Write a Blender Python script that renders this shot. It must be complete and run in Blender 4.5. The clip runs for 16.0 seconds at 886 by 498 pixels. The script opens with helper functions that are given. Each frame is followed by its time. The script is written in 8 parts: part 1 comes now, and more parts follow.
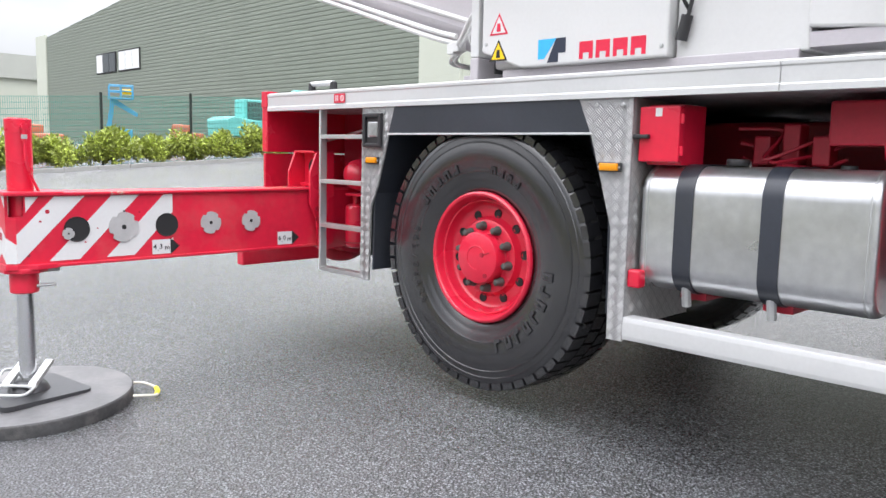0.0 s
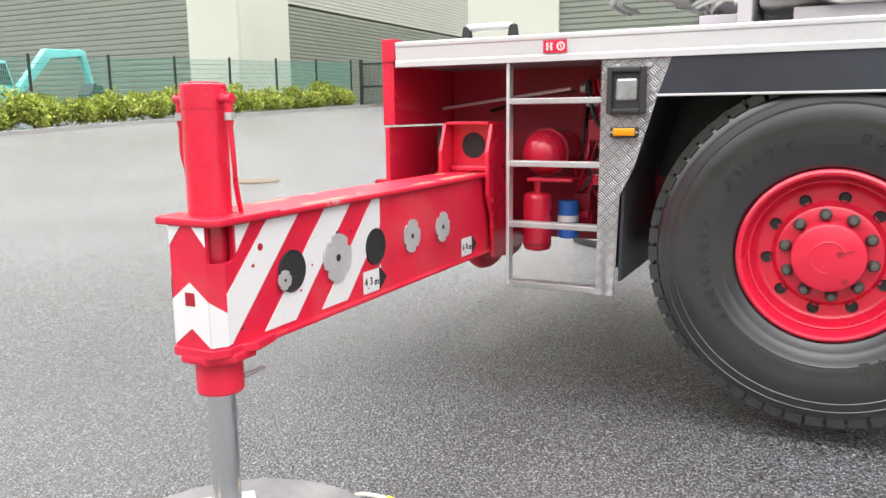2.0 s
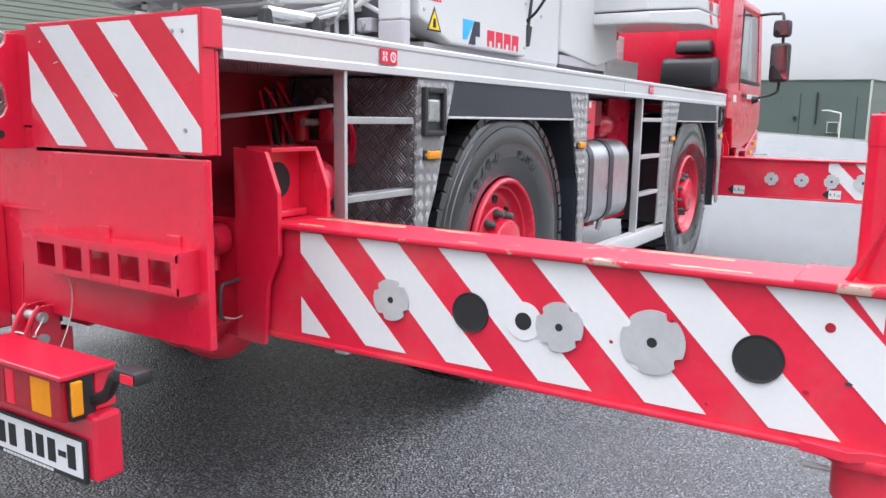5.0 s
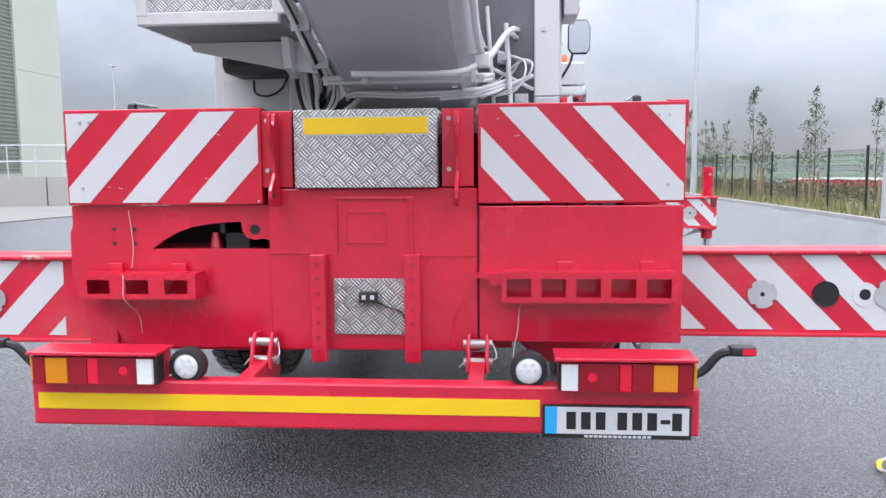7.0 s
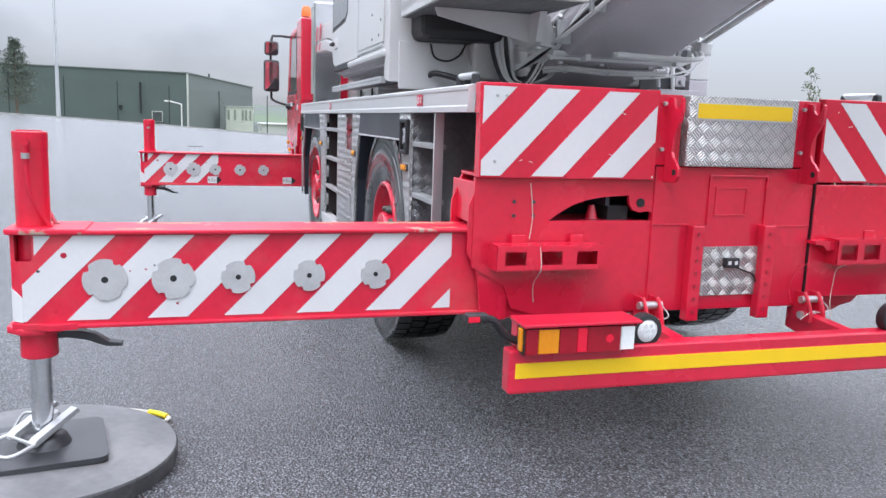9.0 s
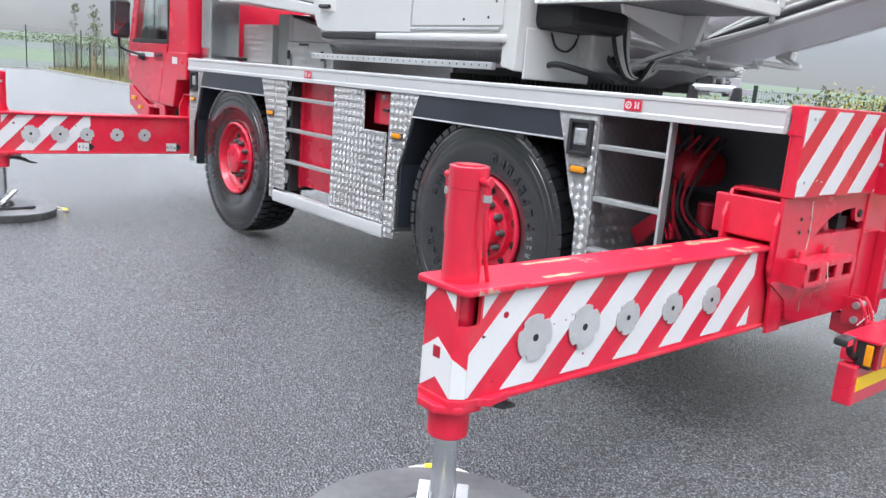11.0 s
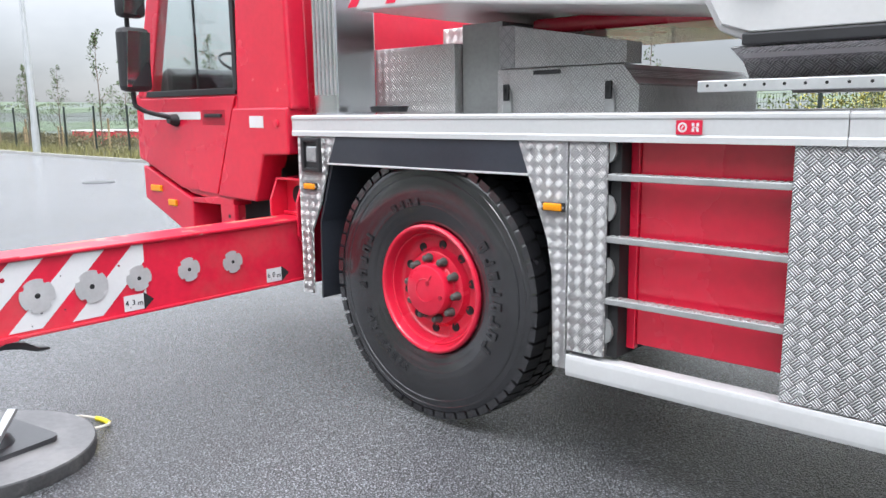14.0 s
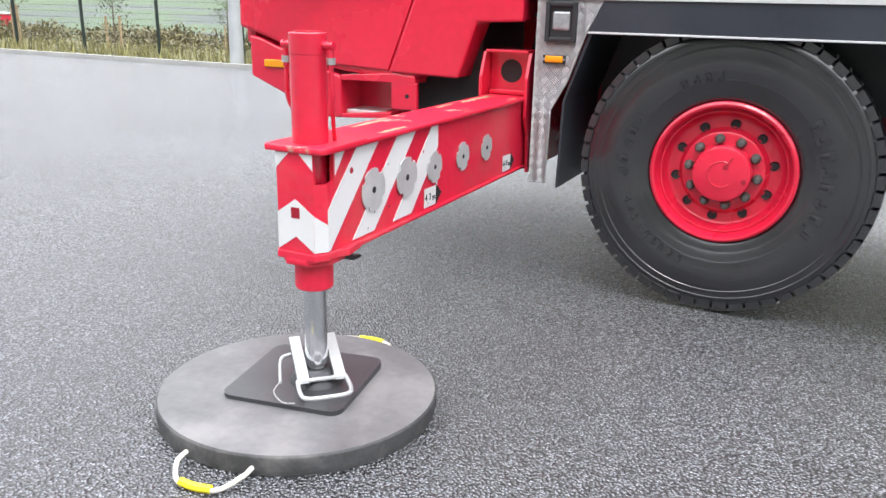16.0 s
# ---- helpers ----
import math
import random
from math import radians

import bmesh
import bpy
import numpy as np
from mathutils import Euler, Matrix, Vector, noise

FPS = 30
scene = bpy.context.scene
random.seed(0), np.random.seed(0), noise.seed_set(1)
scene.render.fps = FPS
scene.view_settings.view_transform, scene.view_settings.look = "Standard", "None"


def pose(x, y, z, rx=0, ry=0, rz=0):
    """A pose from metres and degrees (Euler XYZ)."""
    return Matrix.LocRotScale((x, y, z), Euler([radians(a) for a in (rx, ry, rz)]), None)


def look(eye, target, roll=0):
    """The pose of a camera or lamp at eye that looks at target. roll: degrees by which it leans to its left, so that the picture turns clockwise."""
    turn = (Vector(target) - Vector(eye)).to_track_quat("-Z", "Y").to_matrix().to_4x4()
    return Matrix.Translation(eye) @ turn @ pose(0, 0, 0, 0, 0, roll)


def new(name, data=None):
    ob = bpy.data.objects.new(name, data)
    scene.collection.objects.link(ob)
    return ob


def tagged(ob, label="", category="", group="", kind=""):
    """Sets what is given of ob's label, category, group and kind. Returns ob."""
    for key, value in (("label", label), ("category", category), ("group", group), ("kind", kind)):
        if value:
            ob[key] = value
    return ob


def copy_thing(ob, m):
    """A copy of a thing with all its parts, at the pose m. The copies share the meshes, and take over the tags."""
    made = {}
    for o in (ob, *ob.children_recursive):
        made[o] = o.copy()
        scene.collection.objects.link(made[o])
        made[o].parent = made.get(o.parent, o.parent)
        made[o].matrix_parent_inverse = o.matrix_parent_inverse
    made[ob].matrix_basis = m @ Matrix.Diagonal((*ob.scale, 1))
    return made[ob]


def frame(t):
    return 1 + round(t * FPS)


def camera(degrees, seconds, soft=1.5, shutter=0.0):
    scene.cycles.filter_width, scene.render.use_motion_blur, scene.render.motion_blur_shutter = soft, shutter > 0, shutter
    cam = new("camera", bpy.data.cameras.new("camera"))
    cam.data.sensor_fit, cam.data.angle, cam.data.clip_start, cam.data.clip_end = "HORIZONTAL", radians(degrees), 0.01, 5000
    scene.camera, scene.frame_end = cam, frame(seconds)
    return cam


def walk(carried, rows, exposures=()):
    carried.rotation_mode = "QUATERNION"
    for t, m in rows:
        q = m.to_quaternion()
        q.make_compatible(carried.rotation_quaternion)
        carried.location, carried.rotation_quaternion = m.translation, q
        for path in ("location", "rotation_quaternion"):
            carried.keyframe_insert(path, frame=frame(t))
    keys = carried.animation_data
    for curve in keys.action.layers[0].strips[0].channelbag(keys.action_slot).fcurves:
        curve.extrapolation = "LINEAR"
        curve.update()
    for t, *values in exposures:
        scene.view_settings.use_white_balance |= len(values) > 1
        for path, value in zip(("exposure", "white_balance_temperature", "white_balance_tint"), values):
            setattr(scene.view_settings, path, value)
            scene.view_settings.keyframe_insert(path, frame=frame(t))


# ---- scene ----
cam = camera(59.0, 16.0)

PATH = [
    (0, (2.698, -4.199, 1.237), (1.298, -2.791, 0.995), 1.3),
    (0.5, (1.957, -4.331, 1.178), (0.557, -2.928, 0.904), 0.7),
    (1, (1.208, -4.478, 1.128), (-0.149, -3.049, 0.787), -0.3),
    (1.5, (0.567, -4.587, 1.155), (-0.674, -3.073, 0.746), -1.0),
    (2, (0.002, -4.564, 1.273), (-0.881, -2.803, 0.933), -0.6),
    (2.5, (-0.692, -4.64, 1.3), (-1.184, -2.718, 1.053), -0.5),
    (3, (-1.383, -4.548, 1.323), (-1.472, -2.563, 1.095), -0.4),
    (3.5, (-2.105, -4.316, 1.291), (-1.657, -2.377, 1.093), -0.8),
    (3.7, (-2.338, -4.169, 1.262), (-1.669, -2.297, 1.051), -0.9),
    (5.8, (-4.091, -2.13, 1.413), (-2.207, -1.532, 1.106), 1.3),
    (6, (-4.271, -1.909, 1.424), (-2.367, -1.366, 1.138), 1.0),
    (6.5, (-4.781, -1.25, 1.379), (-2.826, -0.89, 1.156), 0.1),
    (7, (-5.092, -0.592, 1.358), (-3.109, -0.422, 1.156), -0.5),
    (7.5, (-5.298, 0.111, 1.362), (-3.309, 0.09, 1.153), -0.2),
    (8, (-5.358, 0.833, 1.38), (-3.381, 0.63, 1.159), 0.5),
    (8.5, (-5.27, 1.564, 1.41), (-3.322, 1.19, 1.152), 1.2),
    (9, (-5.048, 2.313, 1.444), (-3.156, 1.747, 1.125), 2.0),
    (9.2, (-4.965, 2.582, 1.473), (-3.103, 1.941, 1.128), 2.4),
    (11.3, (-3.154, 4.656, 1.619), (-1.708, 3.339, 1.202), 4.0),
    (11.5, (-2.887, 4.691, 1.63), (-1.452, 3.36, 1.219), 3.4),
    (12, (-2.178, 4.75, 1.663), (-0.76, 3.394, 1.274), 1.7),
    (12.5, (-1.412, 4.569, 1.663), (-0.013, 3.186, 1.297), 0.4),
    (13, (-0.65, 4.428, 1.646), (0.713, 3.006, 1.298), -0.5),
    (13.5, (0.066, 4.237, 1.639), (1.397, 2.784, 1.3), -0.8),
    (14, (0.777, 4.142, 1.626), (2.083, 2.668, 1.277), -0.7),
    (14.5, (1.45, 4.198, 1.576), (2.728, 2.705, 1.205), -0.6),
    (15, (1.904, 4.559, 1.502), (3.12, 3.026, 1.086), -0.4),
    (15.5, (2.487, 4.871, 1.428), (3.554, 3.256, 0.923), 0.1),
    (16, (3.066, 5.134, 1.452), (3.893, 3.413, 0.857), 1.3),
]
# the clip's own brightening and darkening: seconds, stops, white balance
EXPOSURES = [(0, 1.36, 6500, 14), (1, 1.34, 6350, 14), (2, 1.5, 6900, 14), (2.5, 1.34, 6800, 14), (3.5, 1.36, 6550, 14), (6, 1.16, 6100, 15), (9, 1.1, 6000, 15), (11.5, 1.28, 6200, 12), (13.5, 1.35, 6250, 12), (15, 1.36, 6350, 13), (16, 1.4, 6450, 13)]
walk(cam, [(t, look(eye, target, roll)) for t, eye, target, roll in PATH], EXPOSURES)

# ---- light: overcast sky with a weak, very soft sun ----
SUN_EL, SUN_ROT = 62.0, 321.0
world = bpy.data.worlds.new("overcast")
scene.world = world
world.use_nodes = True
wn, wl = world.node_tree.nodes, world.node_tree.links
wn.clear()
w_out = wn.new("ShaderNodeOutputWorld")
w_bg = wn.new("ShaderNodeBackground")
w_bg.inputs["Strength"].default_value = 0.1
w_sky = wn.new("ShaderNodeTexSky")
w_sky.sky_type = "NISHITA"
w_sky.sun_disc = False
w_sky.sun_elevation, w_sky.sun_rotation = radians(SUN_EL), radians(SUN_ROT)
w_tc = wn.new("ShaderNodeTexCoord")
w_map = wn.new("ShaderNodeMapping")
w_map.inputs["Scale"].default_value = (1.0, 1.0, 1.7)
w_noise = wn.new("ShaderNodeTexNoise")
w_noise.inputs["Scale"].default_value = 1.9
w_noise.inputs["Detail"].default_value = 7.0
w_noise.inputs["Roughness"].default_value = 0.52
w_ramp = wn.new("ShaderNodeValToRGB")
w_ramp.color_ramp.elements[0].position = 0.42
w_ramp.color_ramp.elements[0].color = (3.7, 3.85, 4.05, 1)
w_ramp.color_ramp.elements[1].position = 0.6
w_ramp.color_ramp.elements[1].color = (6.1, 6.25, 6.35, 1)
# an overcast sky is about three times as bright overhead as at the horizon
w_sep = wn.new("ShaderNodeSeparateXYZ")
w_up = wn.new("ShaderNodeMapRange")
w_up.inputs["To Min"].default_value, w_up.inputs["To Max"].default_value = 0.42, 4.5
w_up.interpolation_type = "SMOOTHSTEP"
w_scale = wn.new("ShaderNodeVectorMath")
w_scale.operation = "SCALE"
wl.new(w_tc.outputs["Generated"], w_sep.inputs[0])
wl.new(w_sep.outputs["Z"], w_up.inputs["Value"])
w_mix = wn.new("ShaderNodeMix")
w_mix.data_type = "RGBA"
w_mix.inputs["Factor"].default_value = 0.9
wl.new(w_tc.outputs["Generated"], w_map.inputs["Vector"])
wl.new(w_map.outputs["Vector"], w_noise.inputs["Vector"])
wl.new(w_noise.outputs["Fac"], w_ramp.inputs["Fac"])
wl.new(w_sky.outputs["Color"], w_mix.inputs["A"])
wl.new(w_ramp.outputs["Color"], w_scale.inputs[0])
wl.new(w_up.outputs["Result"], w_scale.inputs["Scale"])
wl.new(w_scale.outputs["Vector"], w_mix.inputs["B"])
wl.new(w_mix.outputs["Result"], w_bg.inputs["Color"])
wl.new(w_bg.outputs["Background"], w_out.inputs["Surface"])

sun = new("sun", bpy.data.lights.new("sun", "SUN"))
sun.data.energy = 0.6
sun.data.angle = radians(25)
sun.data.color = (1.0, 0.97, 0.93)
sun.matrix_world = look((-4, 5, 12), (0, 0, 0))


# ---- materials ----
def surf(name, col, rough=0.5, metal=0.0, var=0.12, scale=3.0, fine=60.0, bump=0.0, spec=0.5, dirt=None, dirt_amount=0.35, coat=0.0, dirt_scale=1.4, dirt_range=(0.5, 0.75)):
    m = bpy.data.materials.new(name)
    m.use_nodes = True
    n, l = m.node_tree.nodes, m.node_tree.links
    b = n["Principled BSDF"]
    b.inputs["Metallic"].default_value = metal
    b.inputs["Specular IOR Level"].default_value = spec
    b.inputs["Coat Weight"].default_value = coat
    b.inputs["Coat Roughness"].default_value = 0.12
    tc = n.new("ShaderNodeTexCoord")
    big = n.new("ShaderNodeTexNoise")
    big.inputs["Scale"].default_value, big.inputs["Detail"].default_value = scale, 6.0
    small = n.new("ShaderNodeTexNoise")
    small.inputs["Scale"].default_value, small.inputs["Detail"].default_value = fine, 4.0
    l.new(tc.outputs["Object"], big.inputs["Vector"])
    l.new(tc.outputs["Object"], small.inputs["Vector"])
    add = n.new("ShaderNodeMath")
    add.operation = "MULTIPLY_ADD"
    add.inputs[1].default_value = 0.4
    l.new(small.outputs["Fac"], add.inputs[0])
    l.new(big.outputs["Fac"], add.inputs[2])
    ramp = n.new("ShaderNodeMapRange")
    ramp.inputs["From Min"].default_value, ramp.inputs["From Max"].default_value = 0.45, 0.95
    ramp.inputs["To Min"].default_value, ramp.inputs["To Max"].default_value = 1 - var, 1 + var
    l.new(add.outputs[0], ramp.inputs["Value"])
    mul = n.new("ShaderNodeVectorMath")
    mul.operation = "SCALE"
    mul.inputs[0].default_value = col
    l.new(ramp.outputs["Result"], mul.inputs["Scale"])
    out = mul.outputs["Vector"]
    if dirt:
        dn = n.new("ShaderNodeTexNoise")
        dn.inputs["Scale"].default_value, dn.inputs["Detail"].default_value, dn.inputs["Roughness"].default_value = dirt_scale, 9.0, 0.68
        l.new(tc.outputs["Object"], dn.inputs["Vector"])
        dr = n.new("ShaderNodeMapRange")
        dr.inputs["From Min"].default_value, dr.inputs["From Max"].default_value = dirt_range
        dr.inputs["To Max"].default_value = dirt_amount
        l.new(dn.outputs["Fac"], dr.inputs["Value"])
        mx = n.new("ShaderNodeMix")
        mx.data_type = "RGBA"
        mx.inputs["B"].default_value = (*dirt, 1)
        l.new(dr.outputs["Result"], mx.inputs["Factor"])
        l.new(out, mx.inputs["A"])
        out = mx.outputs["Result"]
    l.new(out, b.inputs["Base Color"])
    rr = n.new("ShaderNodeMapRange")
    rr.inputs["To Min"].default_value, rr.inputs["To Max"].default_value = max(rough - 0.1, 0.02), min(rough + 0.12, 1)
    l.new(big.outputs["Fac"], rr.inputs["Value"])
    l.new(rr.outputs["Result"], b.inputs["Roughness"])
    if bump:
        bp = n.new("ShaderNodeBump")
        bp.inputs["Strength"].default_value, bp.inputs["Distance"].default_value = min(bump, 1.0), 0.004
        l.new(small.outputs["Fac"], bp.inputs["Height"])
        l.new(bp.outputs["Normal"], b.inputs["Normal"])
    return m


def chequer(name, pitch=0.046, bars=4.0, col=(0.5, 0.5, 0.5), rough=0.36, contrast=0.6):
    """Aluminium tread plate: groups of raised bars that alternate in direction, running at 45 degrees."""
    m = surf(name, col, rough, 0.55, var=0.16, scale=2.2, fine=30, dirt=(0.2, 0.19, 0.17), dirt_amount=0.45)
    n, l = m.node_tree.nodes, m.node_tree.links
    b = n["Principled BSDF"]
    tc = n.new("ShaderNodeTexCoord")
    sp = n.new("ShaderNodeSeparateXYZ")
    l.new(tc.outputs["Object"], sp.inputs[0])

    def op(kind, a, b2=None, c=None):
        q = n.new("ShaderNodeMath")
        q.operation = kind
        for i, v in enumerate((a, b2, c)):
            if v is None:
                continue
            if isinstance(v, (int, float)):
                q.inputs[i].default_value = v
            else:
                l.new(v, q.inputs[i])
        return q.outputs[0]

    # the pattern lies in the plane of each face
    nn = n.new("ShaderNodeSeparateXYZ")
    l.new(tc.outputs["Normal"], nn.inputs[0])
    fx = op("GREATER_THAN", op("ABSOLUTE", nn.outputs[0]), 0.75)
    fz = op("GREATER_THAN", op("ABSOLUTE", nn.outputs[2]), 0.75)
    mixed = lambda a, b3, f: op("ADD", op("MULTIPLY", a, op("SUBTRACT", 1.0, f)), op("MULTIPLY", b3, f))
    p, q = mixed(sp.outputs[0], sp.outputs[1], fx), mixed(sp.outputs[2], sp.outputs[1], fz)
    k = 0.7071 / pitch
    u = op("MULTIPLY", op("ADD", p, q), k)
    v = op("MULTIPLY", op("SUBTRACT", p, q), k)
    par = op("FLOORED_MODULO", op("ADD", op("FLOOR", u), op("FLOOR", v)), 2.0)
    fu, fv = op("FRACT", u), op("FRACT", v)
    wave = lambda f: op("ABSOLUTE", op("SINE", op("MULTIPLY", f, math.pi * bars)))
    edge = lambda f: op("SUBTRACT", 1.0, op("POWER", op("ABSOLUTE", op("SUBTRACT", op("MULTIPLY", f, 2.0), 1.0)), 5.0))
    h0 = op("MULTIPLY", op("POWER", wave(fu), 1.6), edge(fv))
    h1 = op("MULTIPLY", op("POWER", wave(fv), 1.6), edge(fu))
    h = op("ADD", op("MULTIPLY", h0, par), op("MULTIPLY", h1, op("SUBTRACT", 1.0, par)))
    # raised bars are lighter and glossier, the ground between them darker and duller
    tone = n.new("ShaderNodeMapRange")
    tone.inputs["To Min"].default_value, tone.inputs["To Max"].default_value = contrast, 1.08
    l.new(h, tone.inputs["Value"])
    shade = n.new("ShaderNodeVectorMath")
    shade.operation = "SCALE"
    l.new(b.inputs["Base Color"].links[0].from_socket, shade.inputs[0])
    l.new(tone.outputs["Result"], shade.inputs["Scale"])
    l.new(shade.outputs["Vector"], b.inputs["Base Color"])
    gloss = n.new("ShaderNodeMapRange")
    gloss.inputs["To Min"].default_value, gloss.inputs["To Max"].default_value = rough + 0.15, rough - 0.08
    l.new(h, gloss.inputs["Value"])
    l.new(gloss.outputs["Result"], b.inputs["Roughness"])
    bp = n.new("ShaderNodeBump")
    bp.inputs["Strength"].default_value, bp.inputs["Distance"].default_value = 1.0, 0.0052
    l.new(h, bp.inputs["Height"])
    l.new(bp.outputs["Normal"], b.inputs["Normal"])
    return m


def asphalt_material():
    """Coarse open asphalt: pale and dark stones with black gaps between them."""
    m = surf("asphalt", (0.12, 0.126, 0.14), 0.45, var=0.4, scale=0.35, fine=48, spec=0.45, coat=1.0)
    n, l = m.node_tree.nodes, m.node_tree.links
    b = n["Principled BSDF"]
    tc = n.new("ShaderNodeTexCoord")
    stones = n.new("ShaderNodeTexVoronoi")
    stones.inputs["Scale"].default_value = 92.0
    l.new(tc.outputs["Object"], stones.inputs["Vector"])
    cells = n.new("ShaderNodeSeparateColor")
    l.new(stones.outputs["Color"], cells.inputs[0])
    power = n.new("ShaderNodeMath")
    power.operation = "POWER"
    power.inputs[1].default_value = 1.0
    l.new(cells.outputs[0], power.inputs[0])
    bright = n.new("ShaderNodeMapRange")
    bright.inputs["To Min"].default_value, bright.inputs["To Max"].default_value = 0.5, 1.5
    l.new(power.outputs[0], bright.inputs["Value"])
    gap = n.new("ShaderNodeMapRange")
    gap.inputs["From Min"].default_value, gap.inputs["From Max"].default_value = 0.28, 0.58
    gap.inputs["To Min"].default_value, gap.inputs["To Max"].default_value = 1.2, 0.15
    l.new(stones.outputs["Distance"], gap.inputs["Value"])
    both = n.new("ShaderNodeMath")
    both.operation = "MULTIPLY"
    l.new(bright.outputs["Result"], both.inputs[0])
    l.new(gap.outputs["Result"], both.inputs[1])
    mul = n.new("ShaderNodeVectorMath")
    mul.operation = "SCALE"
    l.new(b.inputs["Base Color"].links[0].from_socket, mul.inputs[0])
    l.new(both.outputs[0], mul.inputs["Scale"])
    # stones lie in small clumps, some washed pale, some still dark with binder
    clump = n.new("ShaderNodeTexNoise")
    clump.inputs["Scale"].default_value, clump.inputs["Detail"].default_value = 46.0, 2.0
    l.new(tc.outputs["Object"], clump.inputs["Vector"])
    patch = n.new("ShaderNodeMapRange")
    patch.inputs["From Min"].default_value, patch.inputs["From Max"].default_value = 0.36, 0.64
    patch.inputs["To Min"].default_value, patch.inputs["To Max"].default_value = 0.55, 1.45
    l.new(clump.outputs["Fac"], patch.inputs["Value"])
    mixed = n.new("ShaderNodeVectorMath")
    mixed.operation = "SCALE"
    l.new(mul.outputs["Vector"], mixed.inputs[0])
    l.new(patch.outputs["Result"], mixed.inputs["Scale"])
    l.new(mixed.outputs["Vector"], b.inputs["Base Color"])
    bp = n.new("ShaderNodeBump")
    b.inputs["Coat Roughness"].default_value = 0.2
    b.inputs["Coat IOR"].default_value = 1.62
    film = n.new("ShaderNodeBump")
    film.inputs["Strength"].default_value, film.inputs["Distance"].default_value, film.invert = 1.0, 0.009, True
    l.new(stones.outputs["Distance"], film.inputs["Height"])
    l.new(film.outputs["Normal"], b.inputs["Coat Normal"])
    bp.inputs["Strength"].default_value, bp.inputs["Distance"].default_value, bp.invert = 1.0, 0.012, True
    l.new(stones.outputs["Distance"], bp.inputs["Height"])
    l.new(bp.outputs["Normal"], b.inputs["Normal"])
    return m


def leaf_material(name, col):
    m = surf(name, col, 0.55, var=0.35, scale=1.5, fine=9)
    n, l = m.node_tree.nodes, m.node_tree.links
    b = n["Principled BSDF"]
    geo = n.new("ShaderNodeNewGeometry")
    hsv = n.new("ShaderNodeHueSaturation")
    mr = n.new("ShaderNodeMapRange")
    mr.inputs["To Min"].default_value, mr.inputs["To Max"].default_value = 0.5, 1.6
    l.new(geo.outputs["Random Per Island"], mr.inputs["Value"])
    l.new(mr.outputs["Result"], hsv.inputs["Value"])
    l.new(b.inputs["Base Color"].links[0].from_socket, hsv.inputs["Color"])
    l.new(hsv.outputs["Color"], b.inputs["Base Color"])
    b.inputs["Transmission Weight"].default_value = 0.0
    return m


RED = surf("red_paint", (0.61, 0.013, 0.042), 0.25, var=0.14, scale=1.6, fine=25, dirt=(0.5, 0.013, 0.04), dirt_amount=0.5, coat=0.5, spec=0.45, bump=0.04)
RED_WORN = surf("worn_red_paint", (0.61, 0.013, 0.042), 0.36, var=0.16, scale=2.5, fine=30, dirt=(0.42, 0.22, 0.17), dirt_amount=0.3, bump=0.08, dirt_scale=2.6)
RED_SCUFF = surf("scuffed_red_paint", (0.62, 0.014, 0.042), 0.36, var=0.16, scale=2.5, fine=30, dirt=(0.4, 0.32, 0.25), dirt_amount=0.9, bump=0.1, dirt_scale=5.0, dirt_range=(0.6, 0.625))
# darker copy of the red paint; in bays and recesses it stands for shade
RED_DARK = surf("dark_and_shaded_red_paint", (0.36, 0.007, 0.025), 0.45, var=0.2, scale=3, dirt=(0.12, 0.01, 0.015), dirt_amount=0.6)
WHITE = surf("white_paint", (0.56, 0.56, 0.555), 0.35, var=0.05, scale=1.2, dirt=(0.55, 0.54, 0.5), dirt_amount=0.35, coat=0.2)
WHITE_OLD = surf("weathered_white_paint", (0.62, 0.61, 0.6), 0.45, var=0.1, scale=1.8, dirt=(0.35, 0.33, 0.31), dirt_amount=0.5)
# dark grey that stands for shade in the bay beside the boom
BAY_SHADE = surf("bay_shade_grey", (0.13, 0.135, 0.14), 0.5, var=0.2, scale=4, dirt=(0.25, 0.25, 0.24), dirt_amount=0.5)
BOOM = surf("boom_grey_paint", (0.45, 0.425, 0.45), 0.4, var=0.1, scale=1.0, dirt=(0.36, 0.34, 0.33), dirt_amount=0.4)
STRIPE = surf("reflective_white_film", (0.64, 0.64, 0.64), 0.4, var=0.05, dirt=(0.6, 0.58, 0.55), dirt_amount=0.3)
YELLOW = surf("reflective_yellow_film", (0.86, 0.55, 0.003), 0.4, var=0.06, fine=90)
ALU = surf("brushed_aluminium", (0.72, 0.73, 0.74), 0.35, 0.75, var=0.1, scale=2, dirt=(0.45, 0.44, 0.42), dirt_amount=0.3)
DULL_ALU = surf("dull_brushed_aluminium", (0.34, 0.345, 0.34), 0.5, 0.5, var=0.2, scale=3, fine=40, dirt=(0.22, 0.22, 0.2), dirt_amount=0.5)
STRIP = surf("white_anodised_strip", (0.55, 0.555, 0.555), 0.38, 0.15, var=0.07, scale=1.5, dirt=(0.5, 0.5, 0.48), dirt_amount=0.35)
STEEL = surf("polished_steel", (0.66, 0.68, 0.7), 0.2, 0.95, var=0.08, scale=4, dirt=(0.35, 0.36, 0.37), dirt_amount=0.3)
TANK = surf("brushed_tank_metal", (0.62, 0.63, 0.64), 0.3, 0.9, var=0.16, scale=3, fine=24, dirt=(0.4, 0.41, 0.42), dirt_amount=0.45)
CHROME = surf("chromed_rod", (0.72, 0.73, 0.75), 0.14, 1.0, var=0.05)
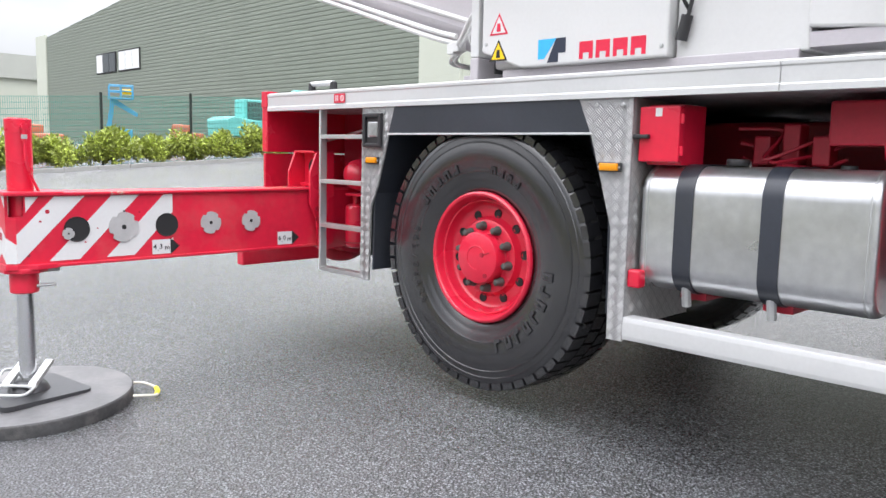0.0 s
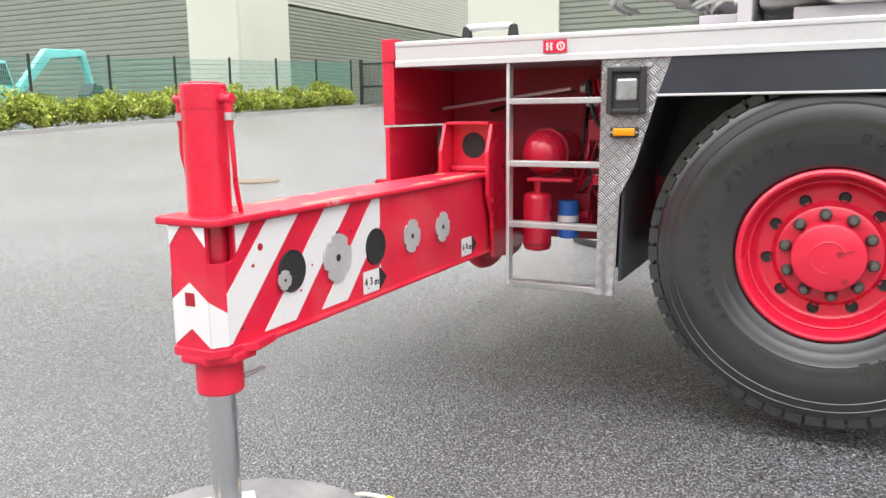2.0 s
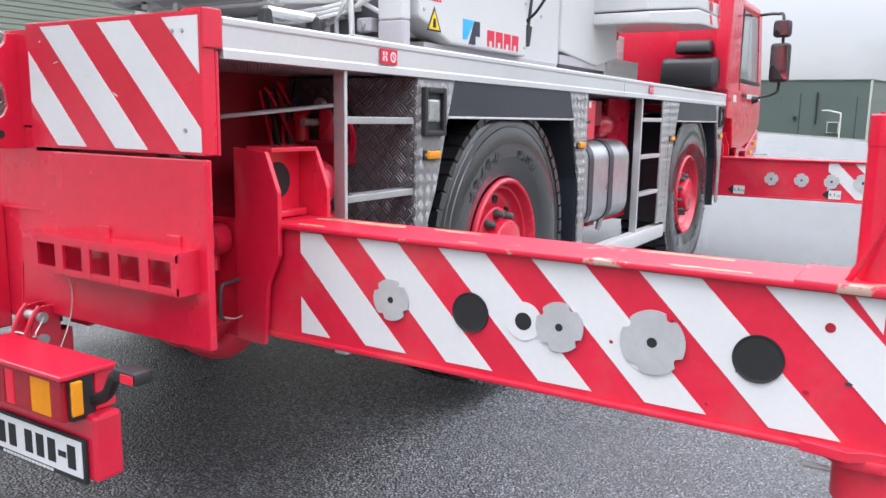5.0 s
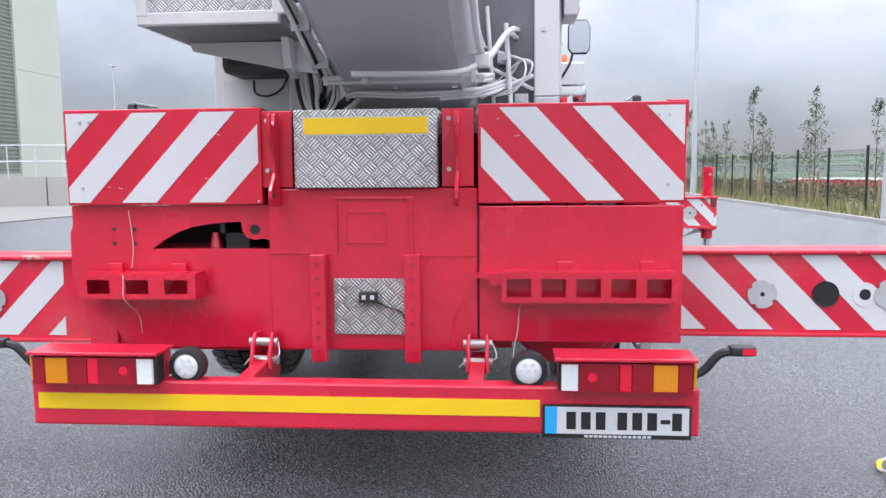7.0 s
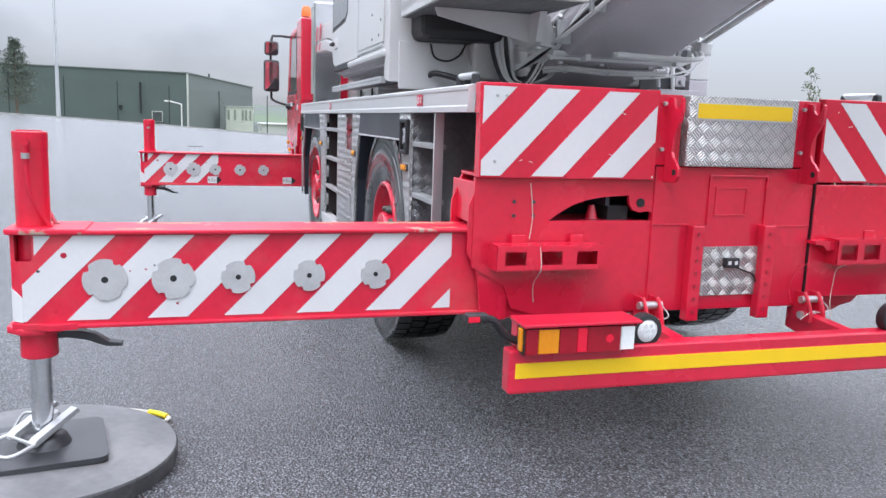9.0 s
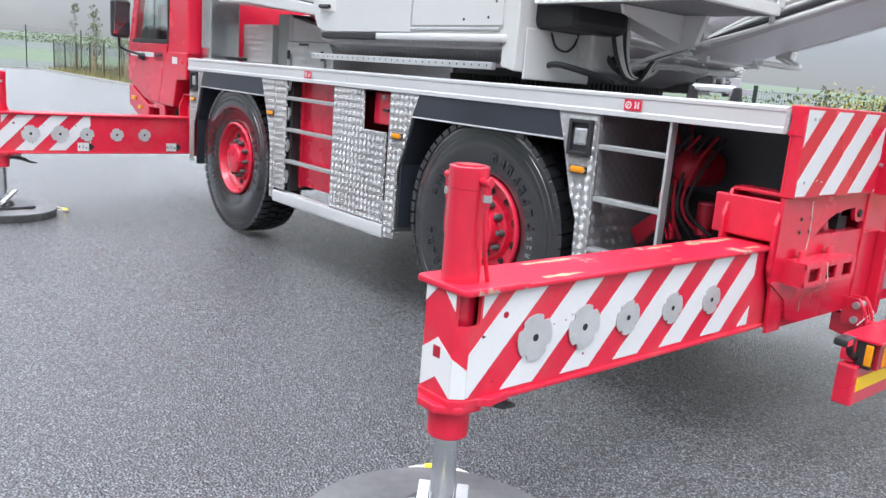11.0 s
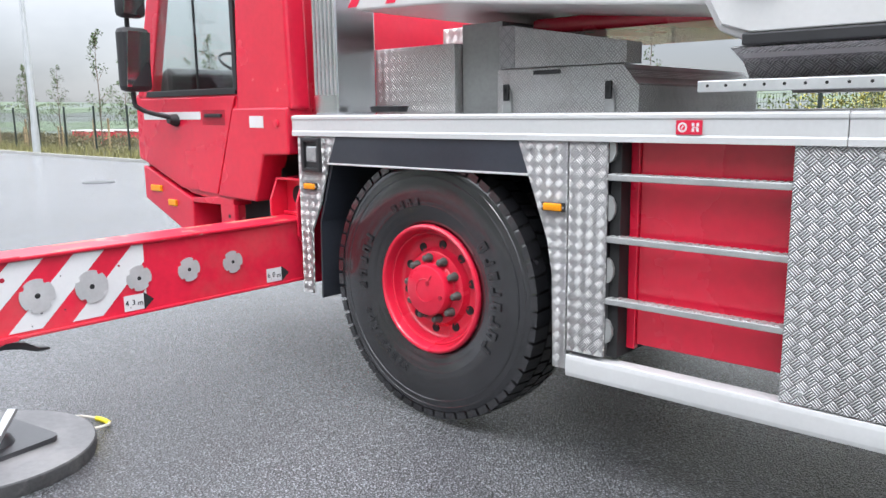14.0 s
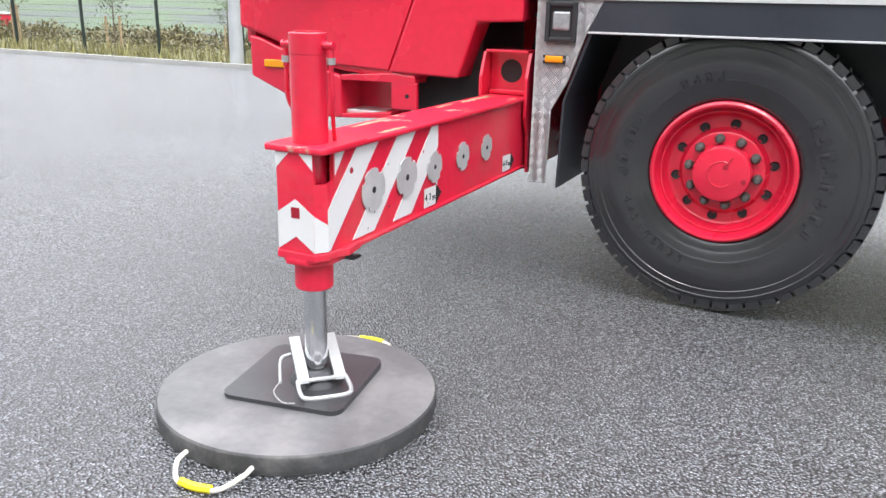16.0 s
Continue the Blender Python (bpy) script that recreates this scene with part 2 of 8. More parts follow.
ZINC = surf("galvanised_steel", (0.47, 0.48, 0.48), 0.45, 0.7, var=0.15, scale=6, dirt=(0.4, 0.38, 0.35), dirt_amount=0.4)
DISC = surf("grey_cover_plate", (0.5, 0.5, 0.5), 0.45, 0.35, var=0.12, scale=8)
TYRE = surf("tyre_rubber", (0.015, 0.015, 0.017), 0.22, var=0.3, scale=4, fine=40, dirt=(0.035, 0.035, 0.036), dirt_amount=0.4, bump=0.1, spec=0.9, coat=0.45)
TYRE_MARK = surf("tyre_lettering", (0.026, 0.026, 0.028), 0.45, var=0.2)
SIZE_MARK = surf("worn_tyre_figures", (0.2, 0.2, 0.195), 0.6, var=0.3)
RUBBER = surf("black_rubber", (0.02, 0.02, 0.022), 0.5, var=0.2, bump=0.1)
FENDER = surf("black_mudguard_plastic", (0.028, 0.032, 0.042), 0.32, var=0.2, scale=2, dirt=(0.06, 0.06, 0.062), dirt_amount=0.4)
BLACK = surf("matt_black", (0.012, 0.012, 0.013), 0.7, var=0.2)
PAD_EDGE = surf("scuffed_pad_edge", (0.055, 0.055, 0.056), 0.65, var=0.4, scale=5, fine=60, dirt=(0.2, 0.19, 0.18), dirt_amount=0.6, bump=0.5, dirt_scale=7.0)
NUT = surf("nut_cap_plastic", (0.06, 0.065, 0.06), 0.5, var=0.25, scale=20)
PAD = surf("pad_plastic", (0.12, 0.119, 0.122), 0.4, var=0.35, scale=4, fine=28, dirt=(0.22, 0.21, 0.2), dirt_amount=0.5, bump=0.2, dirt_scale=4.0)
FOOT = surf("dark_steel_foot", (0.055, 0.056, 0.06), 0.32, 0.3, var=0.2, scale=5)
BEACON = surf("beacon_lens", (0.7, 0.17, 0.03), 0.25, var=0.15, fine=90)
AMBER = surf("amber_lens", (0.75, 0.28, 0.006), 0.22, var=0.1)
LENS_RED = surf("red_lens", (0.3, 0.004, 0.015), 0.18, var=0.25, fine=50)
LENS_RED_B = surf("bright_red_reflector", (0.75, 0.01, 0.04), 0.2, var=0.1)
LENS_LAMP = surf("lamp_reflector_glass", (0.4, 0.41, 0.42), 0.12, 0.5, var=0.3, scale=14, fine=90)
LENS_CLEAR = surf("clear_lens", (0.76, 0.77, 0.76), 0.2, var=0.12, fine=80)
BLUE = surf("blue_paint", (0.02, 0.12, 0.45), 0.4)
SKYBLUE = surf("light_blue_film", (0.03, 0.4, 0.8), 0.4)
NAVY = surf("dark_blue_film", (0.015, 0.02, 0.04), 0.4)
LOGO_RED = surf("red_film", (0.62, 0.01, 0.045), 0.4)
ROPE = surf("pale_rope", (0.6, 0.57, 0.5), 0.8, var=0.2, fine=200, bump=0.3)
ROPE_Y = surf("yellow_sleeve", (0.85, 0.68, 0.02), 0.5)
HOSE = surf("white_hose", (0.66, 0.66, 0.65), 0.5, var=0.1, dirt=(0.4, 0.39, 0.37), dirt_amount=0.4)
PLATE_X = chequer("tread_plate_side", pitch=0.037, col=(0.52, 0.52, 0.52), contrast=0.45)
PLATE_Y = chequer("tread_plate_end", col=(0.6, 0.6, 0.59))
# these two are lightened in place of light missing on lockers and platform
PLATE_FINE = chequer("fine_tread_plate", pitch=0.04, bars=3.0, col=(0.82, 0.82, 0.8), contrast=0.5)
PLATE_BRIGHT = chequer("brightened_tread_plate", col=(0.82, 0.82, 0.81), rough=0.34, contrast=0.45)
PLATE_DULL = chequer("dull_tread_plate", col=(0.6, 0.6, 0.61), rough=0.42, contrast=0.5)
# tread plate darkened for the shade in the bay and under the platform
PLATE_DARK = chequer("shaded_tread_plate", col=(0.24, 0.24, 0.25), rough=0.45, contrast=0.55)
ASPHALT = asphalt_material()
APRON = surf("apron_concrete", (0.19, 0.185, 0.168), 0.8, var=0.1, scale=0.5, dirt=(0.14, 0.135, 0.12), dirt_amount=0.5, bump=0.2)
CONCRETE = surf("pale_concrete", (0.4, 0.39, 0.36), 0.8, var=0.1, scale=0.5, dirt=(0.38, 0.36, 0.32), dirt_amount=0.5, bump=0.2)
KERB = surf("kerb_concrete", (0.33, 0.33, 0.31), 0.8, var=0.15, scale=1.2)
SOIL = surf("soil", (0.09, 0.07, 0.05), 0.9, var=0.4, scale=1.5, bump=0.5)
GRASS = surf("rough_grass", (0.13, 0.125, 0.06), 0.85, var=0.5, scale=0.4, fine=6, dirt=(0.22, 0.18, 0.1), dirt_amount=0.6)
# base greyed and cooled to stand for haze; the green patches are fields
FIELD = surf("hazed_fields", (0.085, 0.1, 0.09), 0.9, var=0.25, scale=0.02, fine=0.3, dirt=(0.085, 0.125, 0.065), dirt_amount=0.9, dirt_scale=0.011, dirt_range=(0.5, 0.53))
CLAD = surf("olive_grey_cladding", (0.2, 0.225, 0.185), 0.5, 0.1, var=0.06, scale=0.4)
CLAD_LIGHT = surf("light_grey_cladding", (0.42, 0.43, 0.39), 0.5, 0.1, var=0.05, scale=0.4)
PANEL = surf("pale_cream_panel", (0.5, 0.52, 0.44), 0.55, var=0.04, scale=0.4)
GREEN_CLAD = surf("dark_green_cladding", (0.072, 0.095, 0.088), 0.5, 0.05, var=0.08, scale=0.2)
GREY_CLAD = surf("grey_green_cladding", (0.13, 0.15, 0.14), 0.5, 0.05, var=0.08, scale=0.2)
DOOR_GREY = surf("olive_door", (0.2, 0.22, 0.17), 0.5, var=0.05)
POST = surf("dark_fence_post", (0.012, 0.022, 0.018), 0.5, var=0.1)
WIRE_DARK = surf("dark_fence_wire", (0.05, 0.055, 0.045), 0.6, var=0.1)
WIRE = surf("green_fence_wire", (0.1, 0.34, 0.28), 0.5, var=0.1)
LEAF_Y = leaf_material("laurel_leaf", (0.3, 0.36, 0.06))
LEAF_G = leaf_material("sapling_leaf", (0.075, 0.11, 0.045))
LEAF_S = leaf_material("spire_leaf", (0.06, 0.085, 0.06))
LEAF_D = leaf_material("bank_shrub_leaf", (0.1, 0.13, 0.05))
BARK = surf("bark", (0.13, 0.1, 0.075), 0.85, var=0.3, bump=0.4)
STAKE = surf("wooden_stake", (0.36, 0.27, 0.16), 0.8, var=0.2)
POLE = surf("lamp_pole_metal", (0.5, 0.52, 0.53), 0.45, 0.5, var=0.08)
TEAL = surf("teal_machine_paint", (0.16, 0.56, 0.53), 0.45, var=0.08)
TELE = surf("blue_machine_paint", (0.06, 0.3, 0.5), 0.45, var=0.08)
GLASS = bpy.data.materials.new("tinted_glass")
GLASS.use_nodes = True
g_n, g_l = GLASS.node_tree.nodes, GLASS.node_tree.links
g_n.remove(g_n["Principled BSDF"])
g_clear, g_gloss, g_mix, g_f = g_n.new("ShaderNodeBsdfTransparent"), g_n.new("ShaderNodeBsdfGlossy"), g_n.new("ShaderNodeMixShader"), g_n.new("ShaderNodeLayerWeight")
g_clear.inputs["Color"].default_value = (0.93, 0.955, 0.95, 1)
g_gloss.inputs["Roughness"].default_value = 0.02
g_pow, g_map = g_n.new("ShaderNodeMath"), g_n.new("ShaderNodeMapRange")
g_pow.operation = "POWER"
g_pow.inputs[1].default_value = 4.0
g_map.inputs["To Min"].default_value = 0.05
g_l.new(g_f.outputs["Facing"], g_pow.inputs[0])
g_l.new(g_pow.outputs[0], g_map.inputs["Value"])
g_l.new(g_map.outputs["Result"], g_mix.inputs[0])
g_l.new(g_clear.outputs[0], g_mix.inputs[1])
g_l.new(g_gloss.outputs[0], g_mix.inputs[2])
g_l.new(g_mix.outputs[0], g_n["Material Output"].inputs["Surface"])
MIRROR = surf("mirror_glass", (0.75, 0.78, 0.8), 0.05, 1.0, var=0.02)
WINDOW = surf("dark_window_glass", (0.05, 0.06, 0.065), 0.08, var=0.1, spec=0.8)


# ---- building blocks ----
def to_mesh(bm, name, smooth=0.0):
    """Links a bmesh into a mesh; edges sharper than smooth stay sharp, and broad faces stay flat beside narrow bevels."""
    me = bpy.data.meshes.new(name)
    bmesh.ops.recalc_face_normals(bm, faces=bm.faces)
    if smooth:
        limit, least = radians(smooth), radians(7)
        for f in bm.faces:
            f.smooth = True
        for e in bm.edges:
            if len(e.link_faces) == 2:
                a, c = e.link_faces
                turn = a.normal.angle(c.normal, 0.0)
                small, large = sorted((a.calc_area(), c.calc_area()))
                e.smooth = not (turn > limit or (turn > least and large > 6 * small))
    bm.to_mesh(me)
    bm.free()
    return me


def part(name, bm, material, parent=None, label="", smooth=40.0, m=None):
    """One mesh object, from a bmesh or a mesh that is shared, under a thing or a part."""
    me = bm if isinstance(bm, bpy.types.Mesh) else to_mesh(bm, name, smooth)
    if not me.materials:
        me.materials.append(material)
    ob = new(name, me)
    ob.parent = parent
    if m is not None:
        ob.matrix_basis = m
    return tagged(ob, label)


def group_part(name, parent, label="", m=None):
    ob = new(name)
    ob.empty_display_size = 0.1
    ob.parent = parent
    if m is not None:
        ob.matrix_basis = m
    return tagged(ob, label)


def box(x0, x1, y0, y1, z0, z1, bevel=0.0, seg=2, bm=None):
    b = bmesh.new()
    r = bmesh.ops.create_cube(b, size=1)
    for v in r["verts"]:
        v.co = Vector(((x0 + x1) / 2 + v.co.x * abs(x1 - x0), (y0 + y1) / 2 + v.co.y * abs(y1 - y0), (z0 + z1) / 2 + v.co.z * abs(z1 - z0)))
    if bevel:
        bmesh.ops.bevel(b, geom=b.edges[:], offset=bevel, segments=seg, affect="EDGES", profile=0.5)
    return join(bm, b)


def join(bm, b):
    if bm is None:
        return b
    vs = [bm.verts.new(v.co) for v in b.verts]
    b.verts.index_update()
    for f in b.faces:
        bm.faces.new([vs[v.index] for v in f.verts])
    b.free()
    return bm


def prism(poly, axis, a, b2, bm=None, bevel=0.0):
    """A flat outline pushed along an axis. poly: pairs on the two other axes, in the order x, y, z."""
    b = bmesh.new()

    def at(p, v):
        q = list(p)
        q.insert("xyz".index(axis), v)
        return b.verts.new(q)
    lo, hi = [at(p, a) for p in poly], [at(p, b2) for p in poly]
    n = len(poly)
    b.faces.new(lo)
    b.faces.new(hi[::-1])
    for i in range(n):
        b.faces.new((lo[i], hi[i], hi[(i + 1) % n], lo[(i + 1) % n]))
    bmesh.ops.recalc_face_normals(b, faces=b.faces)
    if bevel:
        bmesh.ops.bevel(b, geom=b.edges[:], offset=bevel, segments=2, affect="EDGES", profile=0.5)
    return join(bm, b)


def rod(p0, p1, r, seg=12, r2=None, bm=None, bevel=0.0):
    b = bmesh.new()
    p0, p1 = Vector(p0), Vector(p1)
    d = p1 - p0
    bmesh.ops.create_cone(b, cap_ends=True, segments=seg, radius1=r, radius2=r if r2 is None else r2, depth=d.length)
    if bevel:
        es = [e for e in b.edges if abs(e.verts[0].co.z - e.verts[1].co.z) < 1e-6]
        bmesh.ops.bevel(b, geom=es, offset=bevel, segments=2, affect="EDGES", profile=0.5)
    bmesh.ops.transform(b, matrix=Matrix.Translation((p0 + p1) / 2) @ d.to_track_quat("Z", "Y").to_matrix().to_4x4(), verts=b.verts)
    return join(bm, b)


def tube(points, r, seg=8, bm=None, smooth=True):
    """A round bar bent along a line of points."""
    pts = [Vector(p) for p in points]
    if smooth and len(pts) > 2:
        out = []
        ext = [pts[0] * 2 - pts[1], *pts, pts[-1] * 2 - pts[-2]]
        for i in range(1, len(ext) - 2):
            for k in range(5):
                t = k / 5
                a, b1, c, d = ext[i - 1:i + 3]
                out.append(0.5 * (2 * b1 + (c - a) * t + (2 * a - 5 * b1 + 4 * c - d) * t * t + (3 * b1 - a - 3 * c + d) * t ** 3))
        pts = out + [pts[-1]]
    b = bmesh.new()
    rings, up = [], None
    for i, p in enumerate(pts):
        d = (pts[min(i + 1, len(pts) - 1)] - pts[max(i - 1, 0)]).normalized()
        if up is None:
            up = d.orthogonal().normalized()
        up = (up - d * up.dot(d)).normalized()
        side = d.cross(up)
        rings.append([b.verts.new(p + r * (math.cos(t) * up + math.sin(t) * side)) for t in (2 * math.pi * k / seg for k in range(seg))])
    for a, c in zip(rings, rings[1:]):
        for k in range(seg):
            b.faces.new((a[k], a[(k + 1) % seg], c[(k + 1) % seg], c[k]))
    b.faces.new(rings[0][::-1])
    b.faces.new(rings[-1])
    return join(bm, b)


def lathe(profile, seg=48, bm=None):
    """A profile of (radius, y) turned about the y axis."""
    b = bmesh.new()
    rings = []
    for r, y in profile:
        if r < 1e-5:
            rings.append([b.verts.new((0, y, 0))])
        else:
            rings.append([b.verts.new((r * math.cos(2 * math.pi * k / seg), y, r * math.sin(2 * math.pi * k / seg))) for k in range(seg)])
    for p, q in zip(rings, rings[1:]):
        for k in range(seg):
            k2 = (k + 1) % seg
            if len(p) == 1 and len(q) == 1:
                continue
            if len(p) == 1:
                b.faces.new((p[0], q[k], q[k2]))
            elif len(q) == 1:
                b.faces.new((p[k], q[0], p[k2]))
            else:
                b.faces.new((p[k], p[k2], q[k2], q[k]))
    return join(bm, b)


def cut(poly, n, d):
    """The part of a flat outline on the side n . p <= d."""
    out = []
    for i, p in enumerate(poly):
        q = poly[(i + 1) % len(poly)]
        a, c = n[0] * p[0] + n[1] * p[1] - d, n[0] * q[0] + n[1] * q[1] - d
        if a <= 0:
            out.append(p)
        if a * c < 0:
            t = a / (a - c)
            out.append((p[0] + t * (q[0] - p[0]), p[1] + t * (q[1] - p[1])))
    return out


def bands(w, h, period, white, lean, start):
    """Slanted white bands over a w by h panel. They lean by lean across the height; start: where the first begins along the top."""
    found = []
    k = 0
    while start + k * period < w + abs(lean):
        a = start + k * period
        poly = [(0, 0), (w, 0), (w, h), (0, h)]
        s = lean / h
        poly = cut(poly, (-1, s), s * h - a)
        poly = cut(poly, (1, -s), a + white - s * h) if poly else poly
        if len(poly) > 2:
            found.append(poly)
        k += 1
    return found


def writing(text, size, material, name, m, parent, align="CENTER", depth=0.001):
    cu = bpy.data.curves.new(name, "FONT")
    cu.body, cu.size, cu.align_x, cu.align_y, cu.extrude = text, size, align, "CENTER", depth
    tmp = bpy.data.objects.new(name + "_tmp", cu)
    scene.collection.objects.link(tmp)
    dg = bpy.context.evaluated_depsgraph_get()
    me = bpy.data.meshes.new_from_object(tmp.evaluated_get(dg))
    bpy.data.objects.remove(tmp)
    me.materials.clear()
    return part(name, me, material, parent, m=m)


def gz(x, y):
    """Height of the yard: a slight fall across it, and a rise towards the far fence."""
    k = 0.3 if y > 0 else 0.1
    z = -0.035 + k * math.tanh(0.027 * y / k)
    s = min(max((-9 - x) / 11, 0), 1)
    z += (0.5 + 0.039 * max(y - 5, -7)) * s * s * (3 - 2 * s)
    e = min(max((x - 30) / 30, 0), 1)
    return z + (0.08 + 0.034 * min(max(y + 2, 0), 40)) * e * e * (3 - 2 * e)


# ---- setting: ground, kerbs, buildings, fences ----
KERB_W, KERB_S, KERB_E = -19.8, -10.2, 59.6
rnd = random.Random(7)


def steps(lo, hi, marks):
    """Grid lines that widen with the distance, with lines exactly at the marks."""
    out, v = set(marks), 0.0
    for sgn, end in ((1, hi), (-1, lo)):
        v = 0.0
        while abs(v) < abs(end):
            out.add(round(v, 2))
            v += sgn * max(1.5, abs(v) * 0.13)
        out.add(end)
    return sorted(out)


def terrain(x, y):
    d = math.hypot(x, y)
    out = max(KERB_W - 3 - x, KERB_S - y, x - KERB_E, 0)
    if y > 24 and -20 < x < KERB_E:
        out = 0
    z = gz(max(min(x, 60), -60), max(min(y, 60), KERB_S))
    if x > KERB_E - 1 or y < KERB_S:
        s = min(out / 60, 1)
        z += (-4.0 if y < KERB_S else -2.4) * s * s * (3 - 2 * s) * (1 if x > 20 else 0.15)
        f = min(max((d - 120) / 700, 0), 1)
        z += 26 * f * f * (3 - 2 * f) * (0.75 + 0.5 * noise.noise((x * 0.002, y * 0.002, 0)))
    if y < KERB_S and x < 20:
        b = min(max((KERB_S - 2 - y) / 16, 0), 1)
        z += 1.9 * b * b * (3 - 2 * b) * min((20 - x) / 18, 1)
    return z


def make_ground():
    xs = steps(-1600, 1600, [KERB_W - 2.2, KERB_W, KERB_E, KERB_E + 1.5])
    ys = steps(-1600, 1600, [KERB_S - 3.0, KERB_S, 58.0])
    verts = [(x, y, terrain(x, y)) for y in ys for x in xs]
    nx = len(xs)
    faces, mats = [], []
    for j in range(len(ys) - 1):
        for i in range(nx - 1):
            faces.append((j * nx + i, j * nx + i + 1, (j + 1) * nx + i + 1, (j + 1) * nx + i))
            cx, cy = (xs[i] + xs[i + 1]) / 2, (ys[j] + ys[j + 1]) / 2
            yard = KERB_W < cx < KERB_E and KERB_S < cy < 58
            bed = (KERB_W - 2.2 < cx < KERB_W and -20 < cy < 58)
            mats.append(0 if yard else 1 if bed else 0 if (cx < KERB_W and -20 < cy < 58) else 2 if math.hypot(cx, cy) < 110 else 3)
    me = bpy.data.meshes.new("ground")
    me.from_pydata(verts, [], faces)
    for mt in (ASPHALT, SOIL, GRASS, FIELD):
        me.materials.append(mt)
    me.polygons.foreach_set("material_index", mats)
    me.polygons.foreach_set("use_smooth", [True] * len(faces))
    tagged(new("ground", me), "dark grey asphalt yard running out to rough grass and fields", "ground", kind="structure")


make_ground()


def kerb_line(name, pts):
    """A raised concrete kerb along a line, made of stones of about 0.9 m."""
    b = bmesh.new()
    for (x0, y0), (x1, y1) in zip(pts, pts[1:]):
        n = max(1, round(math.hypot(x1 - x0, y1 - y0) / 0.92))
        d = Vector((x1 - x0, y1 - y0, 0)).normalized()
        side = Vector((-d.y, d.x, 0)) * 0.065
        for i in range(n):
            p = Vector((x0, y0, 0)).lerp(Vector((x1, y1, 0)), (i + 0.006) / n)
            q = Vector((x0, y0, 0)).lerp(Vector((x1, y1, 0)), (i + 0.994) / n)
            zp, zq = gz(p.x, p.y), gz(q.x, q.y)
            lo = [b.verts.new((*(v + s).xy, z - 0.15)) for v, s, z in ((p, side, zp), (q, side, zq), (q, -side, zq), (p, -side, zp))]
            hi = [b.verts.new((*(v + s).xy, z + 0.11)) for v, s, z in ((p, side, zp), (q, side, zq), (q, -side, zq), (p, -side, zp))]
            b.faces.new(hi)
            for k in range(4):
                b.faces.new((lo[k], lo[(k + 1) % 4], hi[(k + 1) % 4], hi[k]))
    tagged(part(name, b, KERB, smooth=0), "pale concrete kerb along the edge of the yard", "kerb", kind="structure")


kerb_line("kerb_west", [(KERB_W, -22), (KERB_W, 27.5)])
kerb_line("kerb_south", [(-20, KERB_S), (KERB_E, KERB_S)])
kerb_line("kerb_east", [(KERB_E, KERB_S), (KERB_E, 52)])


def drain_cover(x, y, r, material, label):
    b = lathe([(0, 0.012), (r * 0.9, 0.012), (r * 0.93, 0.004), (r, 0.012), (r * 1.02, -0.02)], 32)
    bmesh.ops.rotate(b, matrix=Matrix.Rotation(radians(90), 3, "X"), verts=b.verts)
    tagged(part("manhole_cover", b, material, m=pose(x, y, gz(x, y) + 0.004)), label, "manhole cover")


drain_cover(-9.2, 6.4, 0.42, surf("sandy_cover", (0.13, 0.1, 0.068), 0.85, var=0.25), "round sandy brown manhole cover set in the asphalt")
drain_cover(21.0, -5.2, 0.4, FOOT, "round dark iron manhole cover set in the asphalt")
drain_cover(31.0, 3.0, 0.4, FOOT, "round dark iron manhole cover set in the asphalt")

# apron of pale concrete before the loading bays
b = bmesh.new()
rows = []
for f in (0.0, 0.25, 0.5, 0.75, 1.0):
    row = []
    for k in range(9):
        x = -8.4 + k * 4.0
        y0 = 13.4 - 0.1 * (x + 8)
        y = y0 + (24.5 - y0) * f
        row.append(b.verts.new((x + (f - 0.0) * 1.2 * (k == 0), y, gz(x, y) + 0.014)))
    rows.append(row)
for p, q in zip(rows, rows[1:]):
    for k in range(8):
        b.faces.new((p[k], p[k + 1], q[k + 1], q[k]))
tagged(part("pavement_apron", b, APRON, smooth=0), "pale concrete apron in front of the loading bays", "pavement", kind="structure")


def cladding(length, height, pitch=0.2, depth=0.035, gable=0.0):
    """Ribbed sheet in the plane y = 0, ribs level, facing -y. gable: rise of the top edge along its length."""
    b = bmesh.new()
    n = int((height + abs(gable)) / pitch)
    prev = None
    for i in range(n):
        z = i * pitch
        for dz, dy in ((0, 0.0), (pitch * 0.62, 0.0), (pitch * 0.72, depth), (pitch * 0.9, depth), (pitch, 0.0)):
            zz = z + dz
            if gable:
                x0 = 0 if zz <= height else min((zz - height) / gable * length, length)
            else:
                x0 = 0
            cur = (b.verts.new((x0, dy, zz)), b.verts.new((length, dy, zz)))
            if prev and length - x0 > 0.05:
                b.faces.new((prev[0], prev[1], cur[1], cur[0]))
            prev = cur
    return b


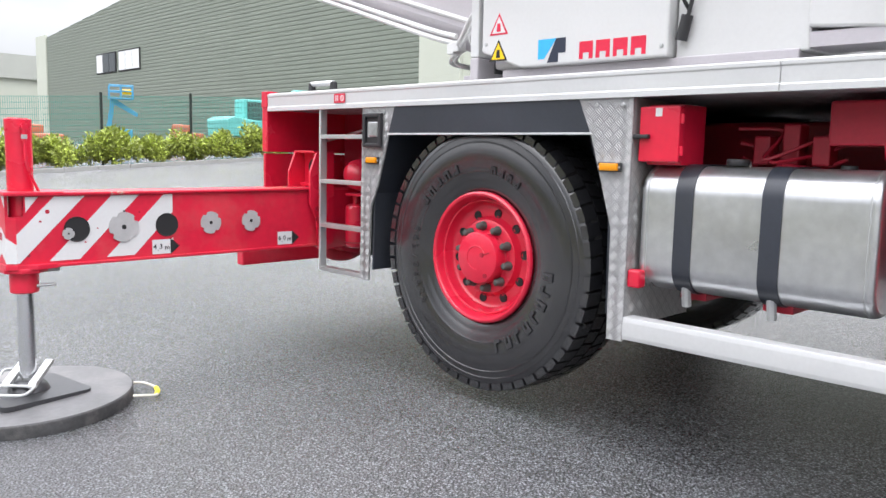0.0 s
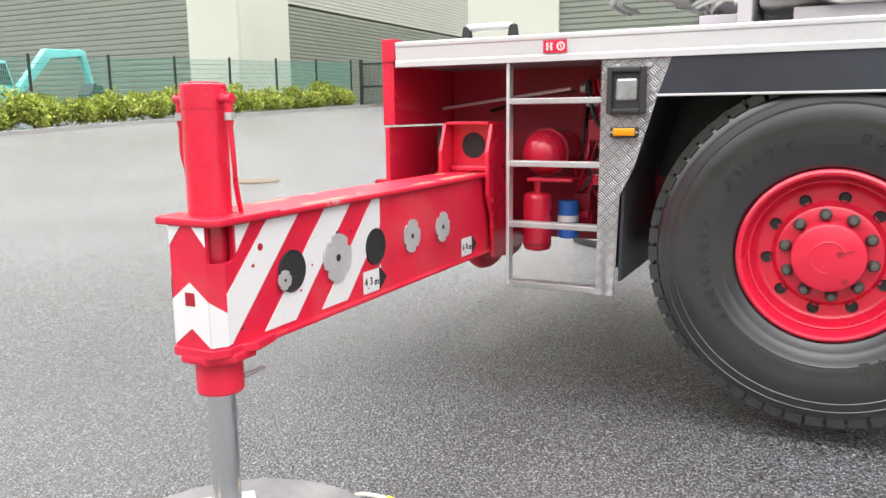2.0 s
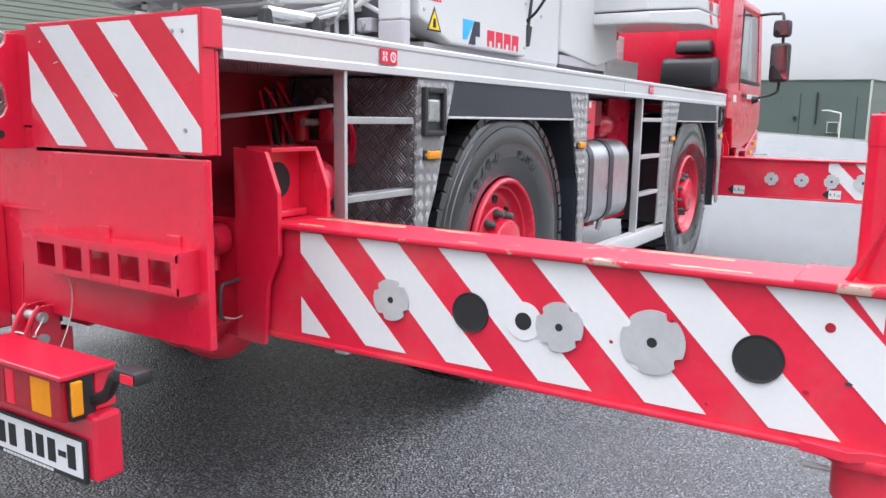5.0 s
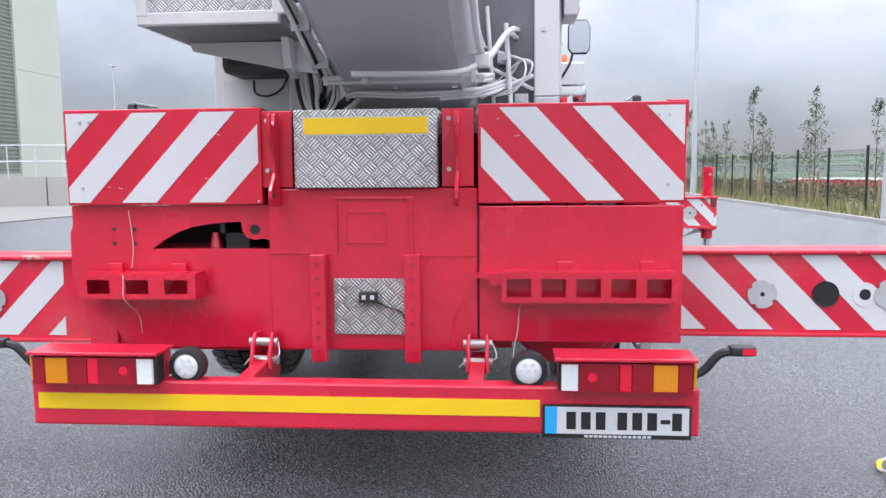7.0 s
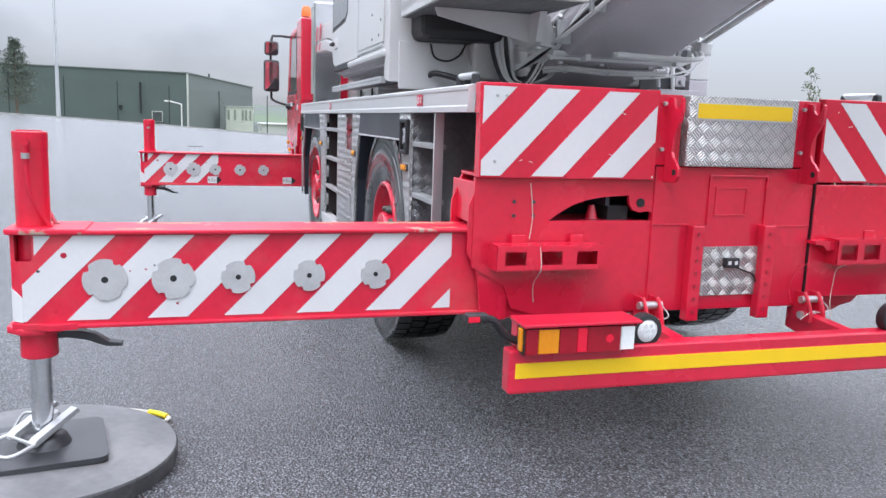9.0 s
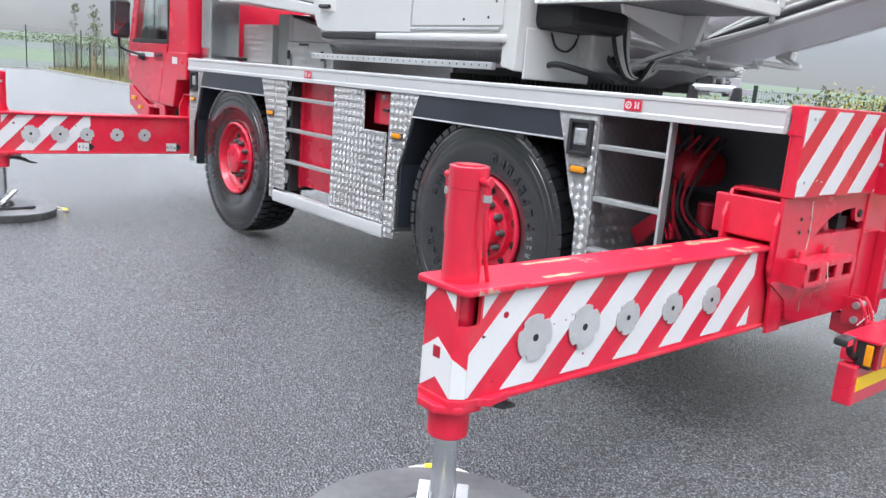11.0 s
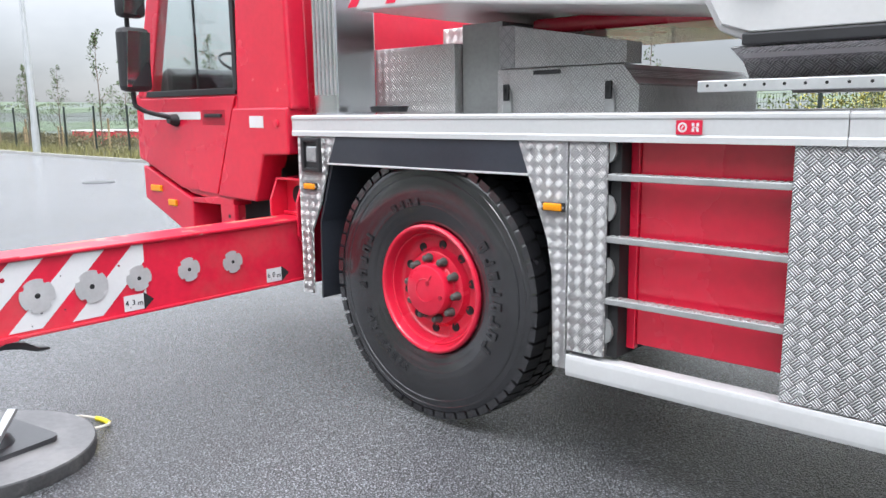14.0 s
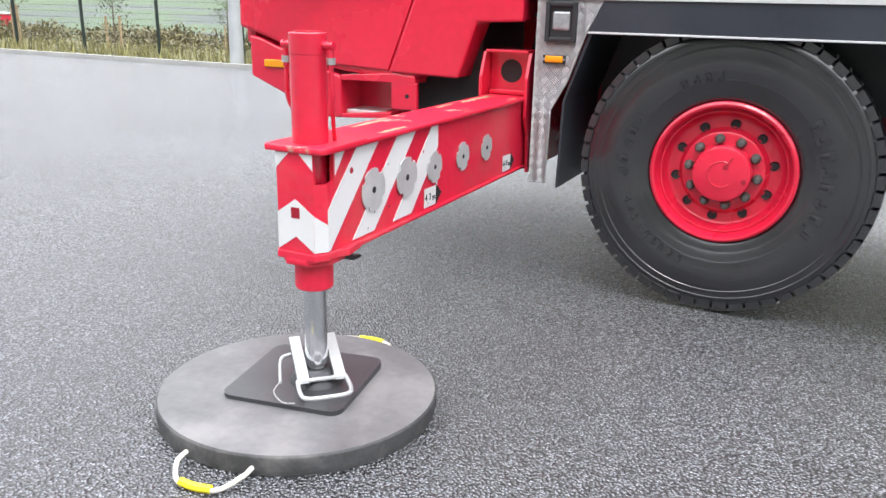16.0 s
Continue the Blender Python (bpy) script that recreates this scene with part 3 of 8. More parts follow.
def dock_door(parent, x, y, z0):
    """A loading bay: black shelter frame with white edge strips, sectional door, black bumpers and leveller."""
    d = group_part("loading_door", parent, m=pose(x, y, z0))
    part("shelter_frame", box(0.0, 2.95, -0.28, 0.05, 3.0, 3.22, 0.02), BLACK, d)
    for sx in (0.0, 2.69):
        part("shelter_side", box(sx, sx + 0.26, -0.28, 0.05, 0.0, 3.0, 0.02), BLACK, d)
        e = sx + (0.03 if sx == 0 else 0.15)
        part("edge_strip", box(e, e + 0.09, -0.3, -0.27, 0.05, 2.98, 0.01), STRIPE, d)
    part("shelter_curtain", box(0.28, 2.67, -0.2, -0.16, 2.62, 3.0), BLACK, d)
    for k in range(5):
        part("door_panel", box(0.3, 2.65, 0.02 - 0.002, 0.06, 0.02 + k * 0.54, 0.02 + k * 0.54 + 0.525, 0.012), DOOR_GREY, d)
    part("leveller", box(0.3, 2.65, -0.32, 0.05, -0.42, -0.04, 0.03), BLACK, d)
    for sx in (0.12, 2.6):
        part("bumper", box(sx, sx + 0.22, -0.34, 0.0, -0.42, 0.0, 0.03), RUBBER, d)


def warehouse():
    """The long hall with the loading bays."""
    w = new("warehouse_hall")
    tagged(w, "olive grey ribbed metal warehouse with cream corner panels and loading bays", "warehouse")
    y, z0, z1 = 24.5, 0.25, 13.0
    part("wall_plinth", box(-13.3, 37.4, y - 0.06, y + 0.3, -0.6, z0 + 1.08), CONCRETE, w, "pale concrete plinth")
    bays = [-4.55, 1.15, 6.85, 18.6, 27.2]
    edges = [-9.6] + [v for bx in bays for v in (bx, bx + 2.95)] + [33.4]
    for a, c in zip(edges[0::2], edges[1::2]):
        part("cladding", cladding(c - a, z1 - z0 - 1.08), CLAD, w, m=pose(a, y, z0 + 1.08), smooth=0)
    for bx in bays:
        part("cladding", cladding(2.95, z1 - z0 - 1.08 - 3.2), CLAD, w, m=pose(bx, y, z0 + 1.08 + 3.2), smooth=0)
        dock_door(w, bx, y, z0 + 1.08)
    for a, c in ((-13.3, -9.6), (33.4, 37.4)):
        for k in range(2):
            part("corner_panel", box(a, c, y - 0.12, y + 0.2, z0 + 0.02 + k * 6.37, z0 + k * 6.37 + 6.37, 0.003), PANEL, w, "cream metal panel")
    part("wall_west", box(-13.28, -13.0, y + 0.2, 70, -0.5, z1), PANEL, w)
    part("wall_east", box(37.1, 37.38, y + 0.2, 70, -0.5, z1), CLAD, w)
    part("wall_inner", box(-13.0, 37.1, y + 0.32, y + 0.5, -0.5, z1), CLAD, w)
    part("roof", box(-13.4, 37.5, y - 0.1, 70, z1, z1 + 0.4), CLAD, w)
    for x in (-13.22,):
        part("downpipe", rod((x, y - 0.2, 0.2), (x, y - 0.2, 3.6), 0.045), BLACK, w)


warehouse()


def ramp_wall(a, c):
    r = new("loading_ramp")
    tagged(r, "pale concrete ramp wall with a white tubular railing", "ramp")
    a, c = Vector(a), Vector(c)
    za, zc = gz(a.x, a.y) - 0.3, 1.33
    d = (c - a).normalized()
    s = Vector((-d.y, d.x, 0))
    for k in range(7):
        b = bmesh.new()
        p, q = a.lerp(c, k / 7 + 0.002), a.lerp(c, (k + 1) / 7 - 0.002)
        poly = [p, q, q + s * 0.3, p + s * 0.3]
        lo = [b.verts.new((v.x, v.y, za)) for v in poly]
        hi = [b.verts.new((v.x, v.y, 1.22 + (zc - 1.22) * k / 7)) for v in poly]
        b.faces.new(hi)
        for i in range(4):
            b.faces.new((lo[i], lo[(i + 1) % 4], hi[(i + 1) % 4], hi[i]))
        part("ramp_block", b, CONCRETE, r, smooth=0)
    for k in range(13):
        p = a.lerp(c, (k + 0.2) / 12.4)
        part("post", rod((p.x + s.x * 0.1, p.y + s.y * 0.1, 1.2), (p.x + s.x * 0.1, p.y + s.y * 0.1, 2.3), 0.022, 8), WHITE, r)
    for h in (1.75, 2.3):
        part("rail", rod((*(a + s * 0.1).xy, h), (*(c + s * 0.1).xy, h + 0.02), 0.022, 8), WHITE, r)


ramp_wall((-8.9, 16.2, 0), (-6.5, 24.3, 0))
ramp_wall((21.3, 13.8, 0), (18.3, 24.3, 0))


def gable_hall():
    """The hall behind the west fence: gable end to the south, long side to the east."""
    h = new("gable_hall")
    tagged(h, "large grey ribbed metal hall with cream corner panels", "warehouse")
    yb, xb = 25.6, -26.0
    part("gable_cladding", cladding(57.0, 12.0, gable=5.0, pitch=0.28), CLAD, h, m=pose(-86, yb, 0.3), smooth=0)
    part("side_cladding_low", cladding(46.0, 6.5), CLAD, h, m=pose(xb, yb + 3.9, 0.5, 0, 0, 90), smooth=0)
    part("side_cladding_high", cladding(46.0, 7.6), CLAD_LIGHT, h, m=pose(xb, yb + 3.9, 7.0, 0, 0, 90), smooth=0)
    for k in range(3):
        part("corner_panel", box(-29, xb + 0.08, yb - 0.1, yb + 0.1, 0.3 + k * 5, 5.298 + k * 5, 0.003), PANEL, h, "cream metal panel")
        part("corner_panel", box(xb - 0.1, xb + 0.1, yb + 0.1, yb + 3.9, 0.3 + k * 5, 5.298 + k * 5, 0.003), PANEL, h)
    part("corner_panel", box(-89, -86, yb - 0.1, yb + 0.1, 0.3, 12.6, 0.01), PANEL, h)
    part("wall_core", prism([(-86, 0.2), (xb - 0.2, 0.2), (xb - 0.2, 15.2), (-29, 17), (-86, 12.2)], "y", yb + 0.15, yb + 50), CLAD, h)
    for wx, glass in ((-73.0, WINDOW), (-68.1, LENS_CLEAR)):
        g = group_part("window", h, m=pose(wx, yb - 0.06, 7.8))
        part("frame", box(0, 4.4, 0, 0.12, 0, 1.85, 0.03), BLACK, g)
        for k in range(3):
            part("pane", box(0.15 + k * 1.4, 0.15 + k * 1.4 + 1.3, -0.03, 0.01, 0.12, 1.72), LENS_CLEAR if k == 0 else glass, g)


gable_hall()
far = new("far_warehouse")
tagged(far, "pale low warehouse far behind the west yard", "warehouse")
part("wall", box(-150, -108, 26, 80, 0, 9.5), PANEL, far)
part("roof", box(-151, -107.5, 25.5, 80.5, 9.5, 12.5), CLAD_LIGHT, far)


def green_hall():
    g = new("green_hall")
    tagged(g, "long dark green metal hall across the yard", "warehouse")
    a, c, e = (155, 6.5), (149, 92), (219, -8.8)
    for (p, q, mt) in ((a, c, GREEN_CLAD), (a, e, GREY_CLAD)):
        n = 12
        for k in range(n):
            u0, u1 = k / n, (k + 0.9985) / n
            x0, y0, x1, y1 = p[0] + (q[0] - p[0]) * u0, p[1] + (q[1] - p[1]) * u0, p[0] + (q[0] - p[0]) * u1, p[1] + (q[1] - p[1]) * u1
            part("wall_panel", prism([(x0, y0), (x1, y1), (x1 + 0.3, y1), (x0 + 0.3, y0)], "z", -4, 9.0), mt, g, smooth=0)
    part("roof", prism([(a[0] - 0.2, a[1] - 0.2), (e[0], e[1] - 0.3), (e[0] + 25, 90), c], "z", 9.0, 9.18), GREY_CLAD, g)
    part("corner_trim", box(a[0] - 0.12, a[0] + 0.05, a[1] - 0.25, a[1] + 0.1, -4, 9.0), CLAD_LIGHT, g)
    w = part("window", box(154.2, 154.9, 10.95, 12.9, -0.3, 1.7), CLAD_LIGHT, g)
    part("pane", box(154.1, 154.2, 11.1, 12.75, -0.15, 1.55), WINDOW, w)
    part("downpipe", rod((154.2, 14.8, 1.2), (154.2, 14.8, 6.9), 0.17, 8), BLACK, g)
    part("wall_lamp", box(153.6, 154.1, 18.0, 18.6, 1.9, 2.6, 0.05), BLACK, g)
    part("roof_vent", rod((180, 2.5, 9.1), (180, 2.5, 10.3), 0.18, 8), POST, g)


green_hall()


def site_office():
    o = new("site_office")
    tagged(o, "small white flat-roofed office with tall narrow windows", "building")
    part("wall", box(175, 181, -6.8, -1.0, -3.2, 3.2, 0.03), PANEL, o)
    part("roof", box(174.8, 181.2, -7.0, -0.8, 3.2, 3.42, 0.03), CLAD_LIGHT, o)
    for y0, y1 in ((-1.75, -1.3), (-3.1, -2.65), (-4.75, -4.3), (-5.45, -5.0), (-6.35, -5.95)):
        part("window", box(174.9, 175.05, y0, y1, 0.4, 2.6), CLAD, o)


site_office()


def low_shed(name, label, y0, y1, z1, wall, roof):
    o = new(name)
    tagged(o, label, "building")
    part("wall", box(140, 150, y0, y1, -3.5, z1 - 0.25, 0.02), wall, o)
    part("roof", box(139.7, 150.3, y0 - 0.2, y1 + 0.2, z1 - 0.25, z1, 0.05), roof, o)


low_shed("low_shed", "long low white-roofed shed beyond the east fence", -15.4, -6.5, 0.25, CLAD_LIGHT, WHITE_OLD)
low_shed("low_shed", "low grey shed beyond the east fence", -18.6, -15.9, 0.3, GREY_CLAD, CLAD_LIGHT)


def fence(name, pts, height, label, wire, half, bay=2.9):
    """Mesh fence: dark posts and panels of welded wire."""
    f = new(name)
    tagged(f, label, "fence")
    post = to_mesh(box(-0.035, 0.035, -0.035, 0.035, -0.2, height + 0.12, 0.006, 1), "post")
    wires = bmesh.new()

    def strip(p, q, w):
        d = (q - p).normalized()
        s = Vector((-d.y, d.x, 0)) if abs(d.z) < 0.5 else Vector((along.x, along.y, 0))
        u = s.cross(d)
        for k in (s, u):
            wires.faces.new([wires.verts.new(v) for v in (p + k * w, q + k * w, q - k * w, p - k * w)])
    for (x0, y0), (x1, y1) in zip(pts, pts[1:]):
        L = math.hypot(x1 - x0, y1 - y0)
        n = max(1, round(L / bay))
        along = Vector((x1 - x0, y1 - y0, 0)).normalized()
        for i in range(n + 1):
            x, y = x0 + (x1 - x0) * i / n, y0 + (y1 - y0) * i / n
            part("post", post, POST, f, m=pose(x, y, terrain(x, y)))
            if i < n:
                xe, ye = x0 + (x1 - x0) * (i + 1) / n, y0 + (y1 - y0) * (i + 1) / n
                za, zb = terrain(x, y), terrain(xe, ye)
                for k in range(13):
                    h = 0.05 + (height - 0.05) * k / 12
                    strip(Vector((x, y, za + h)), Vector((xe, ye, zb + h)), half)
                for k in range(50):
                    t = (k + 0.5) / 50
                    p = Vector((x + (xe - x) * t, y + (ye - y) * t, za + (zb - za) * t + 0.03))
                    strip(p, p + Vector((0, 0, height - 0.03)), half)
    w = part("wire_mesh", wires, wire, f, "welded wire mesh", smooth=0)
    w["kind"] = "stuff"


fence("fence_west", [(-21.6, -17.75), (-21.6, 28.65)], 2.1, "dark green welded mesh fence behind the hedge", WIRE, 0.0075)
fence("fence_south", [(-18, -11.4), (60.5, -11.4)], 2.0, "dark mesh fence along a strip of rough grass", WIRE_DARK, 0.003)
fence("fence_east", [(60.5, -13.3), (60.5, 31.5)], 2.95, "dark mesh fence in front of the green hall", WIRE_DARK, 0.0018, 3.73)


def yard_gate(m, z):
    g = new("yard_gate")
    tagged(g, "black metal sliding yard gate with mesh infill, shut", "gate")
    x0, x1, y = -20.6, -13.9, 28.0
    for k in range(4):
        x = x0 + (x1 - x0) * k / 3
        part("post", box(x - 0.07, x + 0.07, y - 0.07, y + 0.07, z - 1.2, z + 2.5, 0.01), POST, g)
    for h in (0.12, 1.2, 2.25):
        part("rail", box(x0, x1, y - 0.04, y + 0.04, z + h, z + h + 0.09, 0.01), POST, g)
    bar = to_mesh(box(-0.008, 0.008, -0.008, 0.008, 0.1, 2.3), "bar")
    for k in range(95):
        part("bar", bar, POST, g, m=pose(x0 + (x1 - x0) * (k + 0.5) / 95, y, z))
    g.matrix_basis = m


yard_gate(Matrix.Identity(4), gz(-17, 28) - 0.05)
yard_gate(pose(59.5, 37.5, 0, 0, 0, -90) @ pose(20.6, -28, 0), gz(59.5, 34) + 0.1)


def lamp_post(x, y, h, kind="tall"):
    l = new("street_lamp")
    z = terrain(x, y)
    if kind == "tall":
        tagged(l, "tall tapered grey metal lamp post beside the yard", "street lamp", "lamp posts round the yard")
        part("pole", rod((0, 0, -0.2), (0, 0, h), 0.15, 16, 0.065), POLE, l)
        part("base", rod((0, 0, -0.05), (0, 0, 1.3), 0.17, 16, 0.158), POLE, l)
        part("head", box(-0.25, 0.5, -0.16, 0.16, h, h + 0.12, 0.03), POLE, l)
    else:
        tagged(l, "short white lamp post with a bent arm beyond the fence", "street lamp")
        part("pole", rod((0, 0, -0.8), (0, 0, h), 0.09, 12, 0.08), WHITE, l)
        part("arm", rod((0, 0, h), (0, 1.4, h + 0.3), 0.07, 10), WHITE, l)
        part("head", box(-0.14, 0.14, 1.2, 1.95, h + 0.22, h + 0.36, 0.04), WHITE, l)
    l.matrix_basis = pose(x, y, z)


lamp_post(38.2, -10.45, 12.0)
lamp_post(16.3, -10.45, 12.0)
lamp_post(60.1, 13.2, 12.0)
lamp_post(80, 43.3, 12.0)
lamp_post(95, 5.6, 3.6, "short")


def leaf_cloud(b, centre, size, n, leaf, r, droop=0.3):
    c = Vector(centre)
    for _ in range(n):
        v = Vector((r.gauss(0, 1), r.gauss(0, 1), r.gauss(0, 1)))
        v = v.normalized() * r.random() ** 0.45
        p = c + Vector((v.x * size[0], v.y * size[1], v.z * size[2]))
        d = (v + Vector((r.uniform(-1, 1), r.uniform(-1, 1), r.uniform(-0.6, 1)))).normalized()
        s = d.orthogonal().normalized()
        s = Matrix.Rotation(r.uniform(0, 6.28), 3, d) @ s
        ln, w = leaf * r.uniform(0.7, 1.4), leaf * r.uniform(0.22, 0.38)
        k = s.cross(d) * 0.2 * ln
        b.faces.new([b.verts.new(q) for q in (p, p + d * ln * 0.5 + s * w + k, p + d * ln, p + d * ln * 0.5 - s * w + k)])


def shrub_mesh(seed, material, size, n, leaf):
    r = random.Random(seed)
    b = bmesh.new()
    for k in range(7):
        leaf_cloud(b, (r.uniform(-0.5, 0.5) * size[0], r.uniform(-0.5, 0.5) * size[1], size[2] * r.uniform(0.5, 1.15)),
                   (size[0] * 0.42, size[1] * 0.42, size[2] * 0.5), n // 7, leaf, r)
    me = to_mesh(b, "shrub")
    me.materials.append(material)
    return me


laurels = [shrub_mesh(k, LEAF_Y, (0.85, 0.6, 0.6), 1100, 0.12) for k in range(5)]
for k in range(80):
    y = -17 + k * 0.56 + rnd.uniform(-0.15, 0.15)
    x = KERB_W - 1.15 + rnd.uniform(-0.2, 0.2)
    s = rnd.uniform(0.8, 1.15)
    ob = part("laurel_bush", laurels[k % 5], LEAF_Y, m=pose(x, y, gz(x, y) + 0.02, 0, 0, rnd.uniform(0, 360)) @ Matrix.Diagonal((s, s, s * rnd.uniform(0.8, 1.15), 1)))
    tagged(ob, "yellow-green laurel bush in a low hedge before the fence", "bush", "hedge along the west fence")


def sapling(seed):
    """A staked young tree: thin leader, rising twigs and sparse small leaves."""
    r = random.Random(seed)
    t = new("young_tree")
    h = r.uniform(3.6, 5.0)
    trunk = bmesh.new()
    lean = Vector((r.uniform(-0.1, 0.1), r.uniform(-0.1, 0.1), 0))
    pts = [Vector((0, 0, -0.1)) + lean * u + Vector((r.uniform(-0.03, 0.03), r.uniform(-0.03, 0.03), h * u)) for u in (0, 0.25, 0.5, 0.75, 1)]
    for i in range(4):
        rod(pts[i], pts[i + 1], 0.034 * (1 - i * 0.22), 6, 0.034 * (1 - (i + 1) * 0.22), bm=trunk)
    crown = bmesh.new()
    for k in range(26):
        u = r.uniform(0.2, 0.99)
        base = pts[0].lerp(pts[4], u)
        a = r.uniform(0, 6.28)
        ln = r.uniform(0.4, 0.95) * (1.2 - u)
        tip = base + Vector((math.cos(a) * ln, math.sin(a) * ln, ln * r.uniform(0.7, 1.5)))
        rod(base, tip, 0.01, 4, 0.004, bm=trunk)
        leaf_cloud(crown, base.lerp(tip, 0.75), (ln * 0.4, ln * 0.4, ln * 0.55), 24, 0.085, r)
    part("trunk", trunk, BARK, t)
    part("crown", crown, LEAF_G, t, smooth=0)
    for sx in (-0.28, 0.28):
        part("stake", rod((sx, 0, -0.1), (sx, 0, 1.35), 0.045, 6), STAKE, t)
    tagged(t, "staked young tree with sparse small leaves", "tree", "young trees along the south fence")
    return t


trees = [sapling(k + 20) for k in range(4)]
spots = [(58.5, -12.4), (57, -13.4), (54.5, -12.5), (52.6, -13.8), (49.5, -12.7), (46.8, -13.6), (44, -12.4), (41.6, -13.0), (38, -13.4), (34, -12.7),
         (30.5, -13.6), (27.2, -12.6), (23.6, -13.3), (19.6, -14.0), (16.2, -12.8), (13.0, -13.4), (9.5, -13.0), (5, -14.0), (1.5, -13.2)]
for k, (x, y) in enumerate(spots):
    m = pose(x, y, terrain(x, y), 0, 0, k * 77) @ Matrix.Diagonal((*[(1.0 if x > 24 else 0.66) * (1.0 + 0.2 * math.sin(k * 1.7))] * 3, 1))
    if k < 4:
        trees[k].matrix_basis = m
    else:
        t = copy_thing(trees[k % 4], Matrix.Identity(4))
        t.matrix_basis = m


def spire_tree(x, y, h):
    """A taller, pointed tree: rising limbs in tiers, thin at the top, with small dark leaves."""
    r = random.Random(91)
    t = new("spire_tree")
    trunk, crown = bmesh.new(), bmesh.new()
    rod((0, 0, -0.3), (0, 0, h), 0.11, 8, 0.012, bm=trunk)
    for k in range(75):
        u = 0.12 + 0.87 * (k + r.random()) / 75
        a = k * 2.4 + r.uniform(-0.4, 0.4)
        ln = (0.25 + 2.3 * (1 - u) ** 0.9) * r.uniform(0.55, 1.0)
        base = Vector((0, 0, h * u))
        tip = base + Vector((math.cos(a) * ln, math.sin(a) * ln, ln * r.uniform(0.15, 0.5)))
        rod(base, tip, 0.022, 4, 0.006, bm=trunk)
        for q in (0.45, 0.7, 0.95):
            leaf_cloud(crown, base.lerp(tip, q), (0.16 + ln * 0.12, 0.16 + ln * 0.12, 0.16), 22, 0.13, r)
    part("trunk", trunk, BARK, t)
    part("crown", crown, LEAF_S, t, smooth=0)
    tagged(t, "pointed dark tree with thin tiers of leaves behind the fence", "tree")
    t.matrix_basis = pose(x, y, terrain(x, y))


spire_tree(63, 16.6, 5.6)


def verge_growth():
    """Rough grass and weeds along the south fence, and shrubs on the bank behind it."""
    r = random.Random(5)
    b = bmesh.new()
    for _ in range(9000):
        x, y = r.uniform(-14, 60), KERB_S - 0.3 - abs(r.gauss(0, 2.0))
        z = terrain(x, y)
        a, ln, w = r.uniform(0, 6.28), r.uniform(0.15, 0.5), r.uniform(0.012, 0.03)
        s = Vector((math.cos(a) * w, math.sin(a) * w, 0))
        p = Vector((x, y, z - 0.02))
        t = p + Vector((r.uniform(-0.15, 0.15), r.uniform(-0.15, 0.15), ln))
        b.faces.new([b.verts.new(v) for v in (p - s, p + s, t)])
    o = part("verge_grass", b, leaf_material("verge_blade", (0.2, 0.19, 0.075)), smooth=0)
    tagged(o, "rough yellowing grass and weeds along the fence", "grass", kind="stuff")
    b = bmesh.new()
    c = bmesh.new()
    for k in range(300):
        x = r.uniform(-30, 10)
        y = -15.5 - abs(r.gauss(0, 7))
        s = r.uniform(0.5, 1.25) * 1.15
        leaf_cloud(c if k % 3 == 0 else b, (x, y, terrain(x, y) + s * 0.55), (s * 1.1, s * 1.1, s * 0.8), 190, 0.13, r)
    o = part("bank_shrubs", c, leaf_material("yellow_shrub_leaf", (0.26, 0.24, 0.05)), smooth=0)
    tagged(o, "yellowing shrubs between green ones on the bank", "shrubs", kind="stuff")
    o = part("bank_shrubs", b, LEAF_D, smooth=0)
    tagged(o, "mixed green and yellowing shrubs on the bank", "shrubs", kind="stuff")
    b = bmesh.new()
    for _ in range(330):
        x, y = r.uniform(8, 72), -14.5 - abs(r.gauss(0, 6))
        q = r.uniform(0.3, 0.75)
        leaf_cloud(b, (x, y, terrain(x, y) + q * 0.5), (q * 1.4, q * 1.4, q * 0.7), 80, 0.16, r)
    o = part("bank_scrub", b, leaf_material("brown_scrub_leaf", (0.13, 0.115, 0.055)), smooth=0)
    tagged(o, "low brown and olive scrub behind the south fence", "shrubs", kind="stuff")
    b = bmesh.new()
    for _ in range(46):
        d, a, turn = r.uniform(330, 900), radians(r.uniform(-45, 14)), r.uniform(0, 3.14)
        for k in range(12):
            x, y = d * math.cos(a) + (k - 6) * 6 * math.cos(turn), d * math.sin(a) + (k - 6) * 6 * math.sin(turn)
            leaf_cloud(b, (x, y, terrain(x, y) + 0.8), (3.6, 3.6, r.uniform(0.5, 1.3)), 34, 0.8, r)
    o = part("far_hedgerows", b, LEAF_D, smooth=0)
    tagged(o, "dark hedgerows between distant fields", "trees", kind="stuff")


verge_growth()


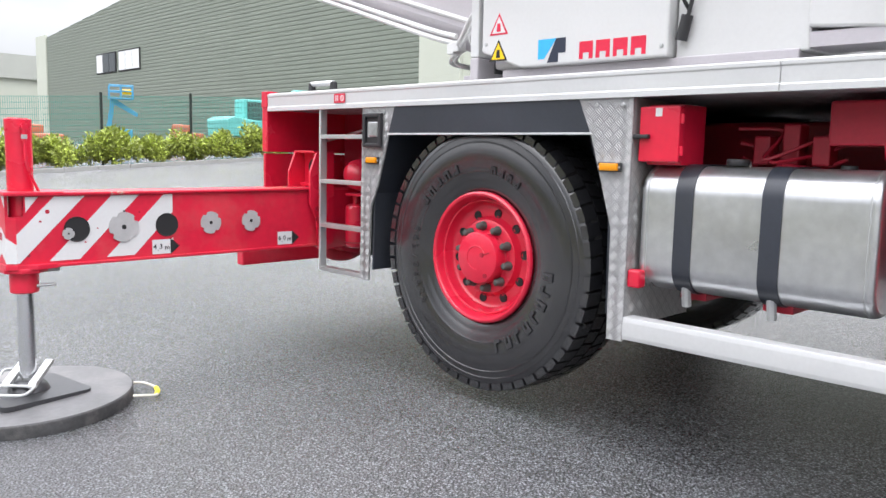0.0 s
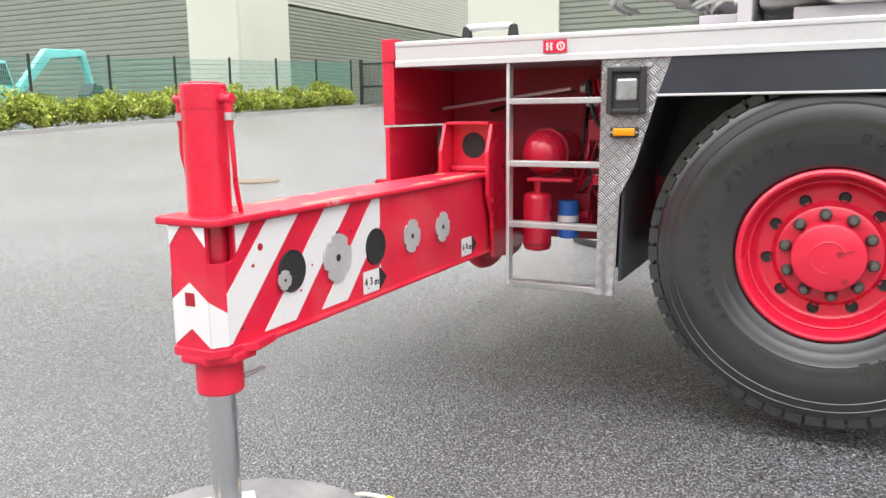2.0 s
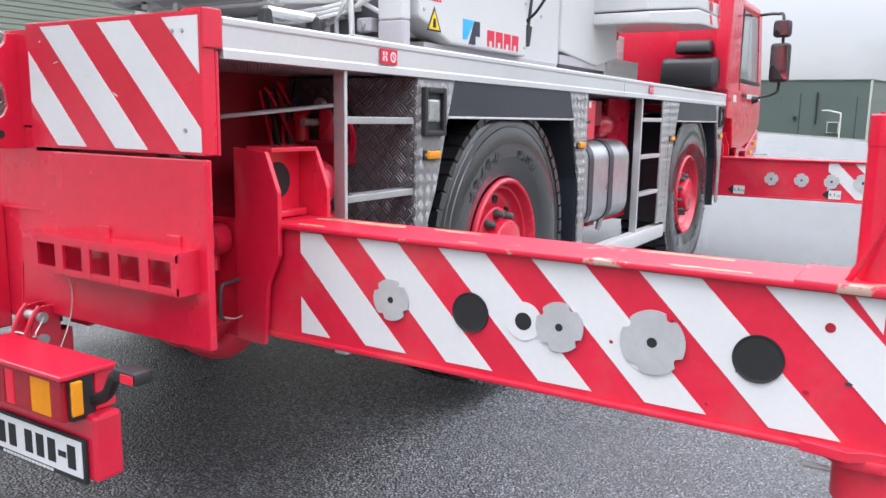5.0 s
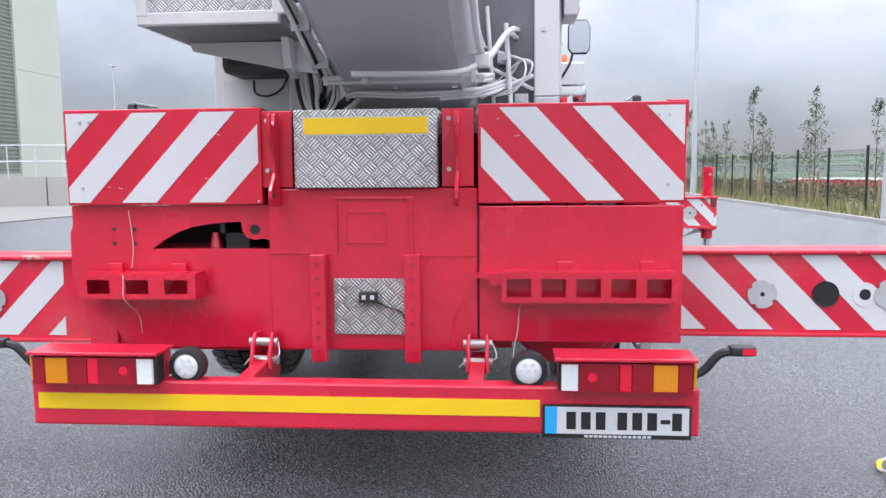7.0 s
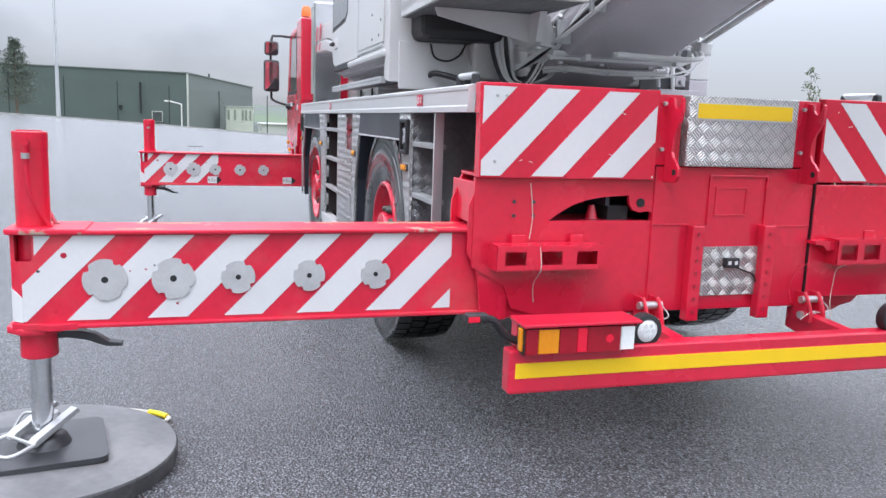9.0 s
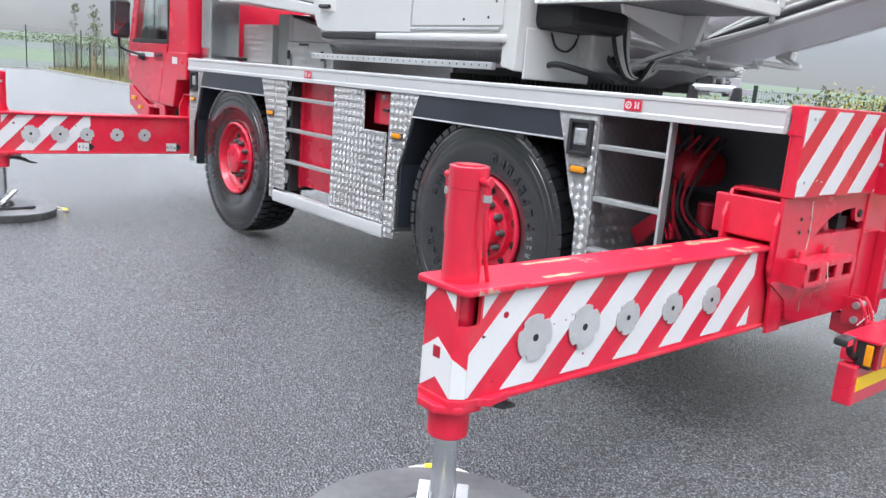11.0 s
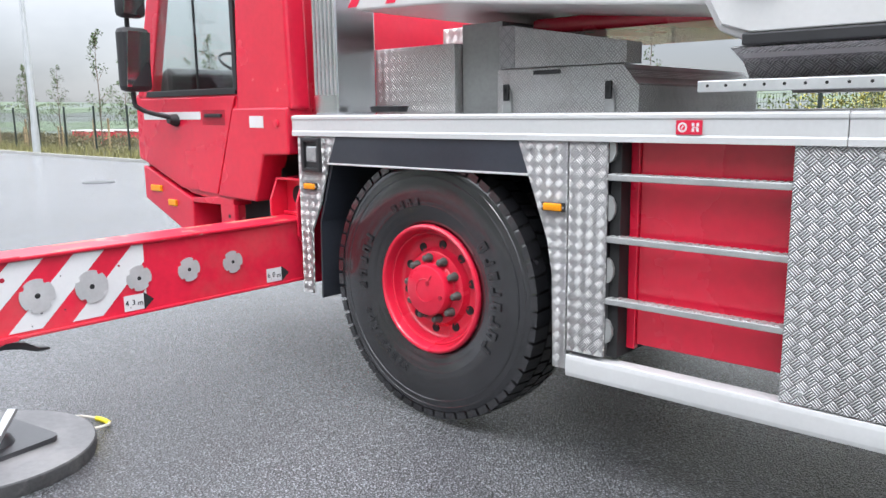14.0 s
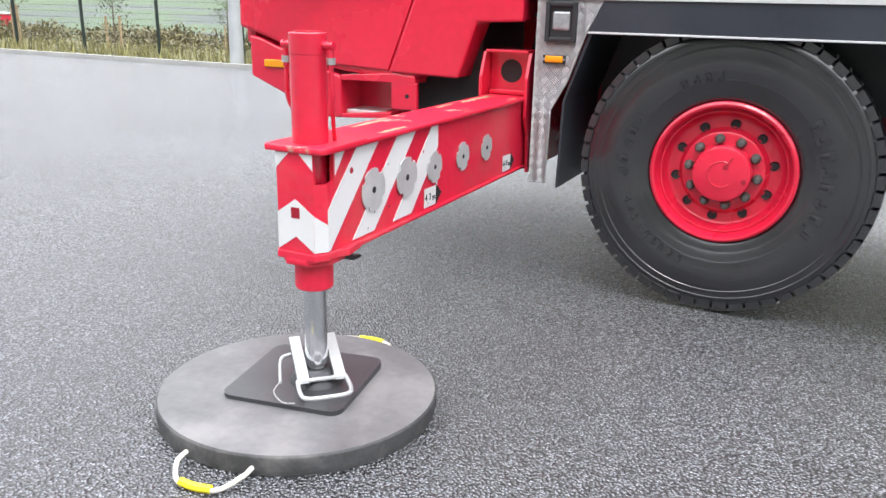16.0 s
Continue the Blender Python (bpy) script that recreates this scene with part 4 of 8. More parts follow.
def excavator():
    e = new("excavator")
    tagged(e, "teal tracked excavator parked behind the mesh fence", "excavator")
    for sy in (-0.95, 0.5):
        part("track", prism([(-1.5, 0.15), (-1.2, 0), (1.2, 0), (1.5, 0.15), (1.5, 0.5), (1.2, 0.65), (-1.2, 0.65), (-1.5, 0.5)], "y", sy, sy + 0.45, bevel=0.03), RUBBER, e)
    part("house", prism([(-1.5, 0.75), (0.9, 0.75), (0.9, 1.3), (0.2, 1.45), (-1.2, 1.65), (-1.55, 1.5)], "y", -0.95, 0.95, bevel=0.06), TEAL, e)
    part("cabin", prism([(-0.1, 0.8), (1.25, 0.8), (1.2, 1.7), (0.95, 2.5), (-0.1, 2.5)], "y", 0.05, 0.95, bevel=0.05), TEAL, e)
    part("cabin_window", prism([(0.05, 1.55), (1.1, 1.55), (0.88, 2.38), (0.05, 2.38)], "y", 0.0, 1.0), WINDOW, e)
    part("boom", prism([(0.8, 1.2), (1.2, 1.2), (2.6, 2.65), (4.2, 2.85), (4.2, 3.1), (2.4, 3.05)], "y", -0.5, -0.15, bevel=0.03), TEAL, e)
    part("arm", prism([(4.0, 3.15), (4.35, 3.05), (4.7, 1.6), (4.5, 1.6)], "y", -0.47, -0.18, bevel=0.03), TEAL, e)
    part("bucket", prism([(4.4, 1.7), (4.9, 1.6), (4.95, 1.0), (4.4, 0.8), (4.2, 1.2)], "y", -0.75, 0.1, bevel=0.03), FOOT, e)
    return e


ex = excavator()
ex.matrix_basis = pose(-30, 15.5, 1.05, 0, 0, 90)


def boom_lift():
    t = new("boom_lift")
    tagged(t, "blue wheeled access platform parked behind the mesh fence", "access platform")
    for sx in (-0.5, 0.45):
        for sy in (-0.5, 0.3):
            part("wheel", rod((sx, sy, 0.25), (sx, sy + 0.2, 0.25), 0.25, 20, bevel=0.03), RUBBER, t)
    part("chassis", box(-0.8, 0.8, -0.4, 0.4, 0.3, 0.6, 0.05), TELE, t)
    part("turret", box(-0.5, 0.5, -0.35, 0.35, 0.6, 1.1, 0.06), TELE, t)
    part("mast", prism([(-0.5, 1.0), (-0.32, 1.0), (-0.12, 2.3), (-0.3, 2.3)], "y", -0.1, 0.1, bevel=0.02), TELE, t)
    part("arm", prism([(-0.35, 2.2), (-0.25, 2.4), (0.75, 1.75), (0.7, 1.6)], "y", -0.08, 0.08, bevel=0.02), TELE, t)
    part("basket_floor", box(-0.35, 0.55, -0.35, 0.35, 2.3, 2.36, 0.01), TELE, t)
    for z in (2.62, 2.86):
        for y in (-0.35, 0.35):
            part("basket_rail", rod((-0.35, y, z), (0.55, y, z), 0.025, 8), TELE, t)
    for x in (-0.35, 0.1, 0.55):
        for y in (-0.35, 0.35):
            part("basket_post", rod((x, y, 2.3), (x, y, 2.86), 0.022, 8), TELE, t)
    part("control_box", box(0.15, 0.5, -0.3, 0.1, 2.5, 2.7, 0.02), YELLOW, t)
    return t


lift = boom_lift()
lift.matrix_basis = pose(-30.0, 9.5, gz(-30, 9.5), 0, 0, 70)


def stacked_boxes(name, label, x, y, dims, material):
    o = new(name)
    tagged(o, label, "site machine")
    part("body", box(-dims[0] / 2, dims[0] / 2, -dims[1] / 2, dims[1] / 2, 0.25, dims[2], 0.08), material, o)
    part("engine_cover", box(-dims[0] / 2 + 0.1, 0, -dims[1] / 2 + 0.05, dims[1] / 2 - 0.05, dims[2], dims[2] + 0.35, 0.08), material, o)
    for sx in (-0.3, 0.3):
        part("wheel", rod((sx * dims[0], -dims[1] / 2, 0.25), (sx * dims[0], dims[1] / 2, 0.25), 0.25, 16, bevel=0.03), RUBBER, o)
    o.matrix_basis = pose(x, y, gz(x, y) - 0.01, 0, 0, 40)


stacked_boxes("compressor", "orange-red towed compressor behind the mesh fence", -30, 6.3, (1.6, 1.2, 1.0), surf("orange_paint", (0.5, 0.13, 0.06), 0.45))
stacked_boxes("generator", "white towed generator behind the mesh fence", -31, 4.2, (2.4, 1.3, 1.1), WHITE_OLD)
stacked_boxes("compressor", "orange-red towed compressor behind the mesh fence", -30, 12.5, (1.2, 1.1, 0.9), bpy.data.materials["orange_paint"])
for k in range(5):
    c = new("red_container")
    tagged(c, "low red site container beyond the south fence", "container", "row of red containers")
    part("body", box(-2.8, 2.8, -1.1, 1.1, -0.3, 1.1, 0.04), LOGO_RED, c)
    part("roof", box(-2.85, 2.85, -1.15, 1.15, 1.1, 1.2, 0.02), WHITE_OLD, c)
    cx, cy = 47 + 6.4 * k, -24.5 - 1.1 * k
    c.matrix_basis = pose(cx, cy, terrain(cx, cy), 0, 0, -10)


# ---- the crane: x forward, y to its left, z up, rear axle at x = 0 ----
crane = new("mobile_crane")
tagged(crane, "red and white two-axle mobile crane standing on its outriggers", "mobile crane")
W = 1.275


def plate(poly, s, material, name, label="", t=0.014, y=W, parent=None, bevel=0.002):
    """A side plate with its outline in x and z, on the left (s = 1) or right (s = -1) flank."""
    return part(name, prism(poly, "y", s * (y - t), s * y, bevel=bevel), material, parent or crane, label, smooth=30)


# wheels ------------------------------------------------------------------------------------------
def wheel_meshes():
    R = 0.704
    prof = [(0.335, -0.13), (0.345, -0.155), (0.37, -0.168), (0.385, -0.171), (0.395, -0.1745), (0.4, -0.177), (0.42, -0.1835), (0.436, -0.188), (0.439, -0.1895), (0.443, -0.1892), (0.446, -0.19), (0.47, -0.195), (0.5, -0.1985), (0.52, -0.199),
            (0.545, -0.1975), (0.562, -0.195), (0.578, -0.1915), (0.58, -0.1937), (0.584, -0.1934), (0.586, -0.1895), (0.605, -0.1865), (0.612, -0.1852), (0.614, -0.1868), (0.617, -0.1862), (0.619, -0.1835), (0.63, -0.181), (0.648, -0.174), (0.66, -0.16), (0.665, -0.12), (0.668, 0.0)]
    prof = [(r if r < 0.4 else 0.4 + (r - 0.4) * 1.055, y) for r, y in prof]
    full = prof + [(r, -y) for r, y in prof[-2::-1]]
    b = lathe(full, 96)
    n = 54
    t = bmesh.new()
    for k in range(n):
        a0 = 2 * math.pi * k / n
        for y0, y1, off, sk in ((-0.182, -0.1, 0.0, 0.012), (-0.092, -0.006, 0.5, -0.01), (0.006, 0.092, 0.0, 0.01), (0.1, 0.182, 0.5, -0.012)):
            rin = 0.656 if abs(y0) > 0.15 or abs(y1) > 0.15 else 0.66
            w = 2 * math.pi / n * 0.8
            vs = []
            for rr in (rin, R):
                for yy in (y0, y1):
                    edge = max(abs(y0), abs(y1)) > 0.15 and abs(yy) > 0.15
                    for aa in (0, w):
                        q = a0 + off * 2 * math.pi / n + aa + (sk if yy == y1 else 0) / R
                        r2 = rr - (0.012 if edge and rr == R else 0)
                        vs.append(t.verts.new((r2 * math.cos(q), yy, r2 * math.sin(q))))
            for f in ((0, 1, 3, 2), (4, 6, 7, 5), (0, 4, 5, 1), (2, 3, 7, 6), (0, 2, 6, 4), (1, 5, 7, 3)):
                t.faces.new([vs[i] for i in f])
    tread = to_mesh(t, "tread", 0)
    tyre = to_mesh(b, "tyre", 28)
    rim = lathe([(0.322, 0.17), (0.322, 0.05), (0.318, -0.12), (0.33, -0.13), (0.343, -0.152), (0.34, -0.166), (0.33, -0.173), (0.32, -0.17), (0.312, -0.158), (0.308, -0.132), (0.302, -0.122), (0.296, -0.126), (0.29, -0.124), (0.284, -0.108),
                 (0.274, -0.082), (0.262, -0.073), (0.248, -0.071), (0.212, -0.074), (0.2, -0.088), (0.193, -0.108), (0.185, -0.112), (0.14, -0.112), (0.136, -0.118), (0.1355, -0.174), (0.131, -0.183), (0.122, -0.187), (0.0, -0.188)], 72)
    rim = to_mesh(rim, "rim", 35)
    nut = lathe([(0.0, -0.165), (0.012, -0.163), (0.018, -0.155), (0.019, -0.13), (0.024, -0.122), (0.024, -0.112)], 12)
    nut = to_mesh(nut, "nut_cap", 40)
    hole = lathe([(0.0, -0.0), (0.017, -0.0), (0.0225, -0.006), (0.024, 0.004)], 16)
    hole = to_mesh(hole, "hand_hole", 40)
    marks = []
    for a0, count, step, da, r0, r1 in ((-52, 8, 9.2, 0.085, 0.43, 0.495), (128, 5, 8.6, 0.075, 0.45, 0.495), (75, 4, 7, 0.06, 0.44, 0.48)):
        for k in range(count):
            a = radians(a0 + k * step)
            m = bmesh.new()
            shape = ((0, 0), (0.3, 0), (0.3, 0.6), (0.7, 0.6), (0.7, 0), (1, 0), (1, 1), (0, 1)) if k % 2 else ((0, 0), (1, 0), (1, 0.3), (0.35, 0.3), (0.35, 1), (0, 1))
            vs = []
            for u, v in shape:
                rr, q = r0 + (r1 - r0) * v, a + da * u
                vs.append(m.verts.new((rr * math.cos(q), -0.181 - 0.0115 * min((rr - 0.42) / 0.06, 1.0), rr * math.sin(q))))
            m.faces.new(vs)
            marks.append(to_mesh(m, "raised_mark"))
    return tyre, tread, rim, nut, hole, marks


TY, TR, RI, NU, HO, MA = wheel_meshes()


def wheel(x, s, spin, mark, size_at):
    w = group_part("wheel", crane, "black crane tyre on a red steel rim with black nut caps", pose(x, s * 1.055, 0.708, 0, 0, 0 if s < 0 else 180) @ pose(0, 0, 0, 0, spin, 0))
    part("tyre", TY, TYRE, w, m=pose(0, 0.012, 0))
    part("rim", RI, RED, w, "glossy red steel rim")
    for k in range(10):
        a = 2 * math.pi * (k + 0.25) / 10
        part("nut_cap", NU, NUT, w, m=pose(0.162 * math.cos(a), 0, 0.162 * math.sin(a)))
        a += 2 * math.pi * 0.5 / 10
        part("hand_hole", HO, BLACK, w, m=pose(0.229 * math.cos(a), -0.0735, 0.229 * math.sin(a)))
    tagged(part("tread", TR, TYRE, w, "black lugged tread", m=pose(0, 0.012, 0)), kind="stuff")
    for mk in MA:
        part("raised_mark", mk, TYRE_MARK, w)
    b = tube([(0.062 * math.cos(k * 0.35 + 0.6), -0.188, 0.062 * math.sin(k * 0.35 + 0.6)) for k in range(14)], 0.0028, 6)
    part("hub_ring", b, RED, w)
    part("hub_arrow", rod((0.03, -0.1885, 0.03), (0.07, -0.1885, 0.062), 0.003, 6), RED_DARK, w)
    part("grease_plug", rod((0.09, -0.186, -0.06), (0.09, -0.193, -0.06), 0.012, 10), RED_DARK, w)
    part("grease_plug", rod((0.03, -0.186, 0.03), (0.03, -0.192, 0.03), 0.012, 10), RED_DARK, w)
    for k, ch in enumerate("445/95R25"):
        a = radians(size_at + 6.2 * k)
        writing(ch, 0.056, mark, "size_mark", Matrix.Translation((0.468 * math.cos(a), -0.188, 0.468 * math.sin(a))) @ Matrix.Rotation(-a + radians(90) + math.pi, 4, "Y") @ pose(0, 0, 0, 90, 0, 0) @ pose(0, 0, 0, 0, 0, 0), w)


for x, s, spin, mark, size_at in ((0.0, -1, 20, TYRE_MARK, 186), (0.0, 1, -62, SIZE_MARK, 252), (3.474, 1, -20, TYRE_MARK, 182), (3.474, -1, 140, TYRE_MARK, 252)):
    wheel(x, s, spin, mark, size_at)
for x in (0.0, 3.474):
    part("axle", rod((x, -0.9, 0.715), (x, 0.9, 0.715), 0.09, 16), RED_DARK, crane)
    part("axle_housing", lathe([(0.0, -0.28), (0.15, -0.26), (0.24, -0.12), (0.24, 0.12), (0.15, 0.26), (0.0, 0.28)], 24), RED_DARK, crane, m=pose(x, 0, 0.715))

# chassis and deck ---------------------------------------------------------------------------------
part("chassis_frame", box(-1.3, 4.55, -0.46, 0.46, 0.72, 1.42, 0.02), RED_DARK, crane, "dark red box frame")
part("deck_plate", box(-1.9, 4.5, -1.25, 1.25, 1.5, 1.585, 0.004), PLATE_DULL, crane, "grey tread-plate deck")
for s in (-1, 1):
    b = bmesh.new()
    y0, y1 = s * 1.245, s * 1.283
    prof = [(y0, 1.49), (y1, 1.49), (y1, 1.515), (s * 1.279, 1.52), (s * 1.279, 1.58), (y1, 1.585), (y1, 1.6), (s * 1.26, 1.608), (y0, 1.608)]
    for a, c in ((-1.885, -1.0 + 2.505), (1.508, 4.47)):
        part("deck_strip", prism(prof, "x", a, c, bevel=0.0015), STRIP, crane, "pale anodised edge strip", smooth=30)
    part("deck_strip_end", box(-1.957, -1.888, s * 1.2, s * (1.25 if s > 0 else 1.284), 1.486 if s > 0 else 1.515, 1.614 if s > 0 else 1.622, 0.004), RED, crane)
    for x in (-1.1, 2.06):
        st = group_part("step_sticker", crane, "small red sticker with white signs")
        part("sticker_ground", box(x - 0.052, x + 0.052, s * 1.2835, s * 1.2855, 1.524, 1.578), LOGO_RED, st)
        c = [(x + 0.026 + 0.019 * math.cos(k * 0.449), 1.551 + 0.019 * math.sin(k * 0.449)) for k in range(14)]
        part("sign_disc", prism(c, "y", s * 1.2855, s * 1.2862), STRIPE, st)
        c = [(x + 0.026 + 0.012 * math.cos(k * 0.698), 1.551 + 0.012 * math.sin(k * 0.698)) for k in range(9)]
        part("sign_field", prism(c, "y", s * 1.2862, s * 1.2866), LOGO_RED, st)
        part("sign_bar", prism([(x + 0.02, 1.556), (x + 0.024, 1.56), (x + 0.033, 1.546), (x + 0.029, 1.542)], "y", s * 1.2866, s * 1.287), STRIPE, st)
        for dx, z in ((-0.034, 1.535), (-0.016, 1.535), (-0.034, 1.555), (-0.016, 1.555)):
            part("sign_mark", box(x + dx - 0.005, x + dx + 0.005, s * 1.2855, s * 1.2862, z, z + 0.013), STRIPE, st)
        part("sign_mark", box(x - 0.036, x - 0.014, s * 1.2855, s * 1.2862, 1.549, 1.553), STRIPE, st)


# wheel arches and flank plates ---------------------------------------------------------------------
def arch(xr, s, front):
    """Black mudguard skirt over a wheel at xr, with its liners."""
    a = group_part("mudguard", crane, "black plastic mudguard skirt")
    top = [(xr - 0.625, 1.492), (xr + 0.625, 1.492)]
    low = [(xr + 0.69, 1.338), (xr - 0.665, 1.338)]
    plate(top + low, s, FENDER, "skirt", t=0.02, y=W - 0.001, parent=a)
    part("skirt_edge", box(xr - 0.668, xr + 0.693, s * (W - 0.02), s * (W + 0.004), 1.334, 1.344, 0.002), STRIP, a)
    for d in (-1, 1):
        x0, x1, x2 = xr + d * 0.67, xr + d * 0.79, xr + d * 0.80
        poly = [(x0, 1.34), (x1, 1.0), (x2, 0.55), (x2 + d * 0.012, 0.55), (x1 + d * 0.012, 1.0), (x0 + d * 0.02, 1.34)]
        part("liner", prism(poly, "y", s * 0.62, s * (W - 0.018)), FENDER, a, smooth=0)
    part("liner_back", box(xr - 0.8, xr + 0.8, s * 0.5, s * 0.515, 0.95, 1.41), FENDER, a)
    part("liner_top", box(xr - 0.68, xr + 0.68, s * 0.5, s * (W - 0.02), 1.4, 1.42), FENDER, a)


for xr in (0.0, 3.474):
    for s in (-1, 1):
        arch(xr, s, xr > 1)


def marker(x, z, s, parent):
    m = group_part("side_marker", parent, "amber side marker lamp")
    part("lens", box(x - 0.046, x + 0.046, s * W, s * (W + 0.022), z - 0.016, z + 0.017, 0.006), AMBER, m)
    for k in (-1, 1):
        part("screw", rod((x + k * 0.052, s * W, z), (x + k * 0.052, s * (W + 0.013), z), 0.005, 8), ZINC, m)
    part("housing", box(x - 0.06, x + 0.06, s * (W - 0.001), s * (W + 0.01), z - 0.02, z + 0.021, 0.004), RUBBER, m)


def work_lamp(x, z, s, parent):
    m = group_part("work_lamp", parent, "square recessed lamp in a black housing")
    part("recess", box(x - 0.075, x + 0.075, s * (W - 0.002), s * (W + 0.004), z - 0.09, z + 0.09, 0.012), RUBBER, m)
    for a, c, e, f in ((-0.08, -0.058, -0.095, 0.095), (0.058, 0.08, -0.095, 0.095), (-0.058, 0.058, 0.073, 0.095), (-0.058, 0.058, -0.095, -0.073)):
        part("bezel", box(x + a, x + c, s * W, s * (W + 0.022), z + e, z + f, 0.004), RUBBER, m)
    part("lens", box(x - 0.044, x + 0.044, s * W, s * (W + 0.012), z - 0.04, z + 0.05, 0.01), LENS_LAMP, m)


def bolts(pts, s, parent, y=W):
    for x, z in pts:
        part("bolt", lathe([(0, -0.008), (0.009, -0.006), (0.011, 0.0)], 8), ZINC, parent, m=pose(x, s * y, z, 0, 0, 0 if s < 0 else 180))


for s in (-1, 1):
    # behind the rear wheel: lamp plate and its ladder
    p = plate([(-0.895, 1.492), (-0.612, 1.492), (-0.665, 1.338), (-0.75, 1.05), (-0.81, 0.92), (-0.825, 0.485), (-0.905, 0.485)], s, PLATE_X, "lamp_plate", "bright tread plate")
    work_lamp(-0.79, 1.36, s, p)
    marker(-0.795, 1.19, s, p)
    bolts([(-0.83, 1.46), (-0.7, 1.46), (-0.68, 1.36)], s, p)
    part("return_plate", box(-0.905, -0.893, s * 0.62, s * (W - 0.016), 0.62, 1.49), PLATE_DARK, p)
    lad = group_part("rear_ladder", crane, "slim aluminium boarding ladder")
    part("stile", box(-1.33, -1.314, s * (W - 0.06), s * (W - 0.01), 0.49, 1.49, 0.003), ALU, lad)
    for z in (1.325, 1.05, 0.775, 0.5):
        part("rung", box(-1.316, -0.9, s * (W - 0.075), s * (W - 0.012), z - 0.014, z + 0.012, 0.003), ZINC, lad)
    # ahead of the rear wheel
    q = plate([(0.622, 1.492), (0.945, 1.492), (0.945, 0.47), (0.83, 0.47), (0.825, 0.95), (0.75, 1.15), (0.69, 1.338)] if s > 0 else
              [(0.622, 1.492), (0.9, 1.492), (0.9, 0.44), (0.82, 0.44), (0.815, 0.93), (0.75, 1.15), (0.69, 1.338)], s, PLATE_X, "flank_plate", "bright tread plate")
    marker(0.835 if s > 0 else 0.8, 1.195, s, q)
    bolts([(0.72, 1.46), (0.85, 1.46)], s, q)
    part("return_plate", box(0.886, 0.898, s * 0.7, s * (W - 0.016), 0.5, 1.49), PLATE_Y, q)
    # behind the front wheel
    q = plate([(2.6, 1.492), (2.862, 1.492), (2.805, 1.338), (2.7, 1.05), (2.675, 0.9), (2.665, 0.48), (2.6, 0.48)], s, PLATE_X, "flank_plate", "bright tread plate")
    marker(2.667, 1.205, s, q)
    bolts([(2.66, 1.46), (2.8, 1.46)], s, q)
    plate([(2.41, 1.492), (2.592, 1.492), (2.592, 0.57), (2.41, 0.57)], s, PLATE_X, "flank_panel", "bright tread plate")
    # ahead of the front wheel
    q = plate([(4.095, 1.492), (4.43, 1.492), (4.43, 0.57), (4.34, 0.57), (4.33, 0.95), (4.25, 1.1), (4.17, 1.338)], s, PLATE_X, "lamp_plate", "bright tread plate")
    work_lamp(4.3, 1.385, s, q)
    marker(4.325, 1.205, s, q)
    bolts([(4.2, 1.46), (4.38, 1.46)], s, q)
    # lower rail
    prof = [(s * (W - 0.07), 0.452), (s * W, 0.452), (s * (W + 0.004), 0.47), (s * (W + 0.004), 0.53), (s * W, 0.55), (s * (W - 0.07), 0.552)]
    part("lower_rail", prism(prof, "x", 0.952 if s > 0 else 0.902, 2.595, bevel=0.002), STRIP, crane, "pale anodised lower rail", smooth=30)

# left flank: tread-plate door with the red switch box, step recess
q = plate([(0.976, 1.205), (1.262, 1.205), (1.272, 1.49), (1.675, 1.492), (1.675, 0.556), (0.976, 0.556)], 1, PLATE_X, "locker_door", "bright tread plate locker door")
bolts([(1.4, 1.46), (1.33, 1.46), (1.0, 1.15), (1.0, 0.68), (1.6, 0.6)], 1, q)
sb = group_part("switch_box", crane, "small red steel switch box")
part("door", box(1.02, 1.235, 1.15, 1.2, 1.25, 1.47, 0.006), RED, sb)
part("body", box(1.0, 1.25, 1.02, 1.148, 1.24, 1.48, 0.004), RED, sb)
part("latch", box(1.045, 1.105, 1.2, 1.222, 1.345, 1.362, 0.004), RUBBER, sb)
part("label", box(1.11, 1.145, 1.2, 1.2015, 1.43, 1.458), STRIPE, sb)
# black strip behind the door edge stands for the shade in the gap
part("gap_shade", box(0.94, 0.99, 1.2, 1.24, 0.55, 1.2), BLACK, crane)
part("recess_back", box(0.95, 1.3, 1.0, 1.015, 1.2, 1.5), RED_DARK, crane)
st = group_part("step_recess", crane, "ladder of aluminium steps before red boards")
part("back_board", box(1.66, 2.318, 1.13, 1.15, 0.62, 1.49, 0.004), RED, st)
part("side_board", box(2.32, 2.36, 1.13, 1.165, 0.6, 1.49, 0.004), RED, st)
for z in (1.345, 1.085, 0.82):
    part("step", box(1.676, 2.41, W - 0.06, W - 0.004, z - 0.013, z + 0.013, 0.003), ZINC, st)
    for k in range(24):
        part("grip_tooth", box(1.69 + k * 0.03, 1.706 + k * 0.03, W - 0.05, W - 0.012, z + 0.0125, z + 0.0165), ZINC, st)
# solid black box in place of the shade down the side of the steps
part("recess_shade", box(2.362, 2.409, 1.0, W - 0.035, 0.57, 1.49), BLACK, st)
for z in (1.46, 1.215, 0.95, 0.685):
    part("recess_tab", prism([(2.408, z - 0.055), (2.392, z - 0.045), (2.378, z - 0.015), (2.378, z + 0.015), (2.392, z + 0.045), (2.408, z + 0.055 if z < 1.4 else z + 0.03)], "y", W - 0.03, W - 0.015), ZINC, st, "rounded metal tab")

